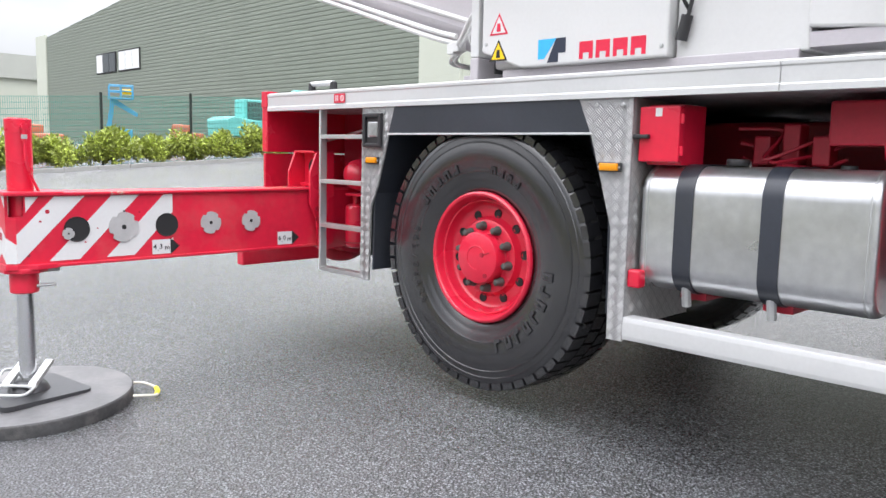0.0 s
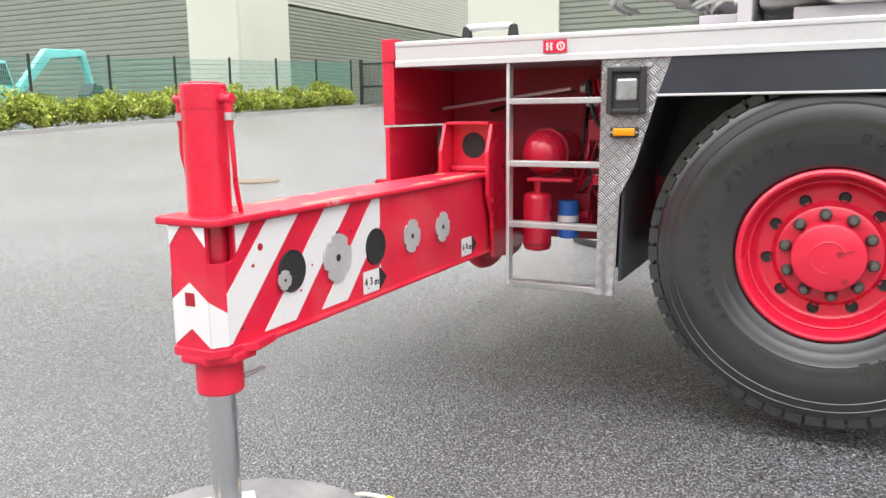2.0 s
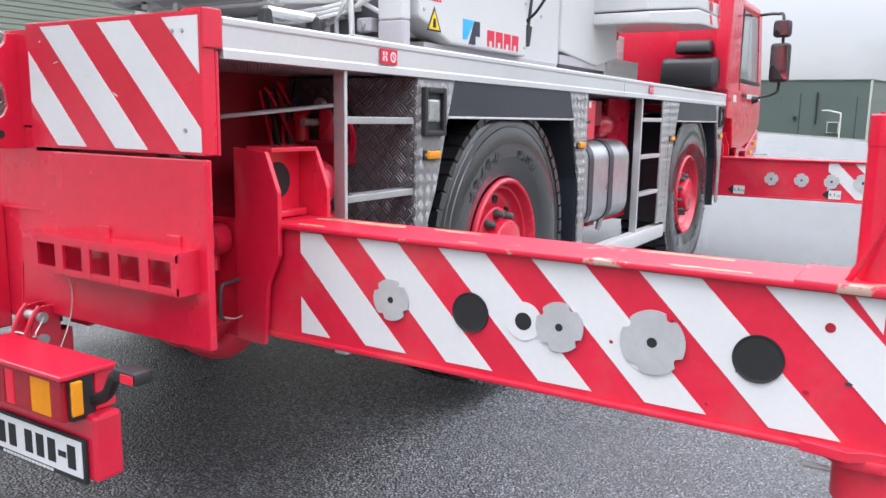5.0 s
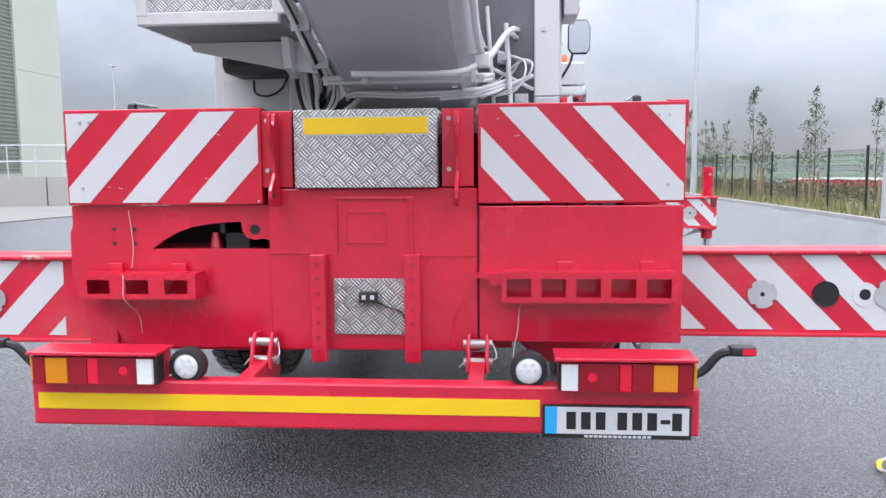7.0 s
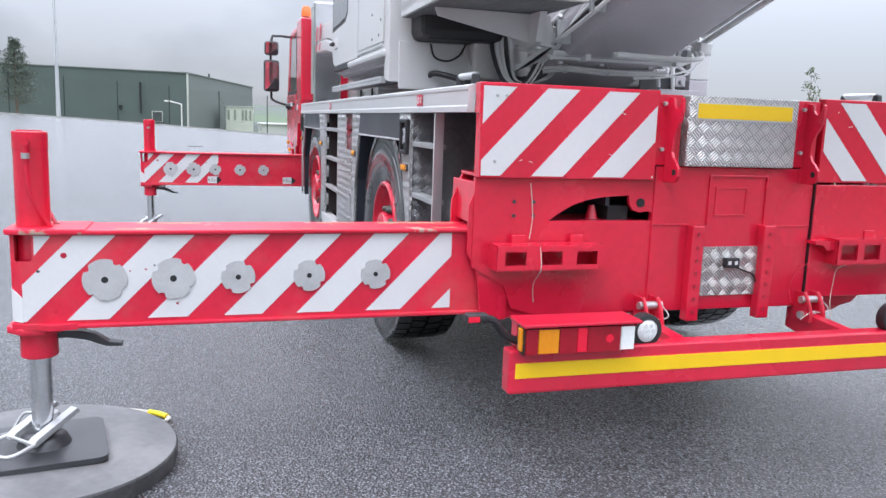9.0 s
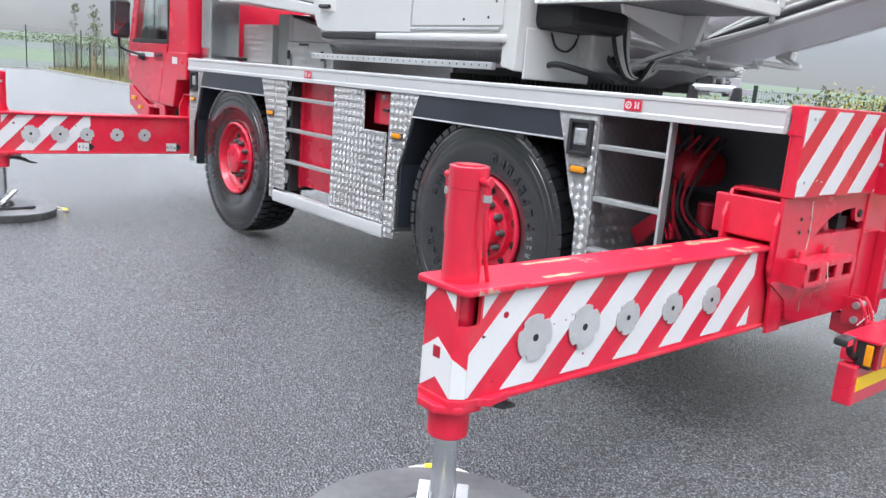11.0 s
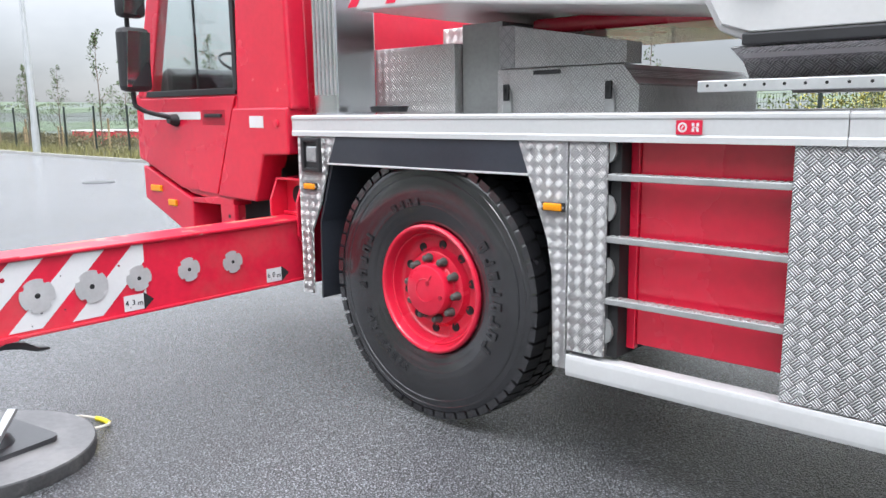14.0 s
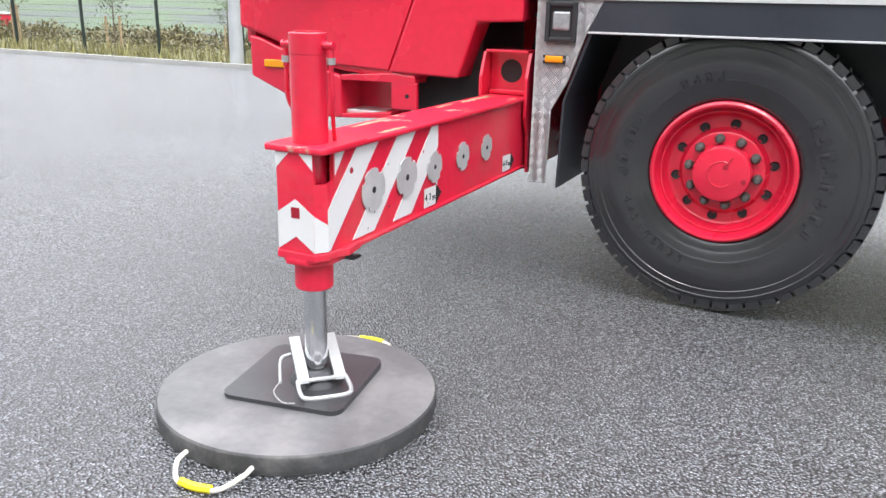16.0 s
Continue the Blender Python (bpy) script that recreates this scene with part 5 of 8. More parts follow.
# right flank: fuel tank, switch box, pipes and steps
tank = group_part("fuel_tank", crane, "polished metal fuel tank with two dark straps")
b = box(0.925, 1.865, -1.22, -0.62, 0.675, 1.21)
bmesh.ops.bevel(b, geom=[e for e in b.edges if abs(e.verts[0].co.x - e.verts[1].co.x) > 0.5], offset=0.12, segments=8, affect="EDGES", profile=0.5)
bmesh.ops.bevel(b, geom=[e for e in b.edges if abs(e.verts[0].co.x - e.verts[1].co.x) < 1e-4], offset=0.022, segments=3, affect="EDGES", profile=0.5)
part("tank_shell", b, TANK, tank)
for x in (0.958, 1.828):
    b = box(x, x + 0.006, -1.2218, -0.618, 0.6735, 1.2118)
    bmesh.ops.bevel(b, geom=[e for e in b.edges if abs(e.verts[0].co.x - e.verts[1].co.x) > 0.004], offset=0.121, segments=8, affect="EDGES", profile=0.5)
    part("weld_seam", b, ZINC, tank)
for x in (1.09, 1.45):
    b = box(x, x + 0.078, -1.226, -0.612, 0.669, 1.216)
    bmesh.ops.bevel(b, geom=[e for e in b.edges if abs(e.verts[0].co.x - e.verts[1].co.x) > 0.05], offset=0.124, segments=8, affect="EDGES", profile=0.5)
    part("strap", b, FENDER, tank)
    part("strap_bolt", rod((x + 0.04, -1.15, 0.62), (x + 0.04, -1.17, 0.72), 0.02, 8), ZINC, tank)
    part("bracket", box(x - 0.02, x + 0.1, -1.1, -0.5, 0.64, 0.69, 0.005), RED_DARK, tank)
part("filler_neck", rod((1.29, -1.08, 1.19), (1.29, -1.095, 1.215), 0.05, 20), ZINC, tank)
part("filler_cap", rod((1.29, -1.1, 1.215), (1.29, -1.1, 1.242), 0.046, 20, bevel=0.008), RUBBER, tank)
part("sensor", rod((1.68, -1.0, 1.19), (1.68, -1.0, 1.225), 0.03, 12), RUBBER, tank)
sb = group_part("switch_box", crane, "small red steel switch box")
part("door", box(0.915, 1.1, -1.245, -1.2, 1.222, 1.452, 0.006), RED, sb)
part("body", box(0.93, 1.09, -1.198, -1.0, 1.21, 1.46, 0.004), RED, sb)
part("latch", box(0.9, 0.97, -1.27, -1.246, 1.318, 1.336, 0.004), RUBBER, sb)
part("label", box(0.99, 1.02, -1.2465, -1.245, 1.41, 1.445), STRIPE, sb)
for z in (1.27, 1.4):
    part("hinge", rod((1.105, -1.23, z - 0.02), (1.105, -1.23, z + 0.02), 0.01, 8), RED, sb)
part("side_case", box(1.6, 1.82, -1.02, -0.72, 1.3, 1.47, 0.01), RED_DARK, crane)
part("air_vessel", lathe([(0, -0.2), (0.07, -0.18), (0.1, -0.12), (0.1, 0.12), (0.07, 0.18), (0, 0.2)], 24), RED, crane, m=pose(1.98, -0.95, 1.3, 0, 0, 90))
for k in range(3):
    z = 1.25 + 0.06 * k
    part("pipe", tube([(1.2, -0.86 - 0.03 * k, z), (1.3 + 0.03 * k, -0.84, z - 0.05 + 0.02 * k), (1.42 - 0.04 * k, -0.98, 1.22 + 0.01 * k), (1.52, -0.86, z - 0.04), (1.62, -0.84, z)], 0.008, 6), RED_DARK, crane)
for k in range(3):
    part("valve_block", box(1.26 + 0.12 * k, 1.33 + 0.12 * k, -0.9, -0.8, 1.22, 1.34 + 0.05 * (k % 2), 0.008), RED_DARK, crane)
sr = group_part("side_ladder", crane, "aluminium boarding steps beside the fuel tank")
part("stile", box(1.94, 1.965, -W + 0.01, -W + 0.06, 0.552, 1.49, 0.003), ALU, sr)
for z in (1.345, 1.085, 0.82):
    part("step", box(1.966, 2.41, -W + 0.004, -W + 0.06, z - 0.014, z + 0.014, 0.004), ALU, sr)
part("back_board", box(1.95, 2.4, -1.02, -1.0, 0.62, 1.49), RED, sr)
part("hook", box(0.9, 0.96, -1.26, -1.2, 0.68, 0.76, 0.01), RED, crane)


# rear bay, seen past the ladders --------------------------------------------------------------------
# bay walls in dark red and black: shade put into their colour
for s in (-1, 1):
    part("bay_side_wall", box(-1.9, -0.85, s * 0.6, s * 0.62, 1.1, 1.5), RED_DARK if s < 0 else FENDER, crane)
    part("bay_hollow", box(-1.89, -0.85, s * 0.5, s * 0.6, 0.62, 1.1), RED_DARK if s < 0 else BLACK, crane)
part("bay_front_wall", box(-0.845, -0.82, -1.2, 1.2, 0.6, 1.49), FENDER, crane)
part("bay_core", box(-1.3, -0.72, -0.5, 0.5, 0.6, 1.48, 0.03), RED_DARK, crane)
for s in (-1,):
    v = group_part("brake_unit", crane, "red air vessels, valves and hoses in the rear bay")
    part("air_vessel", lathe([(0, -0.12), (0.05, -0.11), (0.085, -0.08), (0.1, -0.03), (0.105, 0.0), (0.105, 0.25), (0, 0.29)], 32), RED, v, m=pose(-1.235, s * 1.0, 1.09, 0, 0, 0 if s < 0 else 180))
    part("air_vessel_band", lathe([(0.104, 0.0), (0.113, 0.0), (0.113, 0.022), (0.104, 0.022)], 32), RED_DARK, v, m=pose(-1.235, s * 1.0, 1.09, 0, 0, 0 if s < 0 else 180))
    part("filter_canister", rod((-1.265, s * 1.02, 0.62), (-1.265, s * 1.02, 0.9), 0.068, 24, bevel=0.025), RED, v)
    part("filter_neck", rod((-1.265, s * 1.02, 0.9), (-1.265, s * 1.02, 0.955), 0.02, 12), RED, v)
    part("filter_ring", rod((-1.265, s * 1.02, 0.65), (-1.265, s * 1.02, 0.66), 0.0695, 24), RED_DARK, v)
    part("filter_head", box(-1.3, -1.08, s * 0.93, s * 1.08, 0.955, 0.972, 0.004), RED, v)
    part("blue_filter", rod((-1.13, s * 0.96, 0.68), (-1.13, s * 0.96, 0.86), 0.05, 20, bevel=0.01), BLUE, v)
    part("filter_band", rod((-1.13, s * 0.96, 0.76), (-1.13, s * 0.96, 0.79), 0.0508, 20), STRIPE, v)
    part("valve", rod((-0.95, s * 0.9, 1.16), (-0.95, s * 0.9, 1.4), 0.06, 16, bevel=0.02), RED, v)
    part("valve_body", box(-1.04, -0.86, s * 0.82, s * 0.98, 1.14, 1.24, 0.01), RED_DARK, v)
    for k in range(4):
        part("hose", tube([(-1.05 + 0.05 * k, s * 0.95, 1.42), (-1.0 + 0.06 * k, s * 1.0, 1.25), (-0.92 + 0.03 * k, s * 0.9, 1.1), (-0.9, s * 0.8, 0.95 + 0.05 * k)], 0.011, 6), RED if k % 2 else RUBBER, v)
    part("bay_cable", tube([(-1.7, s * 0.6, 1.28), (-1.5, s * 0.75, 1.32), (-1.3, s * 0.95, 1.36), (-1.1, s * 1.0, 1.37)], 0.008, 6), RUBBER, v)
# darker red on these parts stands for the shade deep in the bay
v = group_part("brake_unit", crane, "red brake chamber, lever and hoses deep in the rear bay")
part("brake_chamber", lathe([(0, -0.1), (0.06, -0.09), (0.095, -0.05), (0.1, 0.0), (0.1, 0.16), (0, 0.2)], 28), RED_DARK, v, m=pose(-1.17, 0.78, 1.24, 0, 0, 180))
part("brake_lever", prism([(-0.96, 0.78), (-0.9, 0.86), (-1.06, 1.0), (-1.14, 1.02), (-1.12, 0.95)], "y", 0.86, 0.9, bevel=0.006), RED_DARK, v)
part("valve", rod((-1.3, 0.8, 0.9), (-1.3, 0.8, 1.08), 0.05, 16, bevel=0.012), RED_DARK, v)
for k in range(5):
    part("hose", tube([(-1.35 + 0.05 * k, 0.8, 1.42), (-1.3 + 0.06 * k, 0.92 - 0.03 * k, 1.22 + 0.02 * k), (-1.25 + 0.03 * k, 0.9, 1.02), (-1.45 + 0.1 * k, 0.78, 0.85)], 0.009, 6), RED_DARK if k % 2 else RUBBER, v)
part("diagonal_brace", rod((-1.85, -0.85, 1.3), (-1.1, -1.05, 1.38), 0.008, 8), ALU, crane)
for s in (-1, 1):
    v = group_part("lock_valve", crane, "red hydraulic valve with grey hoses in the rear bay")
    part("valve_block", box(-1.81, -1.755, s * 0.96, s * 1.04, 0.85, 0.985, 0.006), RED, v)
    part("valve_body", rod((-1.755, s, 0.93), (-1.65, s, 0.93), 0.056, 20, bevel=0.01), RED, v)
    part("valve_ring", rod((-1.73, s, 0.93), (-1.715, s, 0.93), 0.06, 20), RED_DARK, v)
    part("drain", rod((-1.69, s * 1.0, 0.83), (-1.69, s * 1.0, 0.88), 0.02, 12), RED, v)
    for k, mt in enumerate((RUBBER, ZINC, RUBBER)):
        x = -1.795 + 0.02 * k
        part("hose", tube([(x, s, 0.98), (x - 0.004, s * 1.0, 1.08), (x - 0.012 + 0.02 * k, s * 0.98, 1.17), (x - 0.03 + 0.03 * k, s * 0.93, 1.2), (x - 0.04 + 0.04 * k, s * 0.85, 1.16)], 0.012 if k < 2 else 0.006, 8), mt, v)
    part("hose_sleeve", rod((-1.795, s, 0.975), (-1.795, s, 1.02), 0.016, 10), RED, v)
    part("hose_mount", box(-1.84, -1.74, s * 0.84, s * 0.86, 1.1, 1.22, 0.004), RED_DARK, v)
    part("lock_handle", tube([(-1.6, s * 1.08, 0.815), (-1.7, s * 1.09, 0.8), (-1.745, s * 1.09, 0.79), (-1.75, s * 1.09, 0.7), (-1.735, s * 1.09, 0.68)], 0.007, 8), FOOT, v)
    part("lock_wire", tube([(-1.735, s * 1.09, 0.69), (-1.69, s * 1.1, 0.68), (-1.64, s * 1.1, 0.7), (-1.61, s * 1.1, 0.76)], 0.0025, 5), ZINC, v)
for s in (-1, 1):
    v = group_part("bay_machinery", crane, "red valves, brackets and hoses crowded behind the ladder")
    pick = random.Random(11 + s)
    for k in range(30 if s < 0 else 6):
        x, z = pick.uniform(-1.12, -0.93), pick.uniform(0.66, 1.42)
        y0 = s * pick.uniform(0.64, 0.94 if s < 0 else 0.72)
        w, h = pick.uniform(0.012, 0.05), pick.uniform(0.015, 0.06)
        if k % 3 == 0:
            part("bracket", box(x - w, x + w, y0 - 0.04, y0 + 0.04, z - h, z + h, 0.006), RED if k % 4 == 1 else RED_DARK, v)
        elif k % 3 == 1:
            part("valve", rod((x, y0, z - h), (x, y0, z + h), w * 0.7, 16, bevel=0.005), RED, v)
        else:
            part("fitting", rod((x - w, y0, z), (x + w, y0, z), 0.012 + h * 0.2, 10, bevel=0.003), RED if k % 2 else ZINC, v)
    for k in range(16 if s < 0 else 5):
        a = [(pick.uniform(-1.15, -0.93), s * (0.68 + 0.06 * i), 1.44 - 0.19 * i + pick.uniform(-0.05, 0.05)) for i in range(4)]
        part("hose", tube(a, pick.uniform(0.004, 0.009), 6), RED if k % 3 else RUBBER, v)


# outriggers -----------------------------------------------------------------------------------------
def stripe_parts(polys, parent, place, name="reflective_stripe"):
    """Thin film pieces: each outline is (along, up); place maps it to world, with an outward push."""
    for poly in polys:
        b = bmesh.new()
        lo, hi = [b.verts.new(place(u, v, 0.0004)) for u, v in poly], [b.verts.new(place(u, v, 0.002)) for u, v in poly]
        b.faces.new(hi)
        n = len(poly)
        for i in range(n):
            b.faces.new((lo[i], lo[(i + 1) % n], hi[(i + 1) % n], hi[i]))
        part(name, b, STRIPE, parent, smooth=0)


def cover_disc(parent, x, y, z, r, d, material=None):
    """Round cover plate with notches, on a face that looks along x = d."""
    pts = []
    for k in range(48):
        a = 2 * math.pi * k / 48
        rr = r * (0.84 if (k % 12) in (0, 1) else 1.0)
        pts.append((y + rr * math.cos(a + 0.5), z + rr * math.sin(a + 0.5)))
    c = part("cover_plate", prism(pts, "x", x + d * 0.001, x + d * 0.006), material or DISC, parent, "grey metal cover plate", smooth=30)
    part("centre_hole", rod((x + d * 0.006, y, z), (x + d * 0.0068, y, z), r * 0.16, 12), BLACK, c)


def open_hole(parent, x, y, z, r, d):
    b = lathe([(0.0, -0.002), (r * 0.93, -0.002), (r, -0.003), (r * 1.07, -0.004), (r * 1.09, 0.002)], 32)
    bmesh.ops.rotate(b, matrix=Matrix.Rotation(radians(90) * d, 3, "Z"), verts=b.verts)
    part("bore", b, BLACK, parent, "open bore", m=pose(x + d * 0.003, y, z))


def span_sign(parent, x, y, z, d, text):
    """White sign with the outrigger span and a black arrow head towards the crane."""
    s = 1 if y > 0 else -1
    g = group_part("span_sign", parent, "white sign with black figures and arrow")
    part("sign_plate", box(x, x + d * 0.002, y - 0.052, y + 0.052, z - 0.04, z + 0.04), STRIPE, g)
    q = y - s * 0.052
    part("arrow", prism([(q, z - 0.046), (q, z + 0.046), (q - s * 0.055, z)], "x", x, x + d * 0.002), BLACK, g)
    flip = 90 if d > 0 else -90
    wide = {".": 0.011, " ": 0.008, "m": 0.032}
    u = -sum(wide.get(c, 0.023) for c in text) / 2
    for c in text:
        w = wide.get(c, 0.023)
        if c != " ":
            writing(c, 0.04, BLACK, "figure", Matrix.Translation((x + d * 0.003, y, z)) @ pose(0, 0, 0, 90, 0, flip) @ Matrix.Translation((u + w / 2, 0.0 if c not in ".m" else -0.006 if c == "m" else -0.012, 0)), g)
        u += w


BARE = surf("bare_worn_metal", (0.36, 0.27, 0.17), 0.6, 0.1, var=0.35, scale=9, fine=60, dirt=(0.5, 0.1, 0.08), dirt_amount=0.6, dirt_scale=12.0)


def outrigger(xr, xf, s, signs_on, bores, rear_phase=0.105, reach=0.23):
    """A sliding beam with its jack. xr, xf: rear and front face; signs_on: the face with span signs (1 front, -1 rear); bores: distance out of the five bores; reach: from the outer bore to the jack."""
    o = group_part("outrigger", crane, "red extended outrigger beam with white warning stripes")
    z0, z1, d1 = 0.64, 0.985, bores[0]
    yb, ye, ys, ch, zs = d1 + 0.285, d1 + 0.325, d1 + 0.248, 0.028, 0.882
    xm = (xr + xf) / 2
    # folded web: two sides, chamfered nose with a slot round the jack, end face
    for x, t in ((xr, 1), (xf, -1)):
        h = 0.014 * t
        side = [(s * 0.95, z0), (s * yb, z0), (s * yb, zs), (s * (ys + 0.012), zs), (s * (ys + 0.003), zs + 0.003), (s * ys, zs + 0.012), (s * ys, z1), (s * 0.95, z1)]
        part("side_web", prism(side, "x", x, x + h), RED_WORN, o, "worn red paint", smooth=0)
        part("nose_chamfer", prism([(x, s * yb), (x + ch * t, s * ye), (x + ch * t, s * (ye - 0.014)), (x + h, s * (yb - 0.004))], "z", z0, zs), RED_WORN, o, smooth=0)
    part("end_face", prism([(xr + ch, s * ye), (xf - ch, s * ye), (xf - ch, s * (ye - 0.014)), (xr + ch, s * (ye - 0.014))], "z", z0, z1), RED_WORN, o, smooth=0)
    part("inner_core", box(xr + 0.03, xf - 0.03, s * 0.9, s * (d1 + 0.15), z0 + 0.01, z1 - 0.01), BLACK, o)
    part("top_flange", box(xr - 0.02, xf + 0.02, s * 0.95, s * (d1 + 0.1), z1, z1 + 0.016, 0.004), RED_SCUFF, o)
    yp = d1 + 0.336
    part("head_plate", prism([(xr - 0.02, s * (d1 + 0.06)), (xf + 0.02, s * (d1 + 0.06)), (xf + 0.022, s * (d1 + 0.21)), (xf + 0.023, s * (yp - 0.02)), (xf + 0.008, s * yp), (xr - 0.008, s * yp), (xr - 0.023, s * (yp - 0.02)), (xr - 0.022, s * (d1 + 0.21))], "z", z1 + 0.0005, z1 + 0.021, bevel=0.004), RED_SCUFF, o)
    part("head_slot", rod((xm + 0.04, s * (d1 + 0.182), z1 + 0.0205), (xm + 0.04, s * (d1 + 0.182), z1 + 0.022), 0.012, 16), BLACK, o)
    part("bottom_flange", box(xr - 0.012, xf + 0.012, s * 0.95, s * (d1 + 0.2), z0 - 0.016, z0, 0.004), RED_WORN, o)
    part("nose_plate", prism([(xr - 0.012, s * (d1 + 0.1)), (xr - 0.03, s * (d1 + 0.2)), (xr - 0.006, s * (d1 + 0.24)), (xr - 0.004, s * yb), (xr + ch - 0.004, s * (ye + 0.006)), (xf - ch + 0.004, s * (ye + 0.006)), (xf + 0.004, s * yb), (xf + 0.006, s * (d1 + 0.24)), (xf + 0.03, s * (d1 + 0.2)), (xf + 0.012, s * (d1 + 0.1))], "z", z0 - 0.02, z0 + 0.006, bevel=0.003), RED_WORN, o)
    # paint rubbed off the top by the sleeve
    rub = random.Random(int(abs(xr) * 100) + 5 * (s > 0))
    for a, c, e, edge in ((1.27, 1.62, 0.05, 1), (1.72, 1.88, 0.03, 1), (2.36, 2.6, 0.03, 1), (1.31, 1.42, 0.028, 0), (2.48, 2.66, 0.034, 0), (1.9, 1.96, 0.016, 0)):
        x = xf - 0.002 - e if edge else xr + 0.002
        n = 7
        lo = [(x + e * rub.uniform(0.0, 0.3), s * (a + (c - a) * k / n + rub.uniform(-0.01, 0.01))) for k in range(n + 1)]
        hi = [(x + e * rub.uniform(0.55, 1.0), s * (a + (c - a) * k / n + rub.uniform(-0.01, 0.01))) for k in range(n + 1)]
        part("bare_patch", prism(lo + hi[::-1], "z", z1 + 0.0162, z1 + 0.0168), BARE, o, "bare worn metal")
    # stripes on both faces
    H = z1 - z0 - 0.02
    for d, x in ((1, xf), (-1, xr)):
        inner = bores[2] - 0.035 if d == signs_on else 1.33
        lead = d1 + (0.105 if d == signs_on else rear_phase)
        place = lambda u, v, out, x=x, d=d, yo=yb: (x + d * out, s * (yo - u), z0 + 0.015 + v)
        polys = []
        for poly in bands(1.9, H, 0.286, 0.148, 0.318, yb - lead):
            poly = cut(poly, (1, 0), yb - inner)
            if len(poly) > 2:
                polys.append(poly)
        polys.append([(yb - ys + 0.008, H), (yb - ys + 0.068, H), (yb - ys + 0.008, H - 0.075)])
        stripe_parts(polys, o, place)
        # white chevron carried round the chamfer
        cham = lambda u, v, out, x=x, d=d: (x - d * ch * u + d * out * 0.8, s * (yb + (ye - yb) * u + out * 0.6), z0 + v)
        stripe_parts([[(0.0, 0.012), (1.0, 0.012), (1.0, 0.14), (0.0, 0.105)]], o, cham)
        rs = (0.08, 0.08, 0.066, 0.064, 0.062)
        for k, yy in enumerate(bores):
            if s < 0 and xr < 0 and k in ((0, 2) if d > 0 else (0, 3)):
                open_hole(o, x, s * yy, 0.81, 0.06 if d > 0 else 0.052, d)
                if k == 0 and d > 0:
                    cover_disc(o, x + d * 0.006, s * (yy + 0.045), 0.79, 0.03, d)
                if d < 0 and k == 3:
                    part("ring_cover", rod((x + d * 0.001, s * 2.107, 0.81), (x + d * 0.005, s * 2.107, 0.81), 0.052, 32), STRIPE, o, "white ring round a small bore")
                    part("ring_bore", rod((x + d * 0.005, s * 2.107, 0.81), (x + d * 0.006, s * 2.107, 0.81), 0.024, 20), BLACK, o)
            else:
                cover_disc(o, x + d * 0.0025, s * yy, 0.81, rs[k], d)
        part("pin_hole", rod((x + d * 0.001, s * (d1 + 0.14), 0.905), (x + d * 0.003, s * (d1 + 0.14), 0.905), 0.011, 16), RED_DARK, o)
        if d == signs_on:
            span_sign(o, x + d * 0.0025, s * (bores[2] + 0.035), 0.69, d, "4.3 m")
            span_sign(o, x + d * 0.0025, s * 1.44, 0.69, d, "6.0 m")
        speck = random.Random(int(abs(x) * 100) + (s > 0))
        for _ in range(7):
            q, zz, r = s * speck.uniform(2.3, 2.95), speck.uniform(0.67, 0.9), speck.uniform(0.004, 0.009)
            pts = [(q + r * speck.uniform(0.5, 1.2) * math.cos(a), zz + r * speck.uniform(0.4, 1.0) * math.sin(a)) for a in [k * 1.05 for k in range(6)]]
            part("paint_chip", prism(pts, "x", x + d * 0.0019, x + d * 0.0026), RED_DARK if speck.random() < 0.5 else FOOT, o)
    # chevrons on the end face
    hw = (xf - xr) / 2 - ch
    end = lambda u, v, out: (xm + u, s * (ye + out), z0 + v)
    stripe_parts([[(-hw, 0.012), (0.0, 0.062), (0.0, 0.19), (-hw, 0.14)], [(0.0, 0.062), (hw, 0.012), (hw, 0.14), (0.0, 0.19)],
                  [(-hw, 0.343), (-hw, 0.29), (-0.02, 0.343)], [(hw, 0.343), (hw, 0.29), (0.02, 0.343)]], o, end)
    part("end_slot", box(xm - 0.017, xm + 0.017, s * ye, s * (ye + 0.003), z0 + 0.125, z0 + 0.162), RED_DARK, o)
    if s < 0 and xr < 0:
        x = xr + 0.5 * ch
        part("corner_slot", box(x - 0.004, x + 0.004, -0.021, 0.021, z0 + 0.125, z0 + 0.2, 0.003), BLACK, o, m=pose(0, s * (yb + ye) / 2, 0) @ Matrix.Translation((x, 0, 0)) @ Matrix.Rotation(math.atan2(ch, ye - yb) * (1 if s < 0 else -1), 4, "Z") @ Matrix.Translation((-x, 0, 0)))
    # jack: cylinder above, collar and chromed rod below
    yc = s * (d1 + reach)
    part("jack_cylinder", rod((xm, yc, z1 - 0.12), (xm, yc, 1.36), 0.0605, 40, bevel=0.006), RED, o, "plain red jack cylinder")
    part("cylinder_head", rod((xm, yc, 1.29), (xm, yc, 1.36), 0.062, 40, bevel=0.004), RED, o)
    part("cap_disc", rod((xm, yc, 1.36), (xm, yc, 1.364), 0.044, 32), RED, o)
    part("lower_flange", prism([(xm + 0.11 * math.cos(a), yc + 0.11 * math.sin(a)) for a in [math.pi / 4 * k + 0.39 for k in range(8)]], "z", 0.6, 0.626, bevel=0.004), RED_WORN, o)
    part("collar", rod((xm, yc, 0.495), (xm, yc, 0.61), 0.067, 32, bevel=0.008), RED_WORN, o)
    part("jack_tongue", box(xm - 0.012, xm + 0.012, yc - s * 0.08, yc - s * 0.17, 0.59, 0.61, 0.003), ZINC, o)
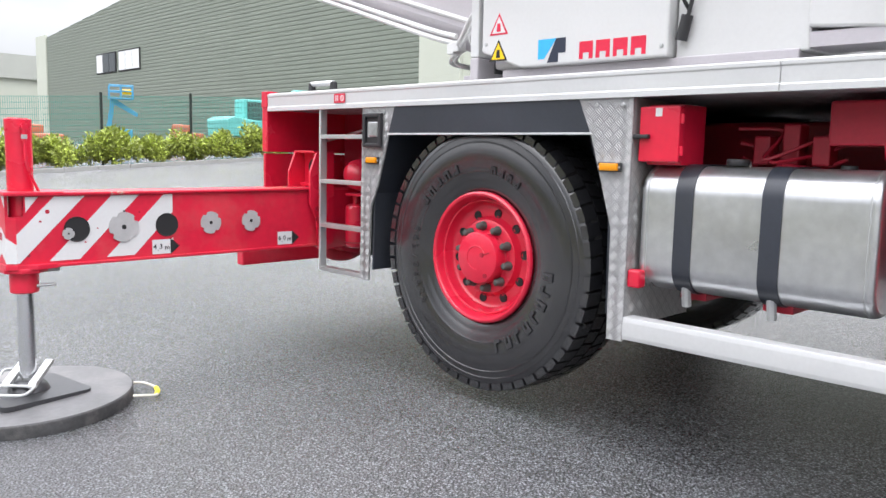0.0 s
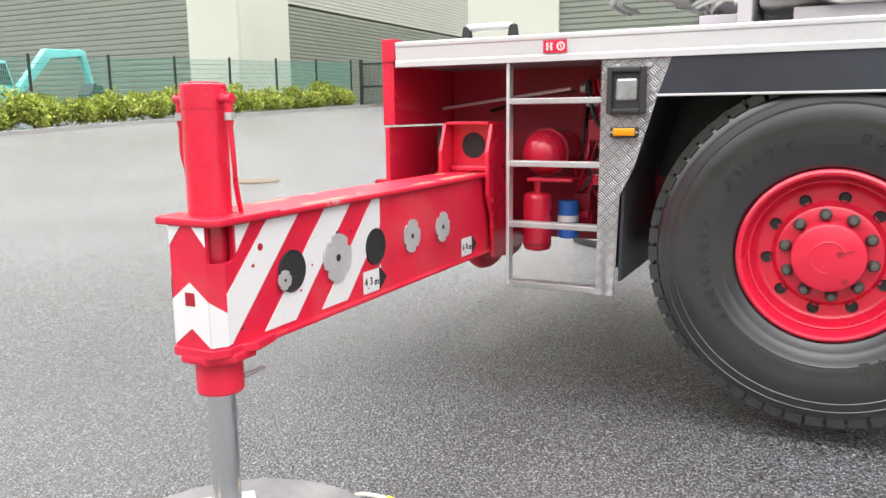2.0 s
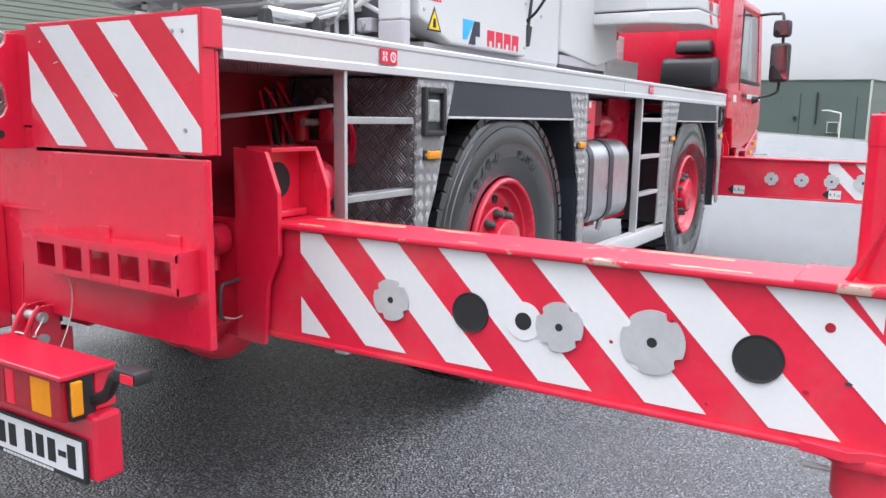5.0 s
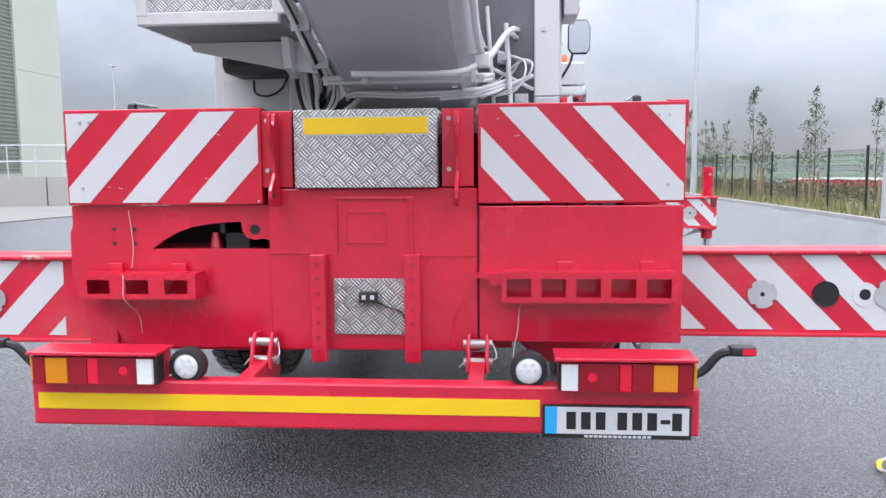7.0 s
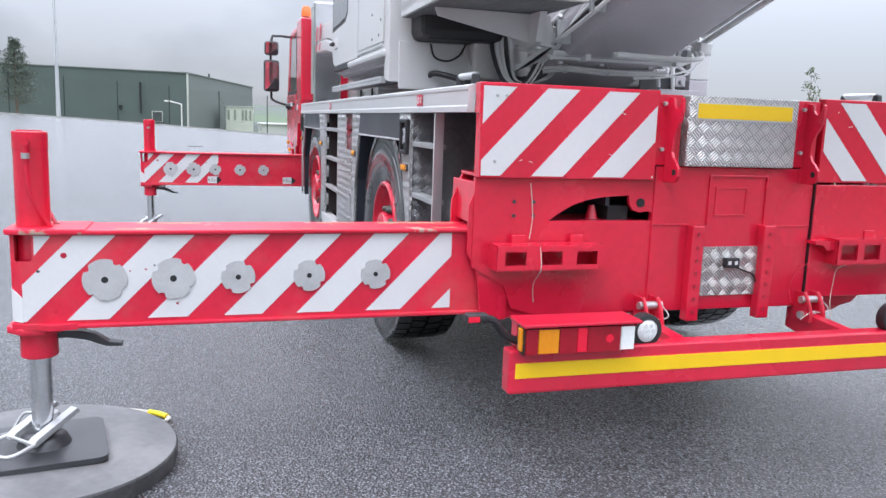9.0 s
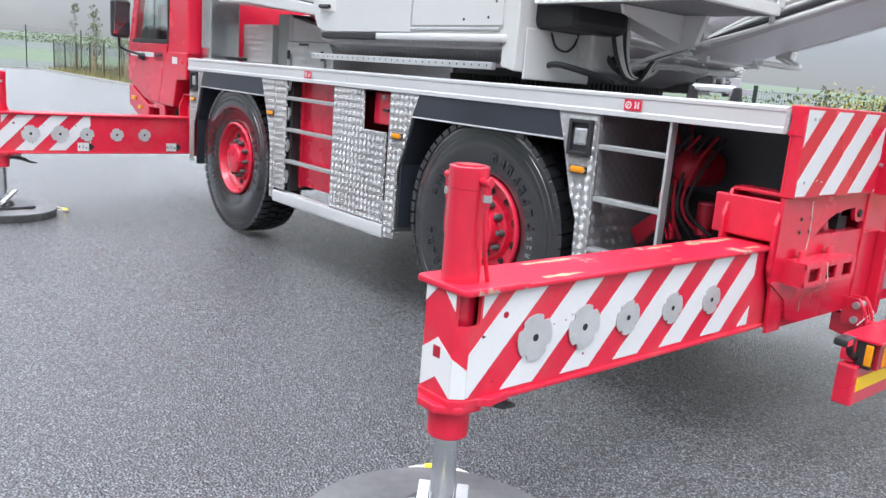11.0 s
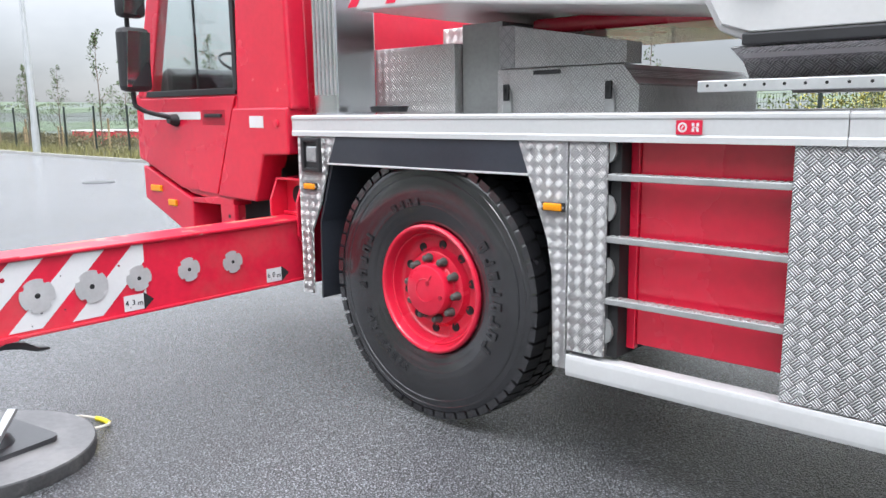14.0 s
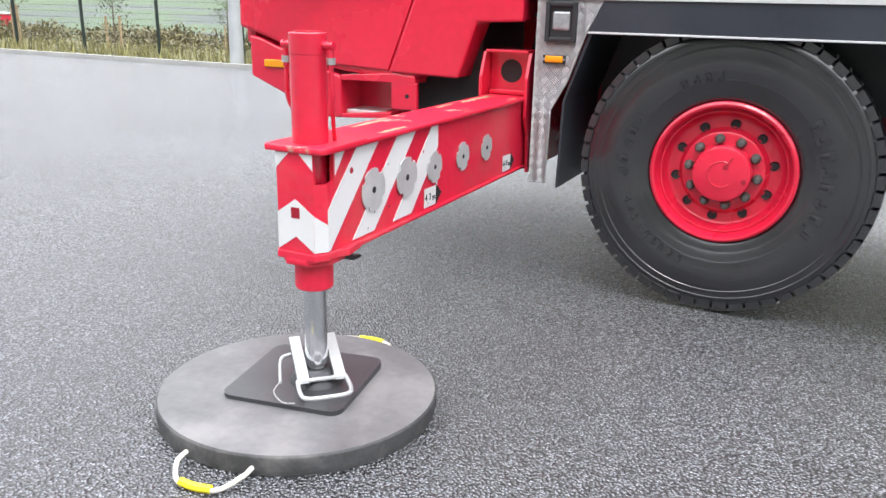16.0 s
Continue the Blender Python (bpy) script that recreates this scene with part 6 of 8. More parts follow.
    if s > 0 or xr > 0:
        lever = [(0.05, 0.59), (0.13, 0.592), (0.2, 0.575), (0.25, 0.54), (0.3, 0.532), (0.3, 0.52), (0.24, 0.522), (0.17, 0.55), (0.1, 0.564), (0.05, 0.56)]
        part("lock_lever", prism([(yc - s * a, z) for a, z in lever], "x", xm - 0.01, xm + 0.04, bevel=0.004), FOOT if s > 0 else ZINC, o, "bent flat locking lever")
    else:
        part("lock_pin", rod((xm + 0.05, yc - s * 0.04, 0.53), (xm + 0.05, yc - s * 0.13, 0.53), 0.008, 8), ZINC, o)
    for k in (-1, 1):
        a = xm + k * 0.06
        part("hose_fitting", rod((a - k * 0.01, yc, 1.32), (a + k * 0.04, yc, 1.32), 0.014, 10), RED, o)
        part("hose_elbow", rod((a + k * 0.028, yc, 1.335), (a + k * 0.028, yc, 1.25), 0.0105, 10), RED, o)
        part("hose_nut", rod((a + k * 0.028, yc, 1.262), (a + k * 0.028, yc, 1.283), 0.0145, 6), ZINC, o)
        part("hose", tube([(a + k * 0.028, yc, 1.25), (a + k * 0.03, yc - s * 0.005, 1.15), (a + k * 0.012, yc - s * 0.03, 1.08), (a - k * 0.01, yc - s * 0.07, 1.0)], 0.007, 8), RED, o)
    top = gz(xm, yc) + 0.07
    part("jack_rod", rod((xm, yc, top + 0.09), (xm, yc, 0.5), 0.0405, 32), CHROME, o, "chromed jack rod")
    part("rod_neck", rod((xm, yc, top + 0.05), (xm, yc, top + 0.1), 0.03, 20), ZINC, o)
    # foot: square plate with socket, two catch arms and a wire handle
    turn = pose(xm + (0.05 if xr > 0 else 0.0), yc, top, 0, 0, 10 if s > 0 else 8)
    fp = box(-0.225, 0.225, -0.225, 0.225, 0.0, 0.022)
    bmesh.ops.bevel(fp, geom=[e for e in fp.edges if abs(e.verts[0].co.z - e.verts[1].co.z) > 0.01], offset=0.045, segments=5, affect="EDGES", profile=0.5)
    part("foot_plate", fp, FOOT, o, "dark square steel foot plate", m=turn)
    part("socket", lathe([(0.0, 0.05), (0.06, 0.05), (0.085, 0.03), (0.1, 0.0)], 28), FOOT, o, m=pose(xm, yc, top + 0.022, 90, 0, 0))
    fr = pose(xm, yc, top + 0.022, 0, 0, 135 if s > 0 else -45)
    for k in (-1, 1):
        part("catch_arm", prism([(-0.105, 0.118), (-0.092, 0.136), (0.085, 0.062), (0.11, 0.04), (0.09, 0.03)], "y", k * 0.065 - 0.02, k * 0.065 + 0.02, bevel=0.003), ZINC, o, "pale zinc catch arm", m=fr)
    part("catch_bar", rod((0.1, -0.085, 0.045), (0.1, 0.085, 0.045), 0.008, 8), ZINC, o, m=fr)
    part("catch_rubber", box(0.02, 0.085, -0.042, 0.042, 0.004, 0.04, 0.008), RUBBER, o, m=fr)
    part("knuckle", lathe([(0, -0.05), (0.03, -0.045), (0.042, -0.02), (0.042, 0.02), (0.03, 0.045), (0, 0.05)], 16), ZINC, o, m=fr @ pose(-0.03, 0, 0.075, 90, 0, 0))
    part("wire_handle", tube([(0.095, -0.085, 0.045), (0.17, -0.088, 0.034), (0.205, -0.07, 0.03), (0.212, 0.0, 0.03), (0.205, 0.07, 0.03), (0.17, 0.088, 0.034), (0.095, 0.085, 0.045)], 0.008, 8), ZINC, o, m=fr)
    part("pin_handle", tube([(-0.02, -0.09, 0.1), (0.0, -0.13, 0.09), (0.05, -0.14, 0.02)], 0.006, 8), ZINC, o, m=fr)
    part("safety_wire", tube([(0.05, -0.14, 0.03), (0.1, -0.17, 0.02), (0.17, -0.15, 0.012), (0.19, -0.11, 0.012)], 0.0025, 5), ZINC, o, m=fr)
    # the round pad under it lies loose on the ground
    pad = new("outrigger_pad")
    tagged(pad, "round dark grey plastic load-spreading pad with two rope handles", "outrigger pad", "pads under the jacks")
    part("disc", lathe([(0.0, 0.0702), (0.493, 0.0702), (0.493, 0.06), (0.0, 0.06)], 72), PAD, pad, m=pose(0, 0, 0, 90, 0, 0))
    part("edge", lathe([(0.0, 0.05), (0.488, 0.05), (0.4935, 0.0695), (0.498, 0.066), (0.5, 0.06), (0.497, 0.04), (0.5, 0.02), (0.496, 0.0), (0.0, 0.0)], 72), PAD_EDGE, pad, "scuffed dark edge", m=pose(0, 0, 0, 90, 0, 0))
    for k, a in enumerate((0, 180)):
        h = [(0.497, -0.12, 0.035), (0.55, -0.115, 0.03), (0.61, -0.07, 0.012), (0.62, 0.0, 0.012), (0.61, 0.07, 0.012), (0.55, 0.115, 0.03), (0.497, 0.12, 0.035)]
        part("rope_handle", tube(h, 0.008, 8), ROPE, pad, "pale rope handle", m=pose(0, 0, 0, 0, 0, a))
        part("rope_sleeve", tube([(0.613, -0.055, 0.013), (0.62, 0.0, 0.013), (0.613, 0.055, 0.013)], 0.013, 8), ROPE_Y, pad, "yellow sleeve", m=pose(0, 0, 0, 0, 0, a))
    tilt = math.degrees(math.atan(0.026))
    px, py = (xm + 0.05, yc + 0.04) if xr > 0 and s > 0 else (xm, yc)
    pad.matrix_basis = pose(px, py, gz(px, py), tilt, 0, 0) @ pose(0, 0, 0, 0, 0, PAD_TURN[(xr > 0, s)])


PAD_TURN = {(False, -1): 66, (False, 1): 140, (True, 1): 96, (True, -1): 30}
outrigger(-1.633, -1.45, -1, 1, (2.693, 2.452, 2.21, 1.945, 1.68), 0.15)
outrigger(-1.887, -1.69, 1, 1, (2.705, 2.458, 2.214, 1.934, 1.659), reach=0.255)
outrigger(4.497, 4.697, 1, -1, (2.757, 2.505, 2.265, 1.985, 1.715))
outrigger(4.58, 4.78, -1, -1, (2.757, 2.508, 2.25, 1.993, 1.728))

for xr, xf, s in ((-1.633, -1.45, -1), (-1.885, -1.69, 1), (4.5, 4.7, 1), (4.58, 4.78, -1)):
    g = group_part("outrigger_housing", crane, "red box-section outrigger housing with a bored bracket")
    part("sleeve", box(xr - 0.016, xf + 0.016, s * 0.3, s * 1.12, 0.6, 1.003, 0.006), RED, g)
    # upright bracket over the beam, with a round hole
    part("bracket_back", box(xr - 0.017, xf + 0.017, s * 1.13, s * 1.15, 1.004, 1.225, 0.004), RED, g)
    b = lathe([(0.058, 0.0), (0.066, 0.0), (0.067, 0.006), (0.06, 0.012), (0.0, 0.012)], 28)
    part("bracket_bore", b, BLACK, g, m=pose((xr + xf) / 2, s * 1.139, 1.125, 0, 0, 0 if s > 0 else 180))
    for x in (xr - 0.036, xf + 0.018):
        part("bracket_cheek", prism([(s * 1.08, 0.6), (s * 1.2, 0.6), (s * 1.22, 0.8), (s * 1.27, 0.9), (s * 1.27, 1.1), (s * 1.22, 1.225), (s * 1.08, 1.235)], "x", x, x + 0.018, bevel=0.003), RED, g)
    part("bracket_lip", prism([(s * 1.12, 1.226), (s * 1.23, 1.222), (s * 1.23, 1.236), (s * 1.12, 1.24)], "x", xr - 0.017, xf + 0.017, bevel=0.002), RED, g)
    part("bracket_sill", box(xr - 0.01, xf + 0.01, s * 1.15, s * 1.19, 1.004, 1.03, 0.006), RED, g)
    for z in (0.8, 0.87):
        part("wear_pad_bolt", rod((xf + 0.036, s * 1.22, z), (xf + 0.044, s * 1.22, z), 0.014, 8), RED_DARK, g)

# rear end ---------------------------------------------------------------------------------------------
XB = -1.96
for s, ya, yb in ((1, 0.416, 1.246), (-1, 0.466, 1.276)):
    bd = group_part("warning_board", crane, "red rear board with slanted white reflective stripes")
    part("board", box(XB, XB + 0.05, s * ya, s * yb, 1.222, 1.615, 0.004), RED, bd)
    place = lambda u, v, out, s=s, yb=yb: (XB - out, s * (yb - 0.008 - u), 1.232 + v)
    stripe_parts(bands(yb - ya - 0.02, 0.368, 0.287, 0.147, 0.345, -0.002), bd, place)
    speck = random.Random(3 + s)
    for _ in range(6):
        u0, v0, ln, an = speck.uniform(0.05, 0.75), speck.uniform(0.03, 0.34), speck.uniform(0.008, 0.03), speck.uniform(-0.5, 0.5)
        w0 = 0.0018
        c0, s0 = math.cos(an), math.sin(an)
        stripe_parts([[(u0, v0), (u0 + ln * c0, v0 + ln * s0), (u0 + ln * c0 - w0 * s0, v0 + ln * s0 + w0 * c0), (u0 - w0 * s0, v0 + w0 * c0)]], bd, lambda u, v, out, s=s, yb=yb: (XB - out - 0.0012, s * (yb - 0.008 - u), 1.232 + v), "scratch")
    for u, v in ((0.06, 0.33), (0.1, 0.33), (0.06, 0.06)):
        part("rivet", rod(place(u, v, 0.002), place(u, v, 0.006), 0.006, 8), ZINC, bd)
    part("side_return", box(XB + 0.05, XB + 0.062, s * (yb - 0.02), s * yb, 1.222, 1.51, 0.002), RED, bd)
box_c = group_part("rear_locker", crane, "tread-plate locker with a yellow reflective strip")
part("body", box(-1.975, -1.6, -0.305, 0.275, 1.287, 1.6, 0.006), PLATE_Y, box_c)
part("yellow_strip", box(-1.979, -1.9765, -0.268, 0.232, 1.502, 1.567, 0.0005), YELLOW, box_c)
part("strip_border", box(-1.9765, -1.9748, -0.276, 0.24, 1.494, 1.572, 0.0004), STRIP, box_c)
part("backing", box(-1.6, -1.5, -0.6, 0.6, 1.2, 1.58), RED_DARK, box_c)
for y in (0.355, -0.385):
    part("pillar", box(-1.945, -1.9, y - 0.064, y + 0.064, 1.29, 1.6, 0.003), RED, crane)
    hook = [(-1.93, 1.59), (-1.98, 1.585), (-1.987, 1.555), (-2.0, 1.54), (-2.02, 1.54), (-2.035, 1.555), (-2.04, 1.585), (-2.052, 1.58), (-2.055, 1.53), (-2.045, 1.49), (-2.015, 1.45), (-1.998, 1.41),
            (-1.992, 1.35), (-2.005, 1.325), (-2.03, 1.305), (-2.05, 1.28), (-2.052, 1.245), (-2.035, 1.222), (-2.01, 1.215), (-1.93, 1.215)]
    part("hook_plate", prism(hook, "y", y - 0.007, y + 0.007, bevel=0.0015), RED, crane, "red hooked lug plate")
    part("hook_bore", rod((-2.022, y - 0.008, 1.262), (-2.022, y + 0.008, 1.262), 0.014, 16), BLACK, crane)
    for z in (1.56, 1.36):
        part("stud", rod((-1.95, y + 0.035, z), (-1.965, y + 0.035, z), 0.009, 8), ZINC, crane)
part("rear_panel", box(-1.94, -1.9, -0.465, 0.4, 0.615, 1.285, 0.006), RED, crane, "plain red rear panel")
fr = group_part("raised_panel", crane)
for a in (box(-1.95, -1.94, -0.2, 0.12, 1.24, 1.25, 0.002), box(-1.95, -1.94, -0.2, -0.19, 1.02, 1.24, 0.002), box(-1.95, -1.94, 0.11, 0.12, 1.02, 1.24, 0.002)):
    part("edge", a, RED, fr)
for a in ((-0.09, 0.08, 1.185, 1.192), (-0.09, 0.08, 1.06, 1.067), (-0.09, -0.083, 1.067, 1.185), (0.073, 0.08, 1.067, 1.185)):
    part("plate_frame", box(-1.945, -1.94, *a, 0.001), RED_WORN, fr)
for y in (0.187, -0.2):
    part("channel", box(-1.995, -1.94, y - 0.032, y + 0.032, 0.575, 1.02, 0.006), RED, crane, "red bolted channel")
    for k in range(7):
        part("bolt", rod((-1.995, y, 0.62 + k * 0.06), (-1.999, y, 0.62 + k * 0.06), 0.008, 8), RED_DARK, crane)
for a, c, z in ((0.22, 0.4, 1.02), (-0.46, -0.235, 1.01)):
    part("seam", box(-1.945, -1.94, a, c, z - 0.004, z + 0.004, 0.001), RED_WORN, crane)
pl = part("socket_plate", box(-1.955, -1.94, -0.172, 0.13, 0.684, 0.916, 0.004), PLATE_Y, crane, "small tread plate")
part("trailer_socket", box(-1.985, -1.955, -0.055, 0.02, 0.82, 0.865, 0.004), RUBBER, pl)
for y in (-0.035, 0.0):
    part("socket_pin", box(-1.986, -1.985, y - 0.008, y + 0.008, 0.835, 0.852), STRIPE, pl)
part("cable", tube([(-1.96, -0.05, 0.82), (-1.97, -0.1, 0.8), (-1.965, -0.15, 0.78), (-1.96, -0.18, 0.72)], 0.004, 6), RUBBER, pl)
part("right_case", box(-1.955, -1.93, -1.272, -0.47, 0.66, 1.212, 0.005), RED, crane, "large plain red rear case")
part("case_seam", box(-1.95, -1.9, -0.47, -0.466, 0.62, 1.22), BLACK, crane)
part("left_case_top", prism([(1.25, 1.219), (0.4, 1.219), (0.4, 1.074), (0.43, 1.08), (0.46, 1.074), (0.495, 1.083), (0.515, 1.11), (0.52, 1.15), (0.6, 1.146), (0.66, 1.14), (0.73, 1.128), (0.79, 1.108), (0.85, 1.075), (0.905, 1.037), (1.25, 1.037)], "x", -1.93, -1.91), RED, crane, smooth=0)
part("left_case_low", prism([(1.25, 1.037), (0.4, 1.037), (0.4, 0.62), (0.95, 0.62), (1.06, 0.65), (1.1, 0.75), (1.25, 0.84)], "x", -1.93, -1.91), RED, crane, smooth=0)
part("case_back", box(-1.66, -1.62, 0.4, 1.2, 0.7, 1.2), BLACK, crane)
part("case_bottle", rod((-1.85, 0.66, 1.037), (-1.85, 0.66, 1.1), 0.028, 16, 0.014), RED, crane)
part("case_floor", box(-1.9, -1.66, 0.42, 1.2, 1.03, 1.036), RED_DARK, crane)
part("bore_eye", rod((-1.931, 0.461, 1.118), (-1.936, 0.461, 1.118), 0.02, 16), BLACK, crane)
for y, z in ((1.07, 1.12), (0.98, 1.12), (1.07, 1.06), (0.98, 1.06)):
    part("rivet", rod((-1.93, y, z), (-1.936, y, z), 0.008, 8), FOOT, crane)
part("case_shield", box(-1.925, -1.6, 1.19, 1.245, 1.02, 1.2, 0.006), RED, crane)


def rack(y0, y1, z0, z1, n, half):
    """Shallow ladder-like holder for loose boards."""
    r = group_part("rear_rack", crane, "red slotted steel holder on the rear end")
    x0 = -2.035
    part("rail", box(x0 - 0.004, x0 + 0.004, y0, y1, z1 - 0.021, z1), RED, r)
    part("rail", box(x0 - 0.004, x0 + 0.004, y0, y1, z0, z0 + 0.021), RED, r)
    w = (y1 - y0) / n
    for k in range(n + 1):
        y = y0 + w * k
        part("bar", box(x0 - 0.005, x0 + 0.005, max(y - half, y0), min(y + half, y1), z0 + 0.001, z1 - 0.001), RED, r)
    part("top", box(x0, -1.94, y0, y1, z1 - 0.002, z1 + 0.006), RED, r)
    part("floor", box(x0, -1.94, y0, y1, z0 - 0.004, z0 + 0.004), RED, r)
    for y in (y0, y1 - 0.008):
        part("end_plate", box(x0 + 0.005, -1.93, y, y + 0.008, z0 + 0.004, z1 - 0.002), RED_WORN, r)
    for y in (y0 + 0.1, y1 - 0.25 if y1 - y0 > 0.6 else y1 - 0.12):
        part("lug", box(-1.962, -1.95, y - 0.03, y + 0.03, z1, z1 + 0.04, 0.003), RED, r)


rack(0.68, 1.175, 0.84, 0.94, 3, 0.034)
rack(-1.235, -0.56, 0.835, 0.95, 5, 0.02)
part("rack_arm", prism([(-0.45, 0.945), (-0.56, 0.945), (-0.56, 0.9), (-0.52, 0.9), (-0.5, 0.925), (-0.45, 0.93)], "x", -2.01, -1.95), RED, crane)

bump = group_part("rear_bumper", crane, "red underrun bar with a yellow reflective strip")
part("bar", box(-2.33, -2.25, -1.262, 1.216, 0.405, 0.582, 0.01), RED, bump)
part("yellow_strip", box(-2.3335, -2.329, -0.7, 1.19, 0.47, 0.531, 0.0005), YELLOW, bump)
for y in (0.415, -0.465):
    part("arm", prism([(-1.88, 0.6), (-2.26, 0.575), (-2.26, 0.43), (-1.88, 0.5)], "y", y - 0.03, y + 0.03, bevel=0.003), RED, bump)
    for k in (-1, 1):
        part("lug", prism([(-1.93, 0.695), (-1.99, 0.695), (-2.02, 0.68), (-2.05, 0.55), (-1.93, 0.55)], "y", y + k * 0.036 - 0.006, y + k * 0.036 + 0.006, bevel=0.002), RED, bump)
        part("lug_rib", tube([(-2.0, y + k * 0.036, 0.695), (-2.028, y + k * 0.038, 0.66), (-2.05, y + k * 0.036, 0.61), (-2.06, y + k * 0.04, 0.56)], 0.008, 6), RED_WORN, bump)
    for z in (0.66, 0.585):
        part("shackle_pin", rod((-2.0, y - 0.058, z), (-2.0, y + 0.058, z), 0.018, 12), ZINC, bump)
    part("pin_wire", tube([(-2.0, y - 0.06, 0.66), (-2.04, y - 0.075, 0.62), (-2.03, y - 0.05, 0.6), (-2.05, y + 0.03, 0.61), (-2.03, y + 0.075, 0.57)], 0.0025, 5), HOSE, bump)
for s, ya, yb in ((1, 0.703, 1.18), (-1, 0.763, 1.228)):
    t = group_part("tail_lamp", crane, "long tail lamp cluster under a red hood")
    part("hood", box(-2.4, -2.24, s * (ya - 0.015), s * (yb + 0.01), 0.688, 0.702, 0.004), RED, t)
    part("hood_back", box(-2.3, -2.24, s * ya, s * yb, 0.585, 0.688, 0.004), RED, t)
    part("case", box(-2.37, -2.3, s * ya, s * yb, 0.572, 0.69, 0.008), RUBBER, t)
    L = yb - ya
    for f0, f1, mt, nm in ((0.02, 0.145, LENS_CLEAR, "reversing_lens"), (0.15, 0.45, LENS_RED, "red_lens"), (0.452, 0.54, LENS_RED_B, "reflector"), (0.542, 0.7, LENS_RED, "red_lens"), (0.702, 0.88, AMBER, "amber_lens"), (0.882, 0.985, LENS_RED, "red_lens")):
        part(nm, box(-2.388, -2.37, s * (ya + L * f0), s * (ya + L * f1), 0.58, 0.682, 0.004), mt, t)
    # brighter red disc painted on the lens as a glint
    part("bulb_glint", lathe([(0.0, -0.0015), (0.012, -0.001), (0.017, 0.0)], 16), LENS_RED_B, t, m=pose(-2.3882, s * (ya + L * 0.25), 0.632, 0, 0, -90))
    for k in range(9):
        part("lens_rib", box(-2.3892, -2.388, s * (ya + L * (0.71 + 0.019 * k)), s * (ya + L * (0.714 + 0.019 * k)), 0.586, 0.676), AMBER, t)
    for z in (0.582, 0.68):
        part("lens_edge", box(-2.3895, -2.37, s * (ya + 0.004), s * (yb - 0.004), z - 0.002, z + 0.002), LENS_RED, t)
    part("side_lens", box(-2.37, -2.34, s * yb, s * (yb + 0.012), 0.59, 0.68, 0.004), AMBER, t)
    q = group_part("round_lamp", crane, "round white reversing lamp in a black ring")
    yc = s * (0.614 if s > 0 else 0.66)
    for nm, prof, mt in (("ring", [(0.047, -0.01), (0.066, -0.006), (0.068, 0.0), (0.068, 0.04), (0, 0.045)], RUBBER), ("lens", [(0.0, -0.012), (0.04, -0.01), (0.048, -0.004), (0.048, 0.01)], LENS_CLEAR)):
        b = lathe(prof, 32)
        bmesh.ops.rotate(b, matrix=Matrix.Rotation(radians(-90), 3, "Z"), verts=b.verts)
        part(nm, b, mt, q, m=pose(-2.31, yc, 0.634))
    for k in range(7):
        a = k * 1.047
        rr = 0.0 if k == 6 else 0.026
        part("led", rod((-2.321, yc + rr * math.cos(a), 0.634 + rr * math.sin(a)), (-2.3235, yc + rr * math.cos(a), 0.634 + rr * math.sin(a)), 0.009, 10), STRIPE, q)
    part("stalk", box(-2.3, -2.26, yc - 0.015, yc + 0.015, 0.575, 0.63), RUBBER, q)
    e = group_part("width_marker", crane, "black rubber width marker arm")
    part("arm", tube([(-2.3, s * (yb - 0.01), 0.61), (-2.3, s * (yb + 0.05), 0.64), (-2.31, s * (yb + 0.1), 0.7), (-2.32, s * (yb + 0.15), 0.715)], 0.016, 8), RUBBER, e)
    part("lamp", box(-2.345, -2.29, s * (yb + 0.13), s * (yb + 0.22), 0.7, 0.735, 0.01), RUBBER, e)
    part("lens", box(-2.348, -2.345, s * (yb + 0.17), s * (yb + 0.215), 0.707, 0.728), LENS_RED_B, e)
pn = group_part("number_plate", crane, "white plate with a blue edge and black bars in a black frame")
part("holder", box(-2.342, -2.331, -1.232, -0.708, 0.397, 0.519, 0.003), BLACK, pn)
part("plate", box(-2.345, -2.342, -1.222, -0.718, 0.414, 0.512, 0.001), STRIPE, pn)
part("blue_edge", box(-2.346, -2.345, -0.76, -0.718, 0.414, 0.512), SKYBLUE, pn)
for k, y in enumerate((-0.81, -0.862, -0.914, -0.99, -1.042, -1.094, -1.14, -1.18)):
    h = 0.008 if k == 6 else 0.032
    part("bar", box(-2.346, -2.345, y - 0.017, y + 0.017, 0.463 - h, 0.463 + h), BLACK, pn)
for k in range(14):
    part("small_bar", box(-2.3428, -2.342, -0.87 - k * 0.017, -0.857 - k * 0.017, 0.401, 0.409), STRIPE, pn)
for pts in ([(-1.936, 1.0, 1.2), (-1.938, 0.99, 1.12), (-1.938, 0.985, 1.04), (-1.938, 0.995, 0.96)], [(-2.04, 0.985, 0.94), (-2.046, 0.982, 0.9), (-2.046, 0.98, 0.84), (-1.95, 0.97, 0.76), (-1.94, 0.962, 0.68)],
            [(-2.03, -0.64, 0.835), (-1.97, -0.63, 0.8), (-1.96, -0.625, 0.72), (-1.97, -0.61, 0.64), (-2.0, -0.6, 0.56)]):
    part("loose_wire", tube(pts, 0.0019, 5), ROPE, crane)
part("rack_wire", tube([(-2.0, -0.43, 0.84), (-1.98, -0.39, 0.8), (-1.97, -0.36, 0.72), (-1.98, -0.37, 0.64)], 0.0025, 5), RED_WORN, crane)

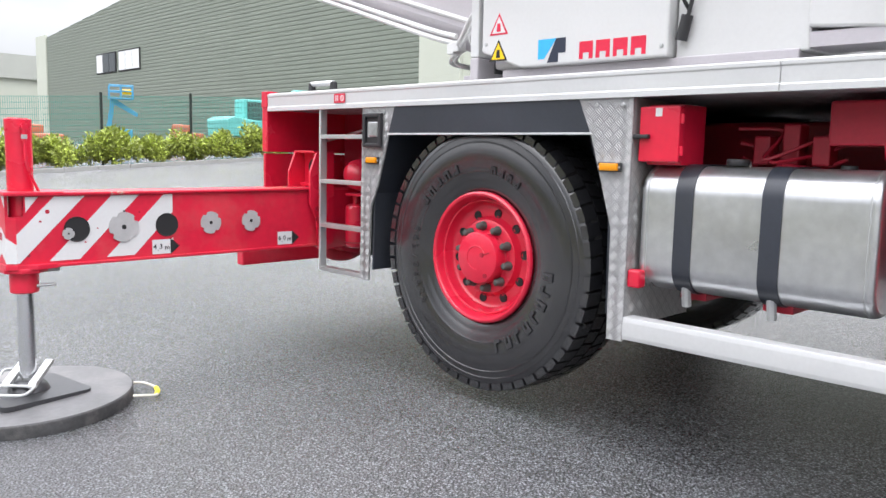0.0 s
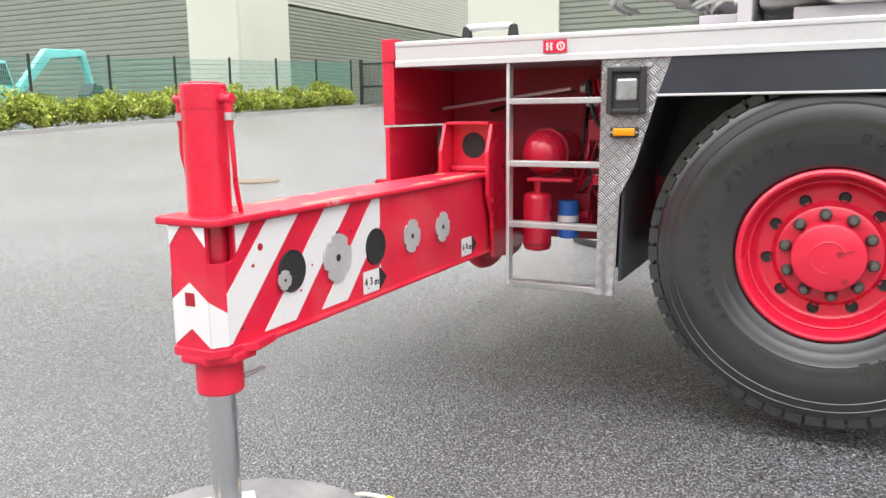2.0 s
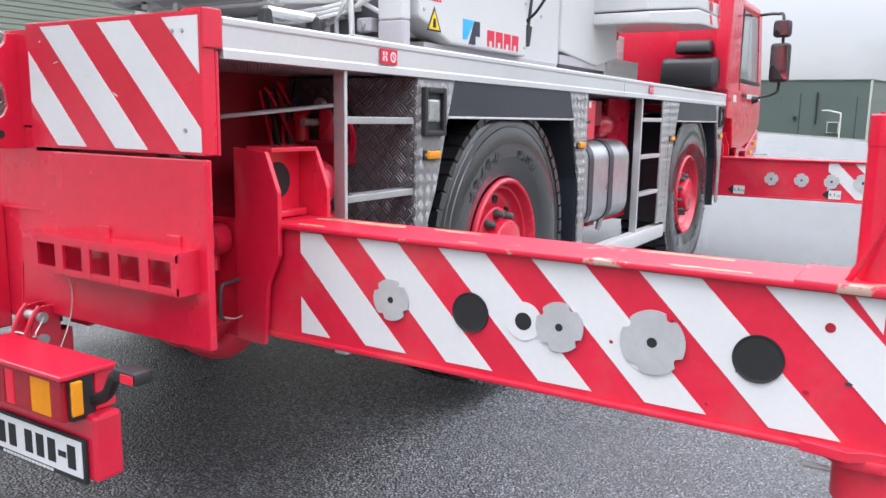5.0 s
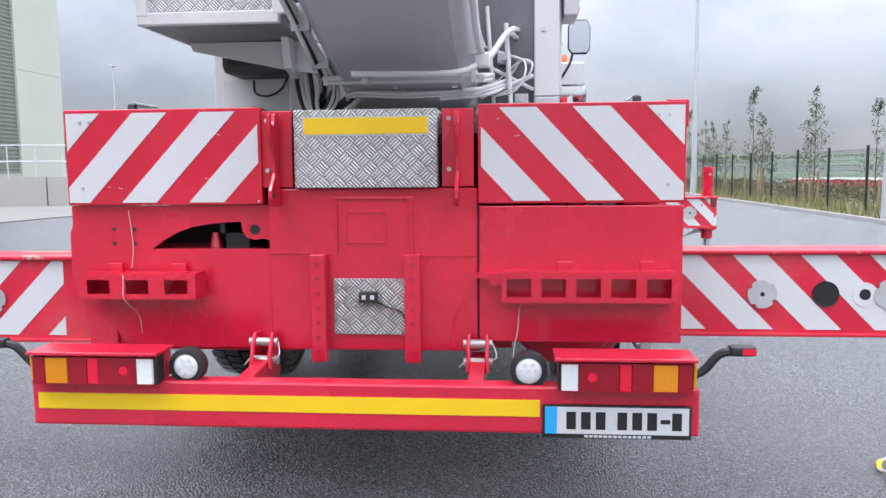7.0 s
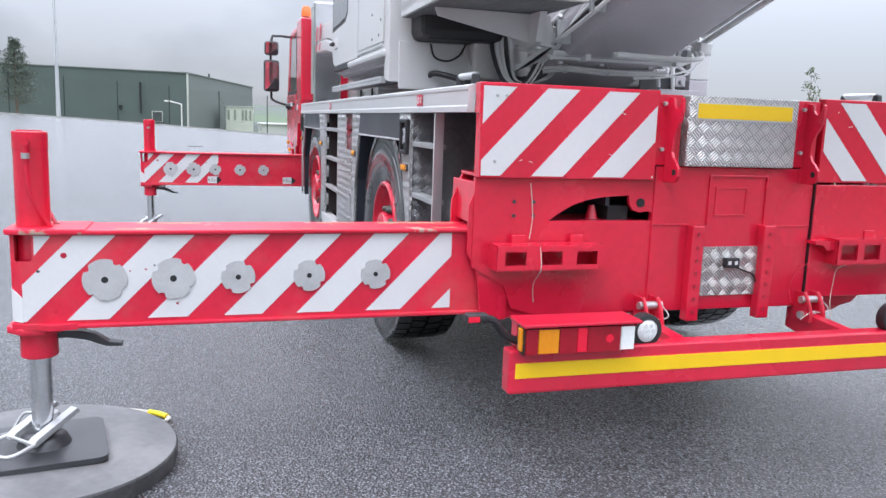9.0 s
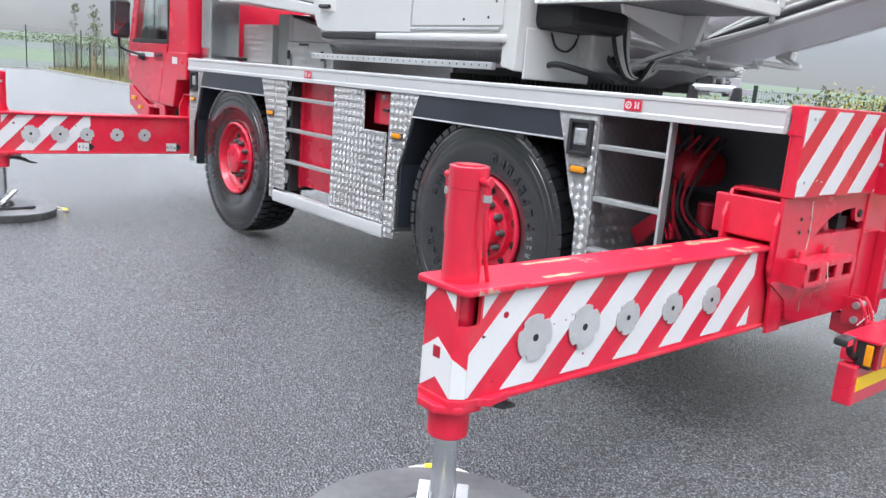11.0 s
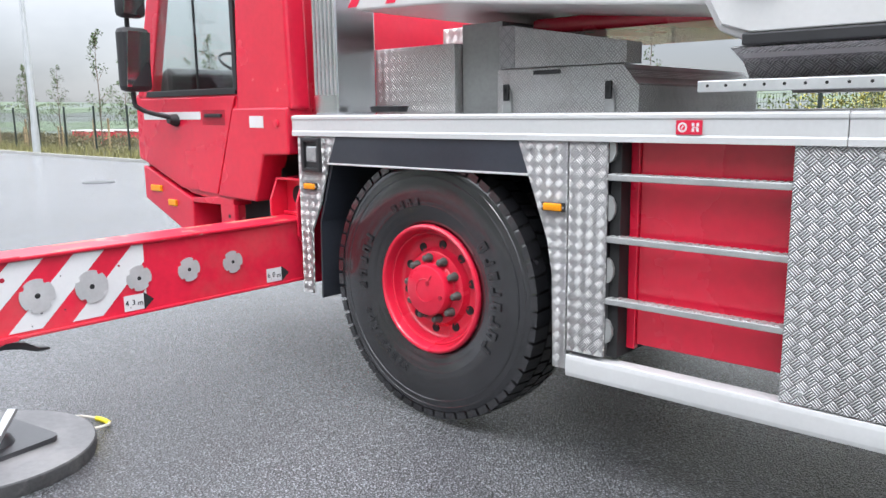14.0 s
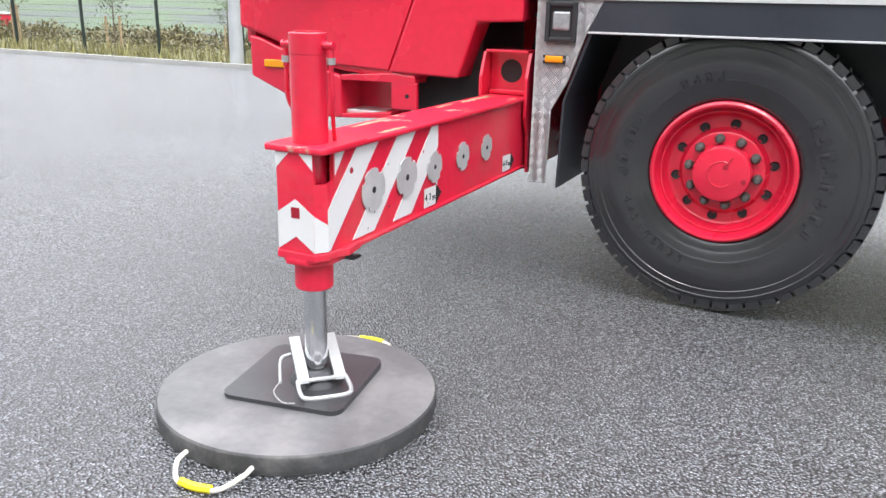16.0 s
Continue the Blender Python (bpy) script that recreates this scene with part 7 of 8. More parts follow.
for s, x in ((1, -1.45), (-1, -1.46)):
    g = group_part("grab_handle", crane, "short bright grab bar on black feet")
    for dx in (-0.115, 0.115):
        part("foot", prism([(x + dx - 0.03, 1.585), (x + dx + 0.03, 1.585), (x + dx + 0.014, 1.672), (x + dx - 0.016, 1.672)], "y", s * 1.125, s * 1.16, bevel=0.007), RUBBER, g)
    part("bar", rod((x - 0.112, s * 1.142, 1.664), (x + 0.112, s * 1.142, 1.664), 0.017, 16), ALU, g)

tr = group_part("case_trough", crane, "red rounded trough under the rear case")
part("shell", tube([(-1.6, -0.62, 0.66), (-1.6, -0.74, 0.56), (-1.6, -0.86, 0.53), (-1.6, -0.98, 0.56), (-1.6, -1.06, 0.66)], 0.05, 12), RED_WORN, tr)
part("web", prism([(-0.62, 0.66), (-0.76, 0.57), (-0.86, 0.55), (-0.96, 0.57), (-1.06, 0.66)], "x", -1.75, -1.45, bevel=0.01), RED_WORN, tr)

# superstructure -----------------------------------------------------------------------------------------
part("slew_ring", lathe([(0.0, -0.12), (0.74, -0.12), (0.74, 0.0), (0.78, 0.0), (0.78, 0.06), (0, 0.06)], 64), FENDER, crane, "dark slewing ring", m=pose(0.6, 0, 1.65, 90, 0, 0))
b = bmesh.new()
for k in range(150):
    a = 2 * math.pi * k / 150
    c = pose(0.6 + 0.785 * math.cos(a), 0.785 * math.sin(a), 1.625, 0, 0, math.degrees(a))
    q = box(-0.015, 0.012, -0.008, 0.008, -0.03, 0.03)
    bmesh.ops.transform(q, matrix=c, verts=q.verts)
    join(b, q)
part("ring_teeth", b, RUBBER, crane, smooth=0)
up = group_part("upper_body", crane, "white painted crane upper structure")
part("main_frame", box(-0.35, 1.4, -0.75, 0.75, 1.72, 2.9, 0.02), WHITE_OLD, up)
part("right_cover", prism([(-0.315, 1.8), (-0.03, 1.7), (0.83, 1.7), (0.83, 3.0), (-0.315, 3.0)], "y", -0.9, -0.5, bevel=0.012), WHITE, up, "white side cover with a logo")
part("mid_cover", box(0.84, 1.44, -0.84, -0.5, 1.69, 3.0, 0.01), WHITE, up)
part("front_cover", prism([(1.43, 1.78), (2.1, 1.72), (2.5, 1.8), (2.5, 2.7), (1.43, 2.7)], "y", -0.86, -0.5, bevel=0.012), WHITE, up)
part("cover_underside", box(1.44, 2.3, -0.85, -0.6, 1.7, 1.76), BOOM, up)
part("belly", box(-0.2, 1.4, -0.85, -0.6, 1.64, 1.7, 0.005), BOOM, up)
for x, z in ((0.8, 1.75), (0.8, 2.0), (1.0, 1.98), (1.15, 1.97), (-0.28, 1.84), (-0.28, 2.1)):
    part("bolt", lathe([(0, -0.008), (0.009, -0.006), (0.011, 0.0)], 8), ZINC, up, m=pose(x, -0.9 if x < 0.83 else -0.84, z))
part("gas_strut", rod((0.9, -0.87, 1.84), (0.98, -0.87, 2.2), 0.01, 8), RUBBER, up)
part("strut_body", rod((0.88, -0.87, 1.77), (0.905, -0.87, 1.88), 0.026, 12), RUBBER, up)
lg = group_part("maker_mark", up, "blue and dark mark beside red block shapes")
Y0 = -0.9
part("mark_blue", prism([(0.085, 1.835), (0.2, 1.835), (0.125, 1.735), (0.085, 1.735)], "y", Y0 - 0.002, Y0), SKYBLUE, lg)
part("mark_dark", prism([(0.2, 1.835), (0.26, 1.835), (0.26, 1.76), (0.215, 1.76), (0.215, 1.715), (0.145, 1.715)], "y", Y0 - 0.002, Y0), NAVY, lg)
for k in range(4):
    x = 0.345 + k * 0.098
    part("red_block", prism([(x, 1.72), (x + 0.022, 1.72), (x + 0.022, 1.75), (x + 0.058, 1.75), (x + 0.058, 1.72), (x + 0.08, 1.72), (x + 0.08, 1.805), (x, 1.805)], "y", Y0 - 0.002, Y0), LOGO_RED, lg)
for z, mt, nm in ((1.94, STRIPE, "hazard_sign"), (1.8, YELLOW, "hazard_sign")):
    tr = group_part(nm, up, "triangular warning sign")
    part("border", prism([(-0.255, z - 0.055), (-0.125, z - 0.055), (-0.19, z + 0.06)], "y", Y0 - 0.0015, Y0), LOGO_RED if mt is STRIPE else BLACK, tr)
    part("field", prism([(-0.238, z - 0.046), (-0.142, z - 0.046), (-0.19, z + 0.042)], "y", Y0 - 0.0025, Y0 - 0.0015), mt, tr)
    part("pictogram", prism([(-0.205, z - 0.038), (-0.175, z - 0.038), (-0.18, z + 0.005), (-0.2, z + 0.005)], "y", Y0 - 0.0032, Y0 - 0.0025), BLACK if mt is YELLOW else LOGO_RED, tr)

bo = group_part("boom", crane, "grey-white telescopic boom raised over the rear")
SL = 0.315
bx0, bz0, bx1 = -0.15, 1.66, -8.5


def boom_section(h0, half, x0, x1, name, material, inset):
    """A length of box section with rounded lower corners, along the boom's slope."""
    b = bmesh.new()
    prof = [(-half, 0.78), (-half, 0.14), (-half * 0.93, 0.05), (-half * 0.8, 0.0), (half * 0.8, 0.0), (half * 0.93, 0.05), (half, 0.14), (half, 0.78)]
    rings = []
    for x in (x0, x1):
        z = bz0 + (bx0 - x) * SL
        rings.append([b.verts.new((x + 0.3 * (hh + inset), y, z + 0.95 * (hh + inset))) for y, hh in prof])
    for k in range(8):
        b.faces.new((rings[0][k], rings[0][(k + 1) % 8], rings[1][(k + 1) % 8], rings[1][k]))
    b.faces.new(rings[0])
    b.faces.new(rings[1])
    part(name, b, material, bo, smooth=50)


boom_section(0, 0.4, bx0, -7.0, "boom_base", BOOM, 0.0)
boom_section(0, 0.34, -6.9, bx1, "boom_inner", BOOM, 0.06)
for y in (0.37, 0.34, -0.37, -0.34):
    b = rod((-0.6, y * 1.08, bz0 + 0.45 * SL + 0.2), (-5.5, y * 1.08, bz0 + 5.35 * SL + 0.2), 0.016, 8)
    part("boom_pipe", b, HOSE, bo)
for z, x in ((1.865, -0.76), (1.845, -0.73)):
    part("cross_pipe", tube([(x + 0.6, 0.5, z + 0.12), (x, 0.42, z), (x, 0.36, z), (x, -0.3, z), (x, -0.46, z), (x + 0.5, -0.5, z + 0.06)], 0.014, 8), HOSE, bo)
for z, x in ((1.79, -0.66), (1.775, -0.64), (1.8, -0.62)):
    part("cross_hose", tube([(x + 0.4, 0.4, z - 0.02), (x, 0.3, z), (x, 0.0, z - 0.008), (x, -0.3, z), (x, -0.42, z + 0.01), (x + 0.35, -0.55, z + 0.1)], 0.009, 8), HOSE, bo)
for y in (0.27, 0.0, -0.33):
    part("hose_tie", tube([(-0.69, y, 1.782), (-0.675, y, 1.768), (-0.62, y, 1.766), (-0.6, y, 1.782), (-0.61, y, 1.806), (-0.655, y, 1.812), (-0.69, y, 1.79)], 0.004, 6), HOSE, bo)
    part("clip_stud", box(-0.675, -0.645, y + 0.03, y + 0.06, 1.81, 1.85, 0.004), HOSE, bo)
for y in (0.2, -0.4):
    part("pipe_clamp", box(-0.8, -0.7, y - 0.018, y + 0.018, 1.825, 1.89, 0.006), HOSE, bo)
    part("clamp_arm", prism([(-0.79, 1.885), (-0.765, 1.885), (-0.83, 1.975), (-0.85, 1.965)], "y", y - 0.012, y + 0.012, bevel=0.002), ZINC, bo)
for k in range(2):
    o = 0.045 * k
    part("side_pipe", tube([(-3.6, -0.43, 2.77 + o), (-2.2, -0.43, 2.33 + o), (-1.25, -0.43, 2.03 + o), (-0.95, -0.45, 1.95 + o)], 0.017, 8), HOSE, bo)
    part("loop_hose", tube([(-0.98 + o, -0.45, 1.9 + o * 0.3), (-0.86 + o, -0.5, 1.97), (-0.66 + o, -0.58, 2.11), (-0.36 + o, -0.64, 2.17 - o), (0.0, -0.7, 2.15 - o)], 0.015, 10), HOSE, bo)
    part("hose_clamp", box(-1.0 + o, -0.94 + o, -0.49, -0.41, 1.88 + o * 0.3, 1.95 + o * 0.3, 0.008), HOSE, bo)
    part("bottom_pipe", tube([(-0.95 + o, -0.44, 1.91), (-1.12 + o, -0.3, 1.84), (-1.14 + o, 0.2, 1.84)], 0.014, 8), HOSE, bo)
for k in range(3):
    o = 0.02 * k
    part("side_hose", tube([(-0.62, -0.2, 1.755 + o), (-0.56, -0.45, 1.78 + o), (-0.38, -0.58, 1.84 + o), (-0.1, -0.66, 1.86 + o), (0.15, -0.75, 1.84 + o)], 0.01, 8), HOSE, bo)
    o = 0.04 * k
    if k < 2:
        part("tangle_hose", tube([(-0.45, -0.5, 1.78), (-0.56, -0.62 - o, 1.8 + o), (-0.58, -0.68 - o, 1.9 + o), (-0.48, -0.66, 1.98), (-0.4, -0.55 - o, 1.9), (-0.45, -0.46, 1.8)], 0.006, 8), HOSE, bo)
    part("dark_hose", tube([(-0.2, 0.5 + o, 2.0), (-0.35, 0.5 + o, 1.8), (-0.45, 0.45 + o, 1.72), (-0.5, 0.3 + o, 1.76), (-0.45, 0.22, 1.95)], 0.018, 8), RUBBER if k else HOSE, bo)
part("tie_ring", tube([(-0.55, -0.42, 2.02 + 0.0), (-0.5, -0.425, 1.97), (-0.44, -0.42, 2.0), (-0.44, -0.42, 2.06), (-0.5, -0.425, 2.09), (-0.55, -0.42, 2.04)], 0.004, 6), HOSE, bo)
for k in range(4):
    o = 0.03 * k
    part("under_hose", tube([(-0.25, 0.6 - o, 1.84), (-0.42, 0.56 - o, 1.76 + o * 0.5), (-0.7, 0.48 - o, 1.86), (-1.3, 0.43, 2.03 + o), (-2.3, 0.42, 2.35 + o)], 0.012, 8), RUBBER if k == 1 else HOSE, bo)
for x in (-0.9, -1.3, -1.7, -2.1):
    part("under_clip", box(x - 0.012, x + 0.012, 0.37, 0.46, 1.9 + (-0.9 - x) * 0.32, 2.03 + (-0.9 - x) * 0.32, 0.004), ZINC, bo)
part("ring_hose", tube([(-0.2, 1.0, 1.72), (-0.3, 0.98, 1.74), (-0.45, 0.85, 1.7), (-0.5, 0.7, 1.66)], 0.018, 8), RUBBER, bo)
for k in range(5):
    o = 0.028 * k
    part("hanging_hose", tube([(-0.42 - o * 0.4, 0.68 - o, 2.02), (-0.46, 0.66 - o, 1.84), (-0.5, 0.6 - o * 0.6, 1.70 + o * 0.12), (-0.54, 0.5 - o * 0.4, 1.69 + o * 0.12), (-0.58, 0.43 - o * 0.3, 1.82), (-0.75 - o, 0.42, 1.95 + o)], 0.013, 8), RUBBER if k in (0, 3) else HOSE, bo)
# open machinery bay beside the boom foot; a dark plate stands for its shade
part("bay_shade_plate", box(-0.36, -0.352, -0.74, -0.4, 1.7, 2.5, 0.002), BAY_SHADE, up)
part("bay_floor", box(-0.6, -0.36, -0.74, -0.4, 1.66, 1.7, 0.004), BOOM, up)
for p, q, r_, mt in (((-0.44, -0.6, 1.7), (-0.42, -0.57, 2.2), 0.014, HOSE), ((-0.4, -0.42, 1.78), (-0.42, -0.73, 1.9), 0.013, HOSE), ((-0.42, -0.42, 1.98), (-0.4, -0.73, 1.82), 0.011, HOSE),
                     ((-0.4, -0.41, 2.08), (-0.41, -0.72, 1.97), 0.012, ZINC), ((-0.43, -0.5, 1.72), (-0.41, -0.46, 2.3), 0.012, HOSE)):
    part("bay_pipe", rod(p, q, r_, 10), mt, up)
for y, z in ((-0.5, 1.83), (-0.66, 1.76), (-0.56, 2.0)):
    part("valve_block", box(-0.43, -0.362, y - 0.04, y + 0.04, z - 0.03, z + 0.035, 0.008), BOOM, up)
    part("valve_cap", rod((-0.46, y, z), (-0.43, y, z), 0.016, 10), ZINC, up)
part("frame_post", box(-0.42, -0.36, -0.88, -0.735, 1.78, 2.7, 0.008), WHITE, up)
part("post_foot", box(-0.42, -0.36, -0.88, -0.735, 1.64, 1.778, 0.008), BOOM, up)
part("post_bolt", rod((-0.428, -0.79, 2.16), (-0.42, -0.79, 2.16), 0.014, 10), ZINC, up)
vb = part("vent_box", box(-0.4, -0.1, -0.99, -0.905, 2.24, 2.6, 0.01), BOOM, up)
for k in range(6):
    part("vent_slat", box(-0.38, -0.12, -0.998, -0.99, 2.27 + k * 0.052, 2.3 + k * 0.052, 0.002), WHITE_OLD, vb)

# crane operator's cabin on the left
cb = group_part("crane_cabin", crane, "white operator's cabin with a sliding door")
part("shell", prism([(-0.13, 1.85), (1.86, 1.85), (1.98, 1.9), (2.05, 2.03), (2.1, 2.32), (-0.13, 2.3)], "y", 0.45, 1.262, bevel=0.02), WHITE, cb)
part("door_panel", prism([(0.775, 1.888), (1.85, 1.885), (1.96, 1.92), (2.02, 2.03), (2.05, 2.18), (1.32, 2.205), (1.22, 2.26), (1.2, 2.34), (1.2, 3.2), (0.775, 3.2)], "y", 1.262, 1.278, bevel=0.005), WHITE, cb)
part("rear_panel", prism([(-0.1, 1.932), (0.765, 1.932), (0.765, 3.2), (-0.1, 3.2)], "y", 1.262, 1.274, bevel=0.004), WHITE, cb)
part("door_rail", box(-0.08, 0.775, 1.25, 1.276, 1.905, 1.922, 0.003), ALU, cb)
for x, z in ((0.25, 2.13), (0.24, 1.97), (-0.04, 2.07), (0.02, 1.98)):
    part("bolt", lathe([(0, -0.006), (0.008, -0.004), (0.009, 0.0)], 8), FOOT, cb, m=pose(x, 1.274, z, 0, 0, 180))
part("door_seal", box(1.165, 1.88, 1.24, 1.284, 1.84, 1.882, 0.006), RUBBER, cb)
part("sill_white", box(-0.14, 1.163, 1.22, 1.286, 1.836, 1.884, 0.014), WHITE, cb)
part("handle_recess", box(1.7, 1.94, 1.276, 1.28, 2.03, 2.12, 0.003), WHITE_OLD, cb)
part("door_handle", tube([(1.9, 1.285, 2.075), (1.87, 1.31, 2.07), (1.8, 1.315, 2.065), (1.74, 1.312, 2.065)], 0.016, 8), RUBBER, cb)
part("window_frame", prism([(2.05, 2.18), (1.32, 2.205), (1.22, 2.26), (1.2, 2.34), (1.2, 3.2), (2.05, 3.2)], "y", 1.262, 1.272), RUBBER, cb)
part("window", prism([(2.0, 2.215), (1.34, 2.24), (1.26, 2.28), (1.24, 2.34), (1.24, 3.15), (2.0, 3.15)], "y", 1.272, 1.276), WINDOW, cb)
part("cabin_top", box(-0.1, 2.05, 0.47, 1.25, 2.3, 3.3, 0.03), WHITE, cb)
part("rear_post", prism([(-0.22, 1.68), (-0.1, 1.7), (-0.1, 2.3), (-0.22, 2.3)], "y", 0.95, 1.26, bevel=0.008), WHITE, cb)
part("skirt_fold", prism([(1.25, 1.835), (1.12, 1.79), (1.12, 1.8), (1.23, 1.842)], "x", -0.06, 1.93), PLATE_DULL, cb, "dull tread-plate skirt")
part("skirt", prism([(1.12, 1.79), (1.05, 1.733), (1.04, 1.733), (1.11, 1.792)], "x", -0.06, 1.93), PLATE_X, cb)
part("skirt_roof", box(-0.1, 1.9, 0.7, 1.2, 1.8, 1.84), BOOM, cb)
b = box(-0.04, 2.04, 1.235, 1.272, 1.68, 1.722, 0.003)
part("perforated_step", b, ALU, cb, "perforated aluminium step edge")
for k in range(30):
    part("step_hole", rod((0.0 + k * 0.069, 1.272, 1.703), (0.0 + k * 0.069, 1.2732, 1.703), 0.006, 8), BLACK, cb)
part("step_tray", box(-0.03, 2.03, 1.06, 1.233, 1.7, 1.715), BOOM, cb)
part("side_bay", box(-0.5, -0.16, 0.6, 1.12, 1.93, 2.6, 0.05), RUBBER, cb)
part("foot_panel", box(-0.24, -0.226, 0.62, 1.2, 1.64, 1.93, 0.006), WHITE, cb)
part("loose_wire", tube([(-0.24, 1.0, 1.92), (-0.27, 0.98, 1.84), (-0.28, 0.9, 1.82), (-0.27, 0.82, 1.86), (-0.26, 0.78, 1.93)], 0.007, 6), RUBBER, cb)
part("loose_wire", tube([(-0.26, 0.8, 1.92), (-0.29, 0.75, 1.8), (-0.28, 0.68, 1.78), (-0.27, 0.64, 1.86), (-0.27, 0.7, 1.9)], 0.005, 6), HOSE, cb)

# platform left of the boom
pf = group_part("access_platform", crane, "grey access platform with a tread-plate edge")
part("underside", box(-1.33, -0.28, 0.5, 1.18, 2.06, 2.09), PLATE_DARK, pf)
part("wedge_bracket", prism([(1.15, 2.055), (0.48, 2.055), (0.44, 1.88), (0.6, 1.9), (1.13, 2.01)], "x", -0.86, -0.84, bevel=0.002), WHITE, pf)
part("edge_beam", box(-1.35, -0.27, 1.18, 1.2, 2.06, 2.4, 0.004), PLATE_BRIGHT, pf)
part("end_beam", box(-1.37, -1.33, 0.5, 1.2, 2.06, 2.12, 0.006), WHITE_OLD, pf)
part("end_plate", box(-1.36, -1.34, 0.52, 1.18, 2.12, 2.4, 0.004), PLATE_Y, pf)
for y in (0.5, 1.17):
    part("end_post", box(-1.372, -1.335, y - 0.03, y + 0.03, 2.1, 2.4, 0.006), WHITE_OLD, pf)
part("bracket", prism([(-0.28, 2.055), (-1.0, 2.055), (-0.95, 1.9), (-0.8, 1.86)], "y", 0.56, 0.6), WHITE, pf)

# counterweight block over the deck
cw = group_part("counterweight", crane, "white rounded counterweight with red corner marks")
part("lower_tier", prism([(2.0, 2.0), (2.92, 2.09), (3.4, 2.14), (4.02, 2.16), (4.08, 2.19), (4.08, 2.262), (3.72, 2.262), (3.33, 2.252), (2.0, 2.08)], "y", -1.26, 1.16, bevel=0.012), WHITE, cw)
part("upper_tier", prism([(2.0, 2.088), (3.33, 2.262), (3.72, 2.272), (4.06, 2.272), (4.06, 2.46), (2.0, 2.36)], "y", -0.1, 1.15, bevel=0.014), WHITE, cw)
part("upper_tier", prism([(2.0, 2.088), (3.33, 2.262), (3.72, 2.272), (4.06, 2.272), (4.06, 2.385), (2.0, 2.29)], "y", -1.25, -0.104, bevel=0.014), WHITE, cw)
for s in (-1, 1):
    for z0, z1, a, c in ((2.175, 2.25, 3.7, 3.77), (2.285, 2.45, 3.68, 3.76), (2.18, 2.255, 3.99, 4.06), (2.285, 2.44, 3.98, 4.04)):
        part("red_mark", prism([(a + 0.03, z0), (c + 0.03, z0), (c - 0.03, z1), (a - 0.03, z1)], "y", s * (1.1605 if s > 0 else 1.2605), s * (1.1625 if s > 0 else 1.2625)), LOGO_RED, cw)
part("red_base", box(2.3, 3.3, -0.6, 0.55, 2.02, 2.1, 0.02), RED, cw)

# deck lockers and the exhaust
lk = group_part("deck_locker", crane, "tread-plate deck lockers with toggle latches")
part("low_locker", prism([(2.55, 1.587), (3.38, 1.587), (3.38, 1.832), (2.64, 1.832), (2.55, 1.73)], "y", -0.75, 0.75, bevel=0.003), PLATE_BRIGHT, lk)
part("lid_handle", box(2.98, 3.14, 0.752, 0.765, 1.8, 1.82, 0.003), RUBBER, lk)
part("high_locker", prism([(2.62, 1.837), (3.268, 1.837), (3.268, 2.05), (2.62, 1.937)], "y", 0.6, 0.748, bevel=0.003), PLATE_BRIGHT, lk)
part("locker_end", box(3.272, 3.372, 0.58, 0.745, 1.837, 2.056, 0.004), PLATE_DULL, lk)
part("tall_locker", box(3.385, 3.665, -0.4, 0.7, 1.587, 2.09, 0.005), DULL_ALU, lk, "dull brushed aluminium locker")
part("end_locker", box(3.675, 4.31, 0.15, 0.755, 1.587, 1.99, 0.005), PLATE_FINE, lk)
part("back_locker", box(3.725, 4.3, -0.3, 0.14, 1.587, 2.15, 0.005), PLATE_BRIGHT, lk)
for x in (3.3, 2.695):
    part("latch", prism([(x - 0.03, 1.6), (x + 0.03, 1.6), (x + 0.018, 1.72), (x - 0.018, 1.72)], "y", 0.752, 0.772, bevel=0.004), ZINC, lk)
    part("latch_arm", box(x - 0.02, x + 0.016, 0.772, 0.79, 1.67, 1.755, 0.006), RUBBER, lk)
    part("latch_bolt", rod((x, 0.77, 1.72), (x, 0.79, 1.72), 0.013, 10), RUBBER, lk)
ex_ = group_part("exhaust_stack", crane, "ribbed metal exhaust shield behind the cab")
part("shield", box(4.2, 4.4, 0.85, 1.17, 1.6, 2.75, 0.02), STEEL, ex_)
for k in range(6):
    part("rib", box(4.19 + k * 0.035, 4.203 + k * 0.035, 1.17, 1.178, 1.72, 2.7, 0.003), ZINC, ex_)
part("deck_ring", lathe([(0.06, 0), (0.1, 0), (0.11, 0.03), (0.06, 0.035)], 28), RUBBER, crane, m=pose(3.95, 1.0, 1.62, 90, 0, 0))

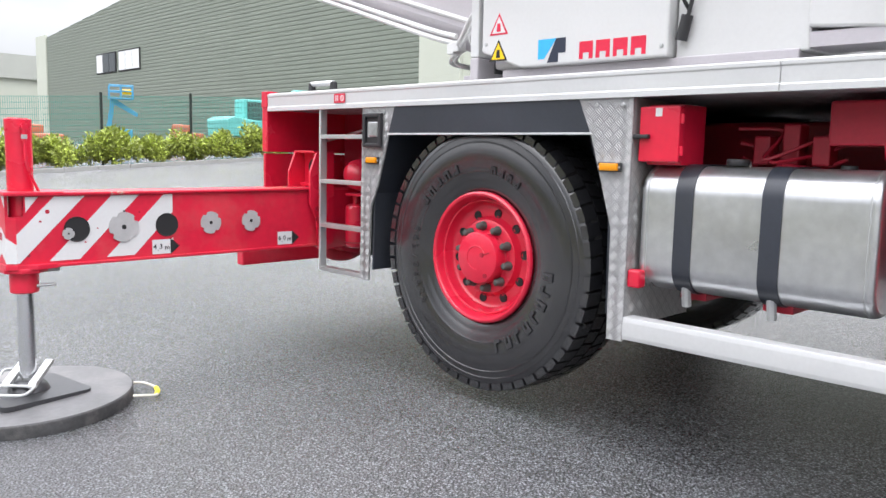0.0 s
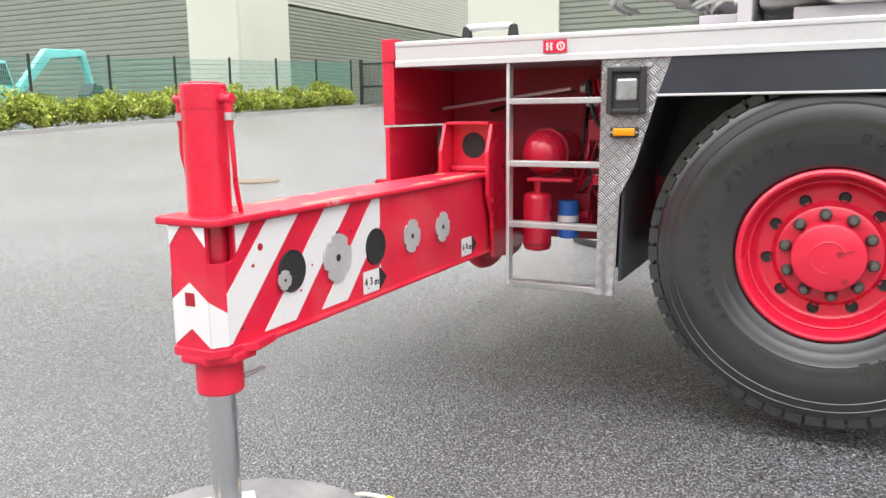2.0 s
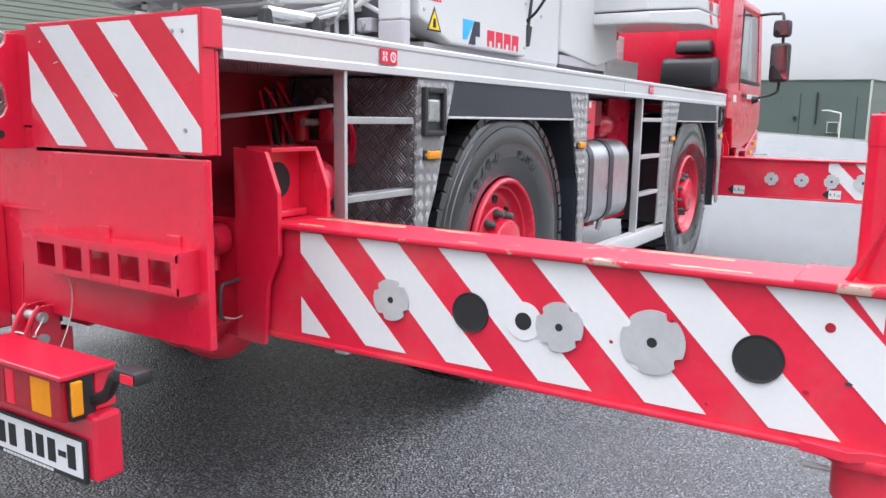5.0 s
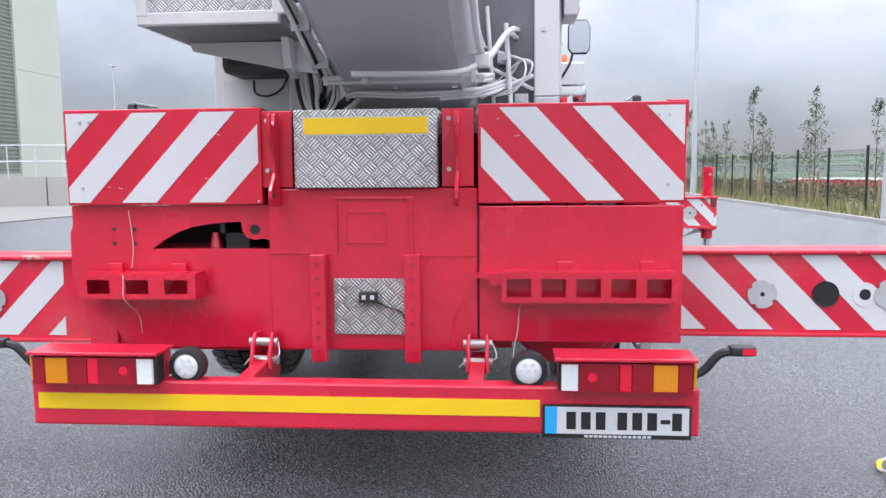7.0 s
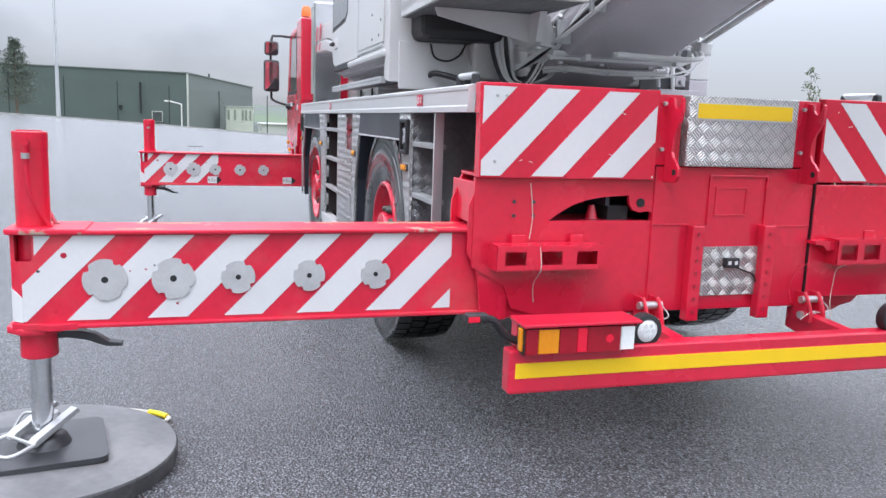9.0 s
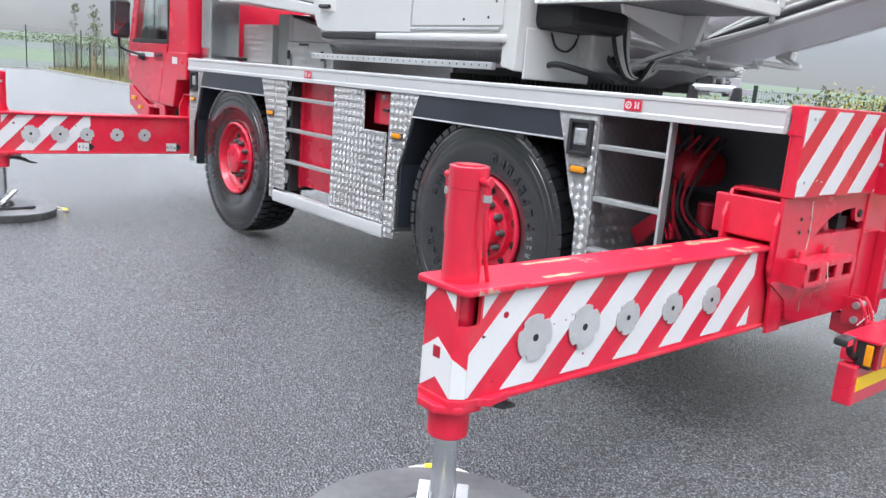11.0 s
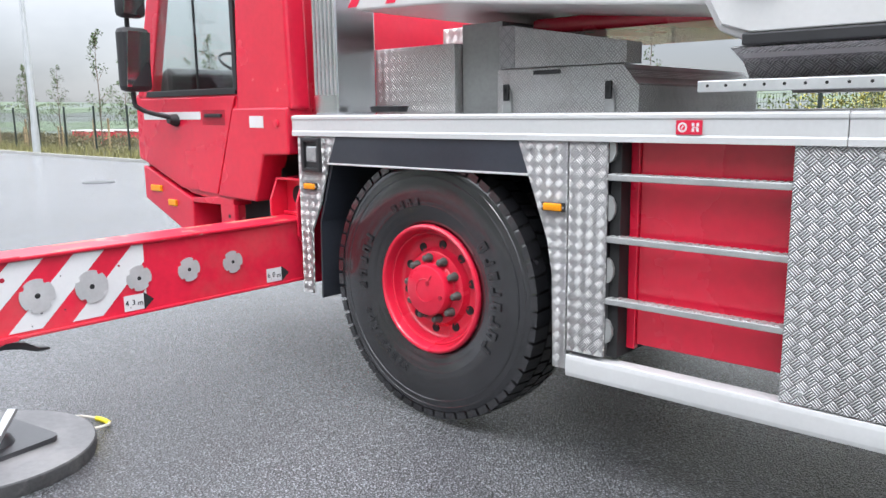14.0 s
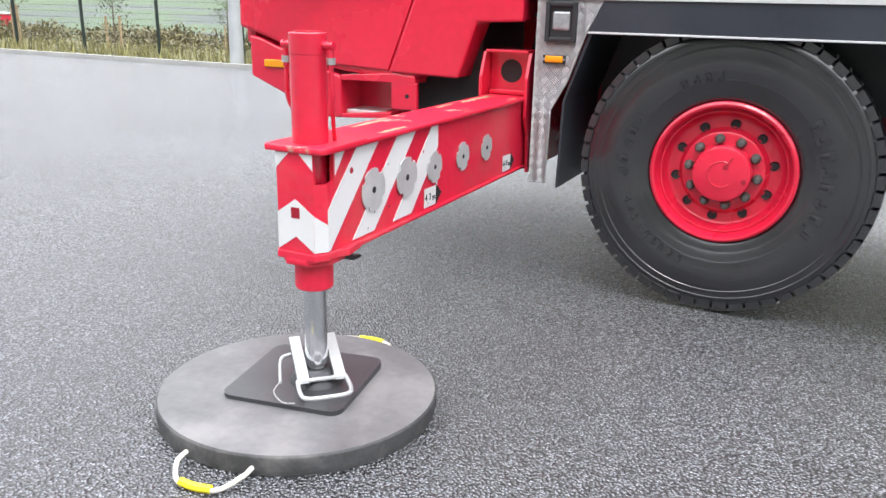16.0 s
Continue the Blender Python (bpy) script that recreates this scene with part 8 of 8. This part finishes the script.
# carrier cab ------------------------------------------------------------------------------------------------
ca = group_part("driver_cab", crane, "red carrier cab with large windows")
part("lower_body", prism([(5.1, 1.06), (5.2, 1.04), (5.62, 1.08), (6.2, 1.27), (6.32, 1.3), (6.3, 1.77), (4.98, 1.76)], "y", -1.27, 1.27, bevel=0.025), RED, ca)
for s in (-1, 1):
    part("door", prism([(5.28, 1.1), (5.7, 1.12), (6.19, 1.29), (6.19, 1.73), (5.02, 1.73), (5.06, 1.65)], "y", s * 1.27, s * 1.285, bevel=0.006), RED, ca)
    part("white_stripe", box(5.42, 6.16, s * 1.2852, s * 1.287, 1.585, 1.635), STRIPE, ca)
    # flat patch of darker red, its colour standing for the recess's shade
    part("handle_recess", box(5.14, 5.4, s * 1.2852, s * 1.2865, 1.55, 1.645, 0.0005), RED_DARK, ca)
    part("door_handle", box(5.17, 5.36, s * 1.2865, s * 1.3, 1.6, 1.622, 0.004), RUBBER, ca)
    part("rear_pillar", prism([(4.47, 1.64), (5.02, 1.62), (4.97, 2.6), (4.5, 2.6)], "y", s * 1.13, s * 1.28, bevel=0.02), RED, ca)
    part("rear_flank", prism([(4.5, 1.655), (5.05, 1.655), (5.27, 1.09), (4.85, 1.08), (4.75, 1.37), (4.5, 1.38)], "y", s * 1.1, s * 1.29, bevel=0.012), RED, ca)
    part("type_plate", box(4.73, 4.87, s * 1.2905, s * 1.292, 1.535, 1.605), STRIPE, ca)
    part("filler_button", rod((4.6, s * 1.29, 1.56), (4.6, s * 1.3, 1.56), 0.02, 12), RED_WORN, ca)
    part("front_pillar", prism([(6.06, 1.74), (6.25, 1.74), (6.0, 2.5), (5.83, 2.5)], "y", s * 1.2, s * 1.275, bevel=0.008), RED, ca)
    part("window_seal", prism([(5.02, 1.74), (6.12, 1.74), (6.1, 1.78), (5.02, 1.78)], "y", s * 1.255, s * 1.284, bevel=0.004), RUBBER, ca)
    part("window_bar", box(5.46, 5.485, s * 1.255, s * 1.26, 1.77, 2.45), RUBBER, ca)
    part("window_edge", box(5.0, 5.035, s * 1.262, s * 1.282, 1.77, 2.46), RUBBER, ca)
    gl = part("side_window", prism([(5.03, 1.77), (6.08, 1.77), (5.87, 2.45), (5.03, 2.46)], "y", s * 1.262, s * 1.268), GLASS, ca)
    gl.visible_shadow = False
    # front corner and step region under the door
    part("skirt", prism([(6.23, 1.255), (6.23, 1.02), (5.7, 0.81), (5.59, 0.815), (5.59, 1.05), (6.16, 1.245)], "y", s * 1.0, s * 1.283, bevel=0.012), RED, ca)
    part("step_lintel", prism([(5.59, 1.06), (5.59, 1.03), (5.11, 1.035), (5.11, 1.075), (5.24, 1.085)], "y", s * 1.14, s * 1.281, bevel=0.005), RED, ca)
    part("step_sill", prism([(5.59, 0.84), (5.59, 0.815), (5.26, 0.835), (5.26, 0.87)], "y", s * 1.06, s * 1.281, bevel=0.004), RED, ca)
    part("bracket_plate", box(5.1, 5.26, s * 1.25, s * 1.28, 0.89, 1.04, 0.005), RED, ca)
    part("bracket_bore", rod((5.16, s * 1.28, 0.965), (5.16, s * 1.2815, 0.965), 0.012, 12), BLACK, ca)
    part("step_wall", box(5.26, 5.6, s * 1.04, s * 1.055, 0.83, 1.06), RED, ca)
    part("step_floor", box(5.28, 5.58, s * 1.06, s * 1.24, 0.842, 0.862, 0.003), ALU, ca)
    # added black boxes stand for the shade below the cab and flank
    part("under_shade", box(4.78, 5.2, s * 0.5, s * 1.13, 0.72, 1.4), BLACK, ca)
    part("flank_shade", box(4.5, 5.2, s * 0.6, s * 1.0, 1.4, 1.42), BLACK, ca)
    for x, z in ((6.05, 1.1), (5.84, 1.008)):
        part("indicator", box(x - (0.07 if x > 6 else 0.05), x + (0.07 if x > 6 else 0.05), s * 1.27, s * 1.3, z - 0.022, z + 0.022, 0.006), AMBER, ca)
    mi = group_part("mirror_set", ca, "two black mirrors on a tubular arm")
    mx, my = 5.77, s * 1.53
    part("arm", tube([(5.92, s * 1.27, 2.5), (5.88, s * 1.45, 2.5), (5.82, my, 2.42), (5.82, my, 1.78), (5.8, s * 1.5, 1.66), (5.72, s * 1.33, 1.6)], 0.016, 8), RUBBER, mi)
    part("arm_foot", rod((5.72, s * 1.285, 1.58), (5.72, s * 1.345, 1.59), 0.045, 12, 0.03), RUBBER, mi)
    part("big_housing", box(mx - 0.05, mx + 0.06, my - 0.1, my + 0.1, 1.77, 2.18, 0.035), RUBBER, mi)
    part("small_housing", box(mx - 0.05, mx + 0.06, my - 0.09, my + 0.09, 2.24, 2.42, 0.035), RUBBER, mi)
    part("big_glass", box(-0.002, 0.002, -0.085, 0.085, -0.175, 0.175), MIRROR, mi, m=pose(mx - 0.06, my, 1.975, 0, -7, s * 9))
    part("small_glass", box(-0.002, 0.002, -0.075, 0.075, -0.07, 0.07), MIRROR, mi, m=pose(mx - 0.058, my, 2.33, 0, -9, s * 9))
part("roof", box(4.58, 5.95, -1.27, 1.27, 2.45, 2.57, 0.04), RED, ca)
part("rear_wall", box(4.58, 4.64, -1.125, 1.125, 1.6, 2.46), RED, ca)
part("rolled_cover", prism([(4.3, 1.72), (4.32, 1.66), (4.5, 1.66), (4.56, 1.74), (4.56, 1.9), (4.46, 1.96), (4.34, 1.93)], "y", -1.2, -0.66, bevel=0.045), RUBBER, ca, "black padded roll behind the cab")
part("rolled_cover", prism([(4.36, 2.0), (4.4, 1.98), (4.54, 1.985), (4.56, 2.06), (4.52, 2.12), (4.4, 2.11)], "y", -1.12, -0.78, bevel=0.035), RUBBER, ca, "black padded roll behind the cab")
ws = part("windscreen", prism([(6.2, 1.77), (6.215, 1.77), (5.955, 2.48), (5.94, 2.48)], "y", -1.2, 1.2), GLASS, ca)
ws.visible_shadow = False
part("front_panel", box(6.25, 6.33, -1.2, 1.2, 1.2, 1.76, 0.03), RED, ca)
part("seat", prism([(5.1, 1.6), (5.6, 1.6), (5.6, 1.75), (5.28, 1.78), (5.2, 2.35), (5.05, 2.35)], "y", 0.35, 0.9, bevel=0.04), RUBBER, ca)
part("seat", prism([(5.1, 1.6), (5.6, 1.6), (5.6, 1.75), (5.28, 1.78), (5.2, 2.35), (5.05, 2.35)], "y", -0.9, -0.35, bevel=0.04), RUBBER, ca)
part("dashboard", prism([(5.95, 1.74), (6.22, 1.74), (6.2, 1.88), (6.05, 1.95), (5.95, 1.9)], "y", -1.15, 1.15, bevel=0.02), RUBBER, ca)
sw = lathe([(0.19, -0.012), (0.202, 0.0), (0.19, 0.012), (0.178, 0.0), (0.19, -0.012)], 32)
part("steering_wheel", sw, RUBBER, ca, m=pose(5.85, 0.62, 1.98, 62, 0, 90))
part("steering_column", rod((5.86, 0.62, 1.97), (6.05, 0.62, 1.75), 0.03, 10), RUBBER, ca)
bc = group_part("beacon", crane, "orange warning beacon on a short stalk")
part("stalk", rod((4.7, 1.2, 2.52), (4.7, 1.2, 2.63), 0.018, 10), RUBBER, bc)
part("lens", lathe([(0.0, -0.13), (0.04, -0.12), (0.055, -0.08), (0.06, 0.0), (0.0, 0.0)], 20), BEACON, bc, m=pose(4.7, 1.2, 2.63, -90, 0, 0))
bc = group_part("beacon", crane, "orange warning beacon on a short stalk")
part("stalk", rod((4.7, -1.24, 2.5), (4.7, -1.24, 2.64), 0.018, 10), RUBBER, bc)
part("lens", lathe([(0.0, -0.1), (0.04, -0.09), (0.05, -0.06), (0.052, 0.0), (0.0, 0.0)], 20), BEACON, bc, m=pose(4.7, -1.24, 2.64, -90, 0, 0))
cm = group_part("crane_mirror", crane, "tall mirror in a black rim on a bent arm")
part("rim", prism([(-1.02, 2.24), (-1.05, 2.2), (-1.16, 2.2), (-1.185, 2.24), (-1.185, 2.4), (-1.16, 2.45), (-1.05, 2.45), (-1.02, 2.4)], "x", 0.88, 0.92, bevel=0.008), RUBBER, cm)
part("glass", prism([(-1.028, 2.243), (-1.053, 2.21), (-1.157, 2.21), (-1.178, 2.243), (-1.178, 2.398), (-1.157, 2.44), (-1.053, 2.44), (-1.028, 2.398)], "x", 0.874, 0.879), MIRROR, cm)
part("arm", tube([(0.9, -0.84, 1.9), (0.9, -0.93, 1.97), (0.9, -1.03, 2.12), (0.9, -1.06, 2.22)], 0.009, 8), RUBBER, cm)
